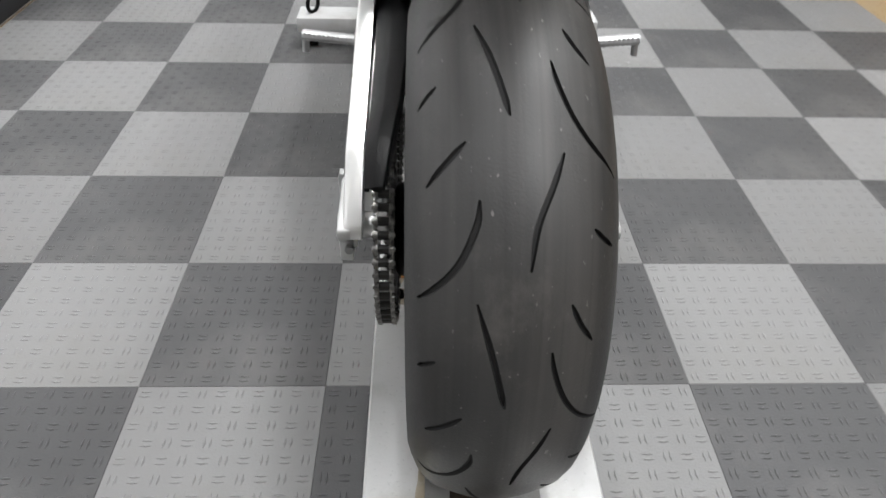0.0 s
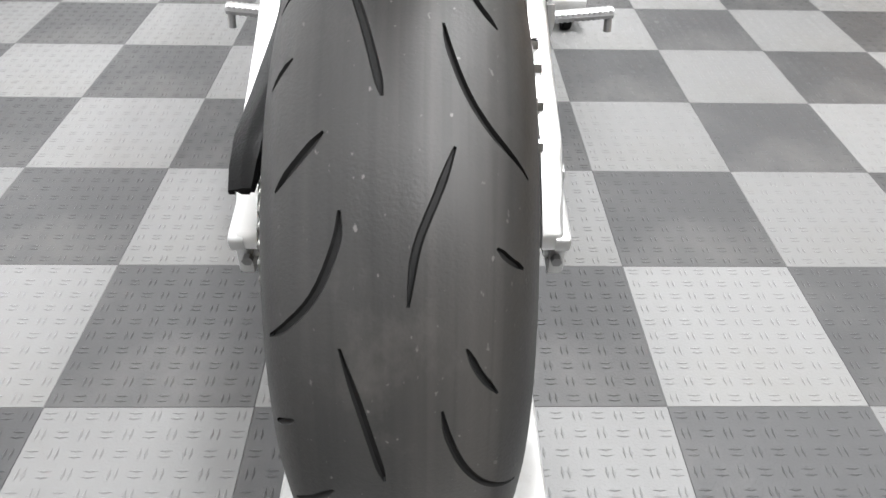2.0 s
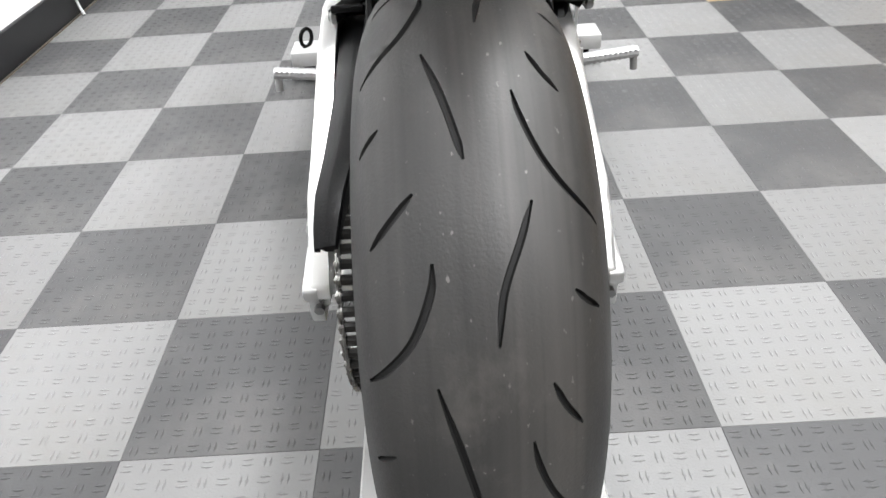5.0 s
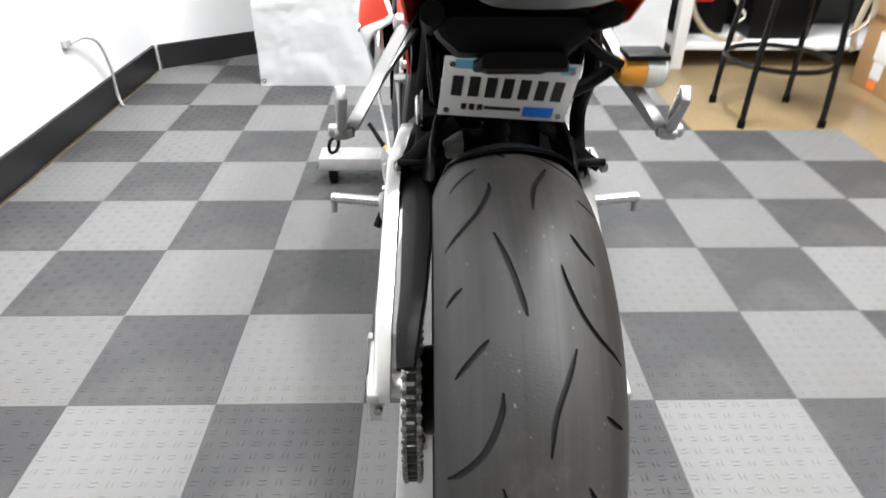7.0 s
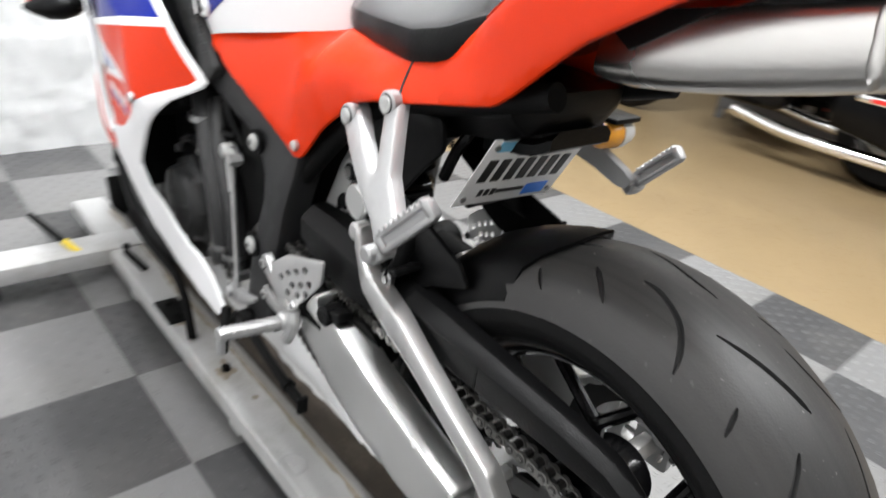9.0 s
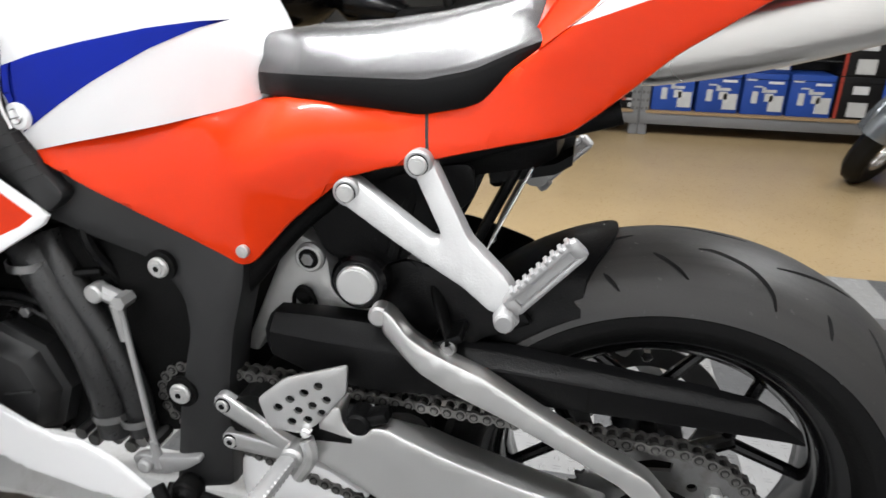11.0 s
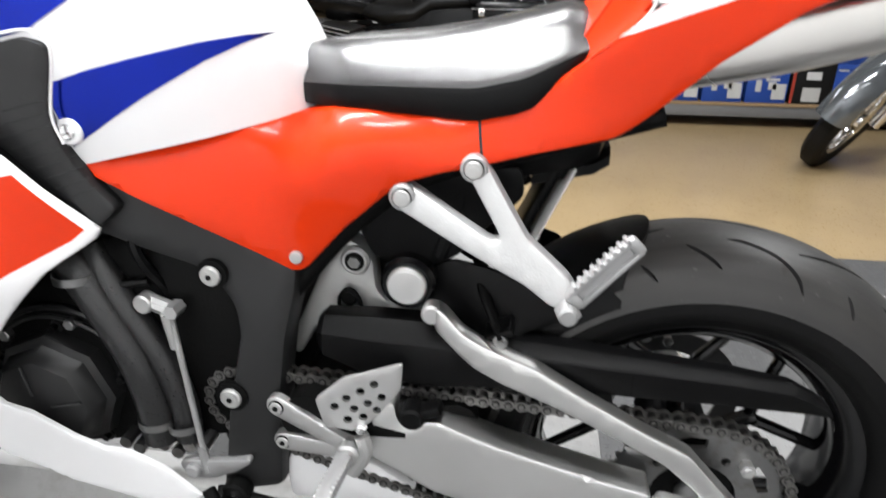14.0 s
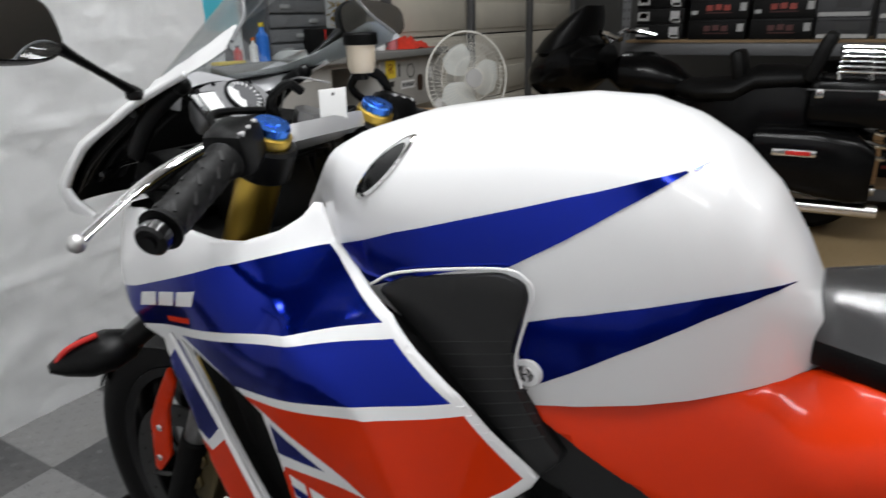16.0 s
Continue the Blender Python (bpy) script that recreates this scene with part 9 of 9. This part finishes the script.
for i in range(6):
    sticker(2.805 + 0.022 * i, 0.745, 0.014, 0.026, ink, 0.0, 1, k)
sticker(1.525, 0.916, 0.03, 0.012, ink, 0.0, 1)
for c_, r, m in (((2.895, 0.825), 0.042, ink), ((1.73, 0.878), 0.045, label_white)):
    bm = BM()
    lathe(bm, [(r * 0.86, 0.0), (r, 0.0), (r, -0.002), (r * 0.86, -0.002)], (c_[0], 3.4385, c_[1]), "y", 32, closed=True)
    part("sticker", bm, m, wb)
chest = thing("parts_cabinet", (2.02, 3.62, 0.95), "grey parts cabinet with many small drawers", "cabinet")
bm = BM()
box(bm, (2.02, 3.66, 1.20), (0.44, 0.26, 0.50), None, 0.004)
part("body", bm, M("cabinet_grey", (0.12, 0.12, 0.13), 0.5), chest)
for k in range(7):
    bm = BM()
    box(bm, (2.02, 3.525, 0.99 + 0.068 * k), (0.41, 0.012, 0.056), None, 0.003)
    dr = part("drawer", bm, M("drawer_grey", (0.2, 0.2, 0.21), 0.35) if k == 0 else bpy.data.materials["drawer_grey"], chest)
    bm = BM()
    box(bm, (2.02 - 0.1 + 0.1 * (k % 3), 3.516, 0.99 + 0.068 * k), (0.07, 0.006, 0.02), None, 0.002)
    part("drawer_label", bm, grey_print, dr)
bm = BM()
box(bm, (1.665, 3.70, 1.165), (0.25, 0.012, 0.43))
poster = solid("poster", bm, [label_white], "white and cyan notice on a board", "poster")
bm = BM()
box(bm, (1.665, 3.6925, 1.16), (0.22, 0.002, 0.14))
part("cyan_field", bm, cyan, poster)


def bottle(x, y, z, r, h, m, cap, label):
    t = thing("bottle", (x, y, z), label, "bottle", "bottles on the bench")
    bm = BM()
    lathe(bm, [(0.0, 0.0), (r, 0.0), (r, h * 0.7), (r * 0.4, h * 0.85), (r * 0.35, h), (0.0, h)], (x, y, z), "z", 20)
    part("body", bm, m, t)
    bm = BM()
    lathe(bm, [(0.0, 0.0), (r * 0.45, 0.0), (r * 0.45, h * 0.12), (0.0, h * 0.12)], (x, y, z + h * 0.95), "z", 16)
    part("cap", bm, cap, t)


bottle(1.63, 3.46, 0.952, 0.019, 0.10, label_white, orange, "white bottle with an orange cap")
bottle(1.70, 3.47, 0.952, 0.03, 0.16, sticker_blue, yellow, "blue bottle with a yellow cap")
bottle(1.57, 3.50, 0.952, 0.020, 0.07, red_plastic, ink, "red can on the bench")
bottle(1.51, 3.49, 0.952, 0.018, 0.08, box_black, grey_print, "small black bottle on the bench")
bm = BM()
rs2 = random.Random(9)
for k in range(60):
    p = Vector((2.33 + rs2.uniform(-0.05, 0.05), 3.52 + rs2.uniform(-0.03, 0.03), 1.06 + rs2.uniform(0.0, 0.16)))
    q = Matrix.Rotation(rs2.uniform(0, 6), 3, "X") @ Matrix.Rotation(rs2.uniform(0, 6), 3, "Z")
    loft(bm, [[p + q @ Vector((a * 0.013, b * 0.016, d)) for a, b in ((-1, 0), (-0.4, -0.9), (0.7, -0.5), (1, 0.3), (0.1, 1))] for d in (0.0, 0.002)])
cyl(bm, (2.33, 3.52, 0.952), (2.33, 3.52, 1.08), 0.012, n=12)
solid("foil_ornament", bm, [gold], "crumpled gold foil ornament on a stem on the bench", "ornament")
tc_ = thing("tool_box", (2.12, 3.49, 0.951), "black tool box with a red edge on the bench", "tool box")
bm = BM()
box(bm, (2.12, 3.48, 1.02), (0.17, 0.10, 0.135), None, 0.008)
part("body", bm, box_black, tc_)
for x in (2.10, 2.19):
    bm = BM()
    box(bm, (x, 3.428, 1.02), (0.008, 0.006, 0.13), None, 0.002)
    part("edge_band", bm, red_plastic, tc_)
bottle(2.80, 3.50, 0.952, 0.030, 0.19, M("can_pink", (0.55, 0.16, 0.17), 0.35), red_plastic, "pink and white spray can on the bench")
bottle(2.70, 3.52, 0.952, 0.032, 0.08, label_white, ink, "small white can on the bench")
bm = BM()
RG = [[None] * 25 for _ in range(25)]
for i in range(25):
    for j in range(25):
        a, b = i / 12 - 1, j / 12 - 1
        f = max(0.0, 1 - (a * a + b * b) * 0.95)
        fold = noise.noise(Vector((a * 2.1, b * 2.1, 0.3))) * 0.6 + noise.noise(Vector((a * 5, b * 5, 4.0))) * 0.35
        RG[i][j] = Vector((3.0 + a * 0.17 + 0.02 * noise.noise(Vector((b * 2, a, 7))), 3.53 + b * 0.11, 0.953 + 0.075 * f ** 0.7 * (0.75 + fold)))
gv = [[bm.verts.new(p) for p in r] for r in RG]
gl = [[bm.verts.new(Vector((p.x, p.y, 0.9515))) for p in r] for r in RG]
for i in range(24):
    for j in range(24):
        bm.faces.new((gv[i][j], gv[i + 1][j], gv[i + 1][j + 1], gv[i][j + 1]))
        bm.faces.new((gl[i][j], gl[i][j + 1], gl[i + 1][j + 1], gl[i + 1][j]))
bmesh.ops.recalc_face_normals(bm, faces=bm.faces)
solid("rag", bm, M("rag_red", (0.62, 0.035, 0.015), 0.9, 0, 0.3, 30), "crumpled red shop rag on the bench", "rag")
bm = BM()
box(bm, (1.46, 3.46, 0.958), (0.18, 0.08, 0.012), Matrix.Rotation(radians(12), 3, "Z"), 0.003)
solid("glove", bm, yellow, "flat yellow work glove on the bench", "glove")
bm = BM()
for k in range(5):
    box(bm, (1.87 + 0.006 * k, 3.47, 0.9545 + 0.008 * k), (0.15 - 0.008 * k, 0.10, 0.007), Matrix.Rotation(radians(-20 + 11 * k), 3, "Z"), 0.001)
solid("paper_pile", bm, label_white, "loose pile of white papers on the bench", "papers")
slab("wall_bench", (-0.3, 3.95, -0.012), (4.2, 4.05, 3.2), wall_white, "white wall behind the work bench", "wall")

# ---- wall socket with hanging cable ----
bm = BM()
tube(bm, [(-1.432, 2.56, 0.33), (-1.41, 2.63, 0.335), (-1.40, 2.71, 0.29), (-1.41, 2.78, 0.16), (-1.42, 2.80, 0.05), (-1.40, 2.78, 0.006)], 0.006, 8, 6)
plug = thing("power_cable", (-1.43, 2.56, 0.33), "grey power cable plugged into the white wall", "cable")
part("cable", bm, grey_print, plug)
bm = BM()
box(bm, (-1.44, 2.54, 0.335), (0.02, 0.05, 0.03), None, 0.005)
part("plug", bm, grey_print, plug)

# ---- floor tiles ----
def tile_mesh(name, material):
    bm = BM()
    h, s = 0.012, TILE / 2 - 0.0002
    lo = [Vector((x, y, -h)) for x, y in ((-s, -s), (s, -s), (s, s), (-s, s))]
    mid = [v + Vector((0, 0, h - 0.0006)) for v in lo]
    k = (s - 0.0006) / s
    top = [Vector((v.x * k, v.y * k, 0)) for v in lo]
    loft(bm, [lo, mid, top])
    n = 10
    p = TILE / n
    for i in range(n):
        for j in range(n):
            cx, cy = -TILE / 2 + p * (i + 0.5), -TILE / 2 + p * (j + 0.5)
            for o in (-0.0045, 0.0045):
                a, b = (0.0105, 0.0024) if (i + j) % 2 else (0.0024, 0.0105)
                x, y = (cx, cy + o) if (i + j) % 2 else (cx + o, cy)
                base = [Vector((x + q[0] * a, y + q[1] * b, 0.0001)) for q in ((-1, 0), (0, -1), (1, 0), (0, 1))]
                peak = [Vector((x + q[0] * a * 0.45, y + q[1] * b * 0.4, 0.0012)) for q in ((-1, 0), (0, -1), (1, 0), (0, 1))]
                loft(bm, [base, peak])
    for f in bm.faces:
        f.smooth = False
    bmesh.ops.recalc_face_normals(bm, faces=bm.faces)
    me = bpy.data.meshes.new(name)
    bm.to_mesh(me), bm.free()
    me.materials.append(material)
    return me


meshes = [tile_mesh("floor_tile", tile_dark), tile_mesh("floor_tile", tile_light)]
mat_floor = thing("tile_floor", (0, 0, 0), "checkered grey garage floor tiles with raised tread pattern", "floor tiles", kind="structure")
for i in range(-3, 7):
    for j in range(-9, 12):
        if i >= 5 and j > 5:
            continue
        ob = new("floor_tile", meshes[(i + j) % 2])
        ob.parent = mat_floor
        ob.location = (TX + TILE * (i + 0.5), TY + TILE * (j + 0.5), 0)
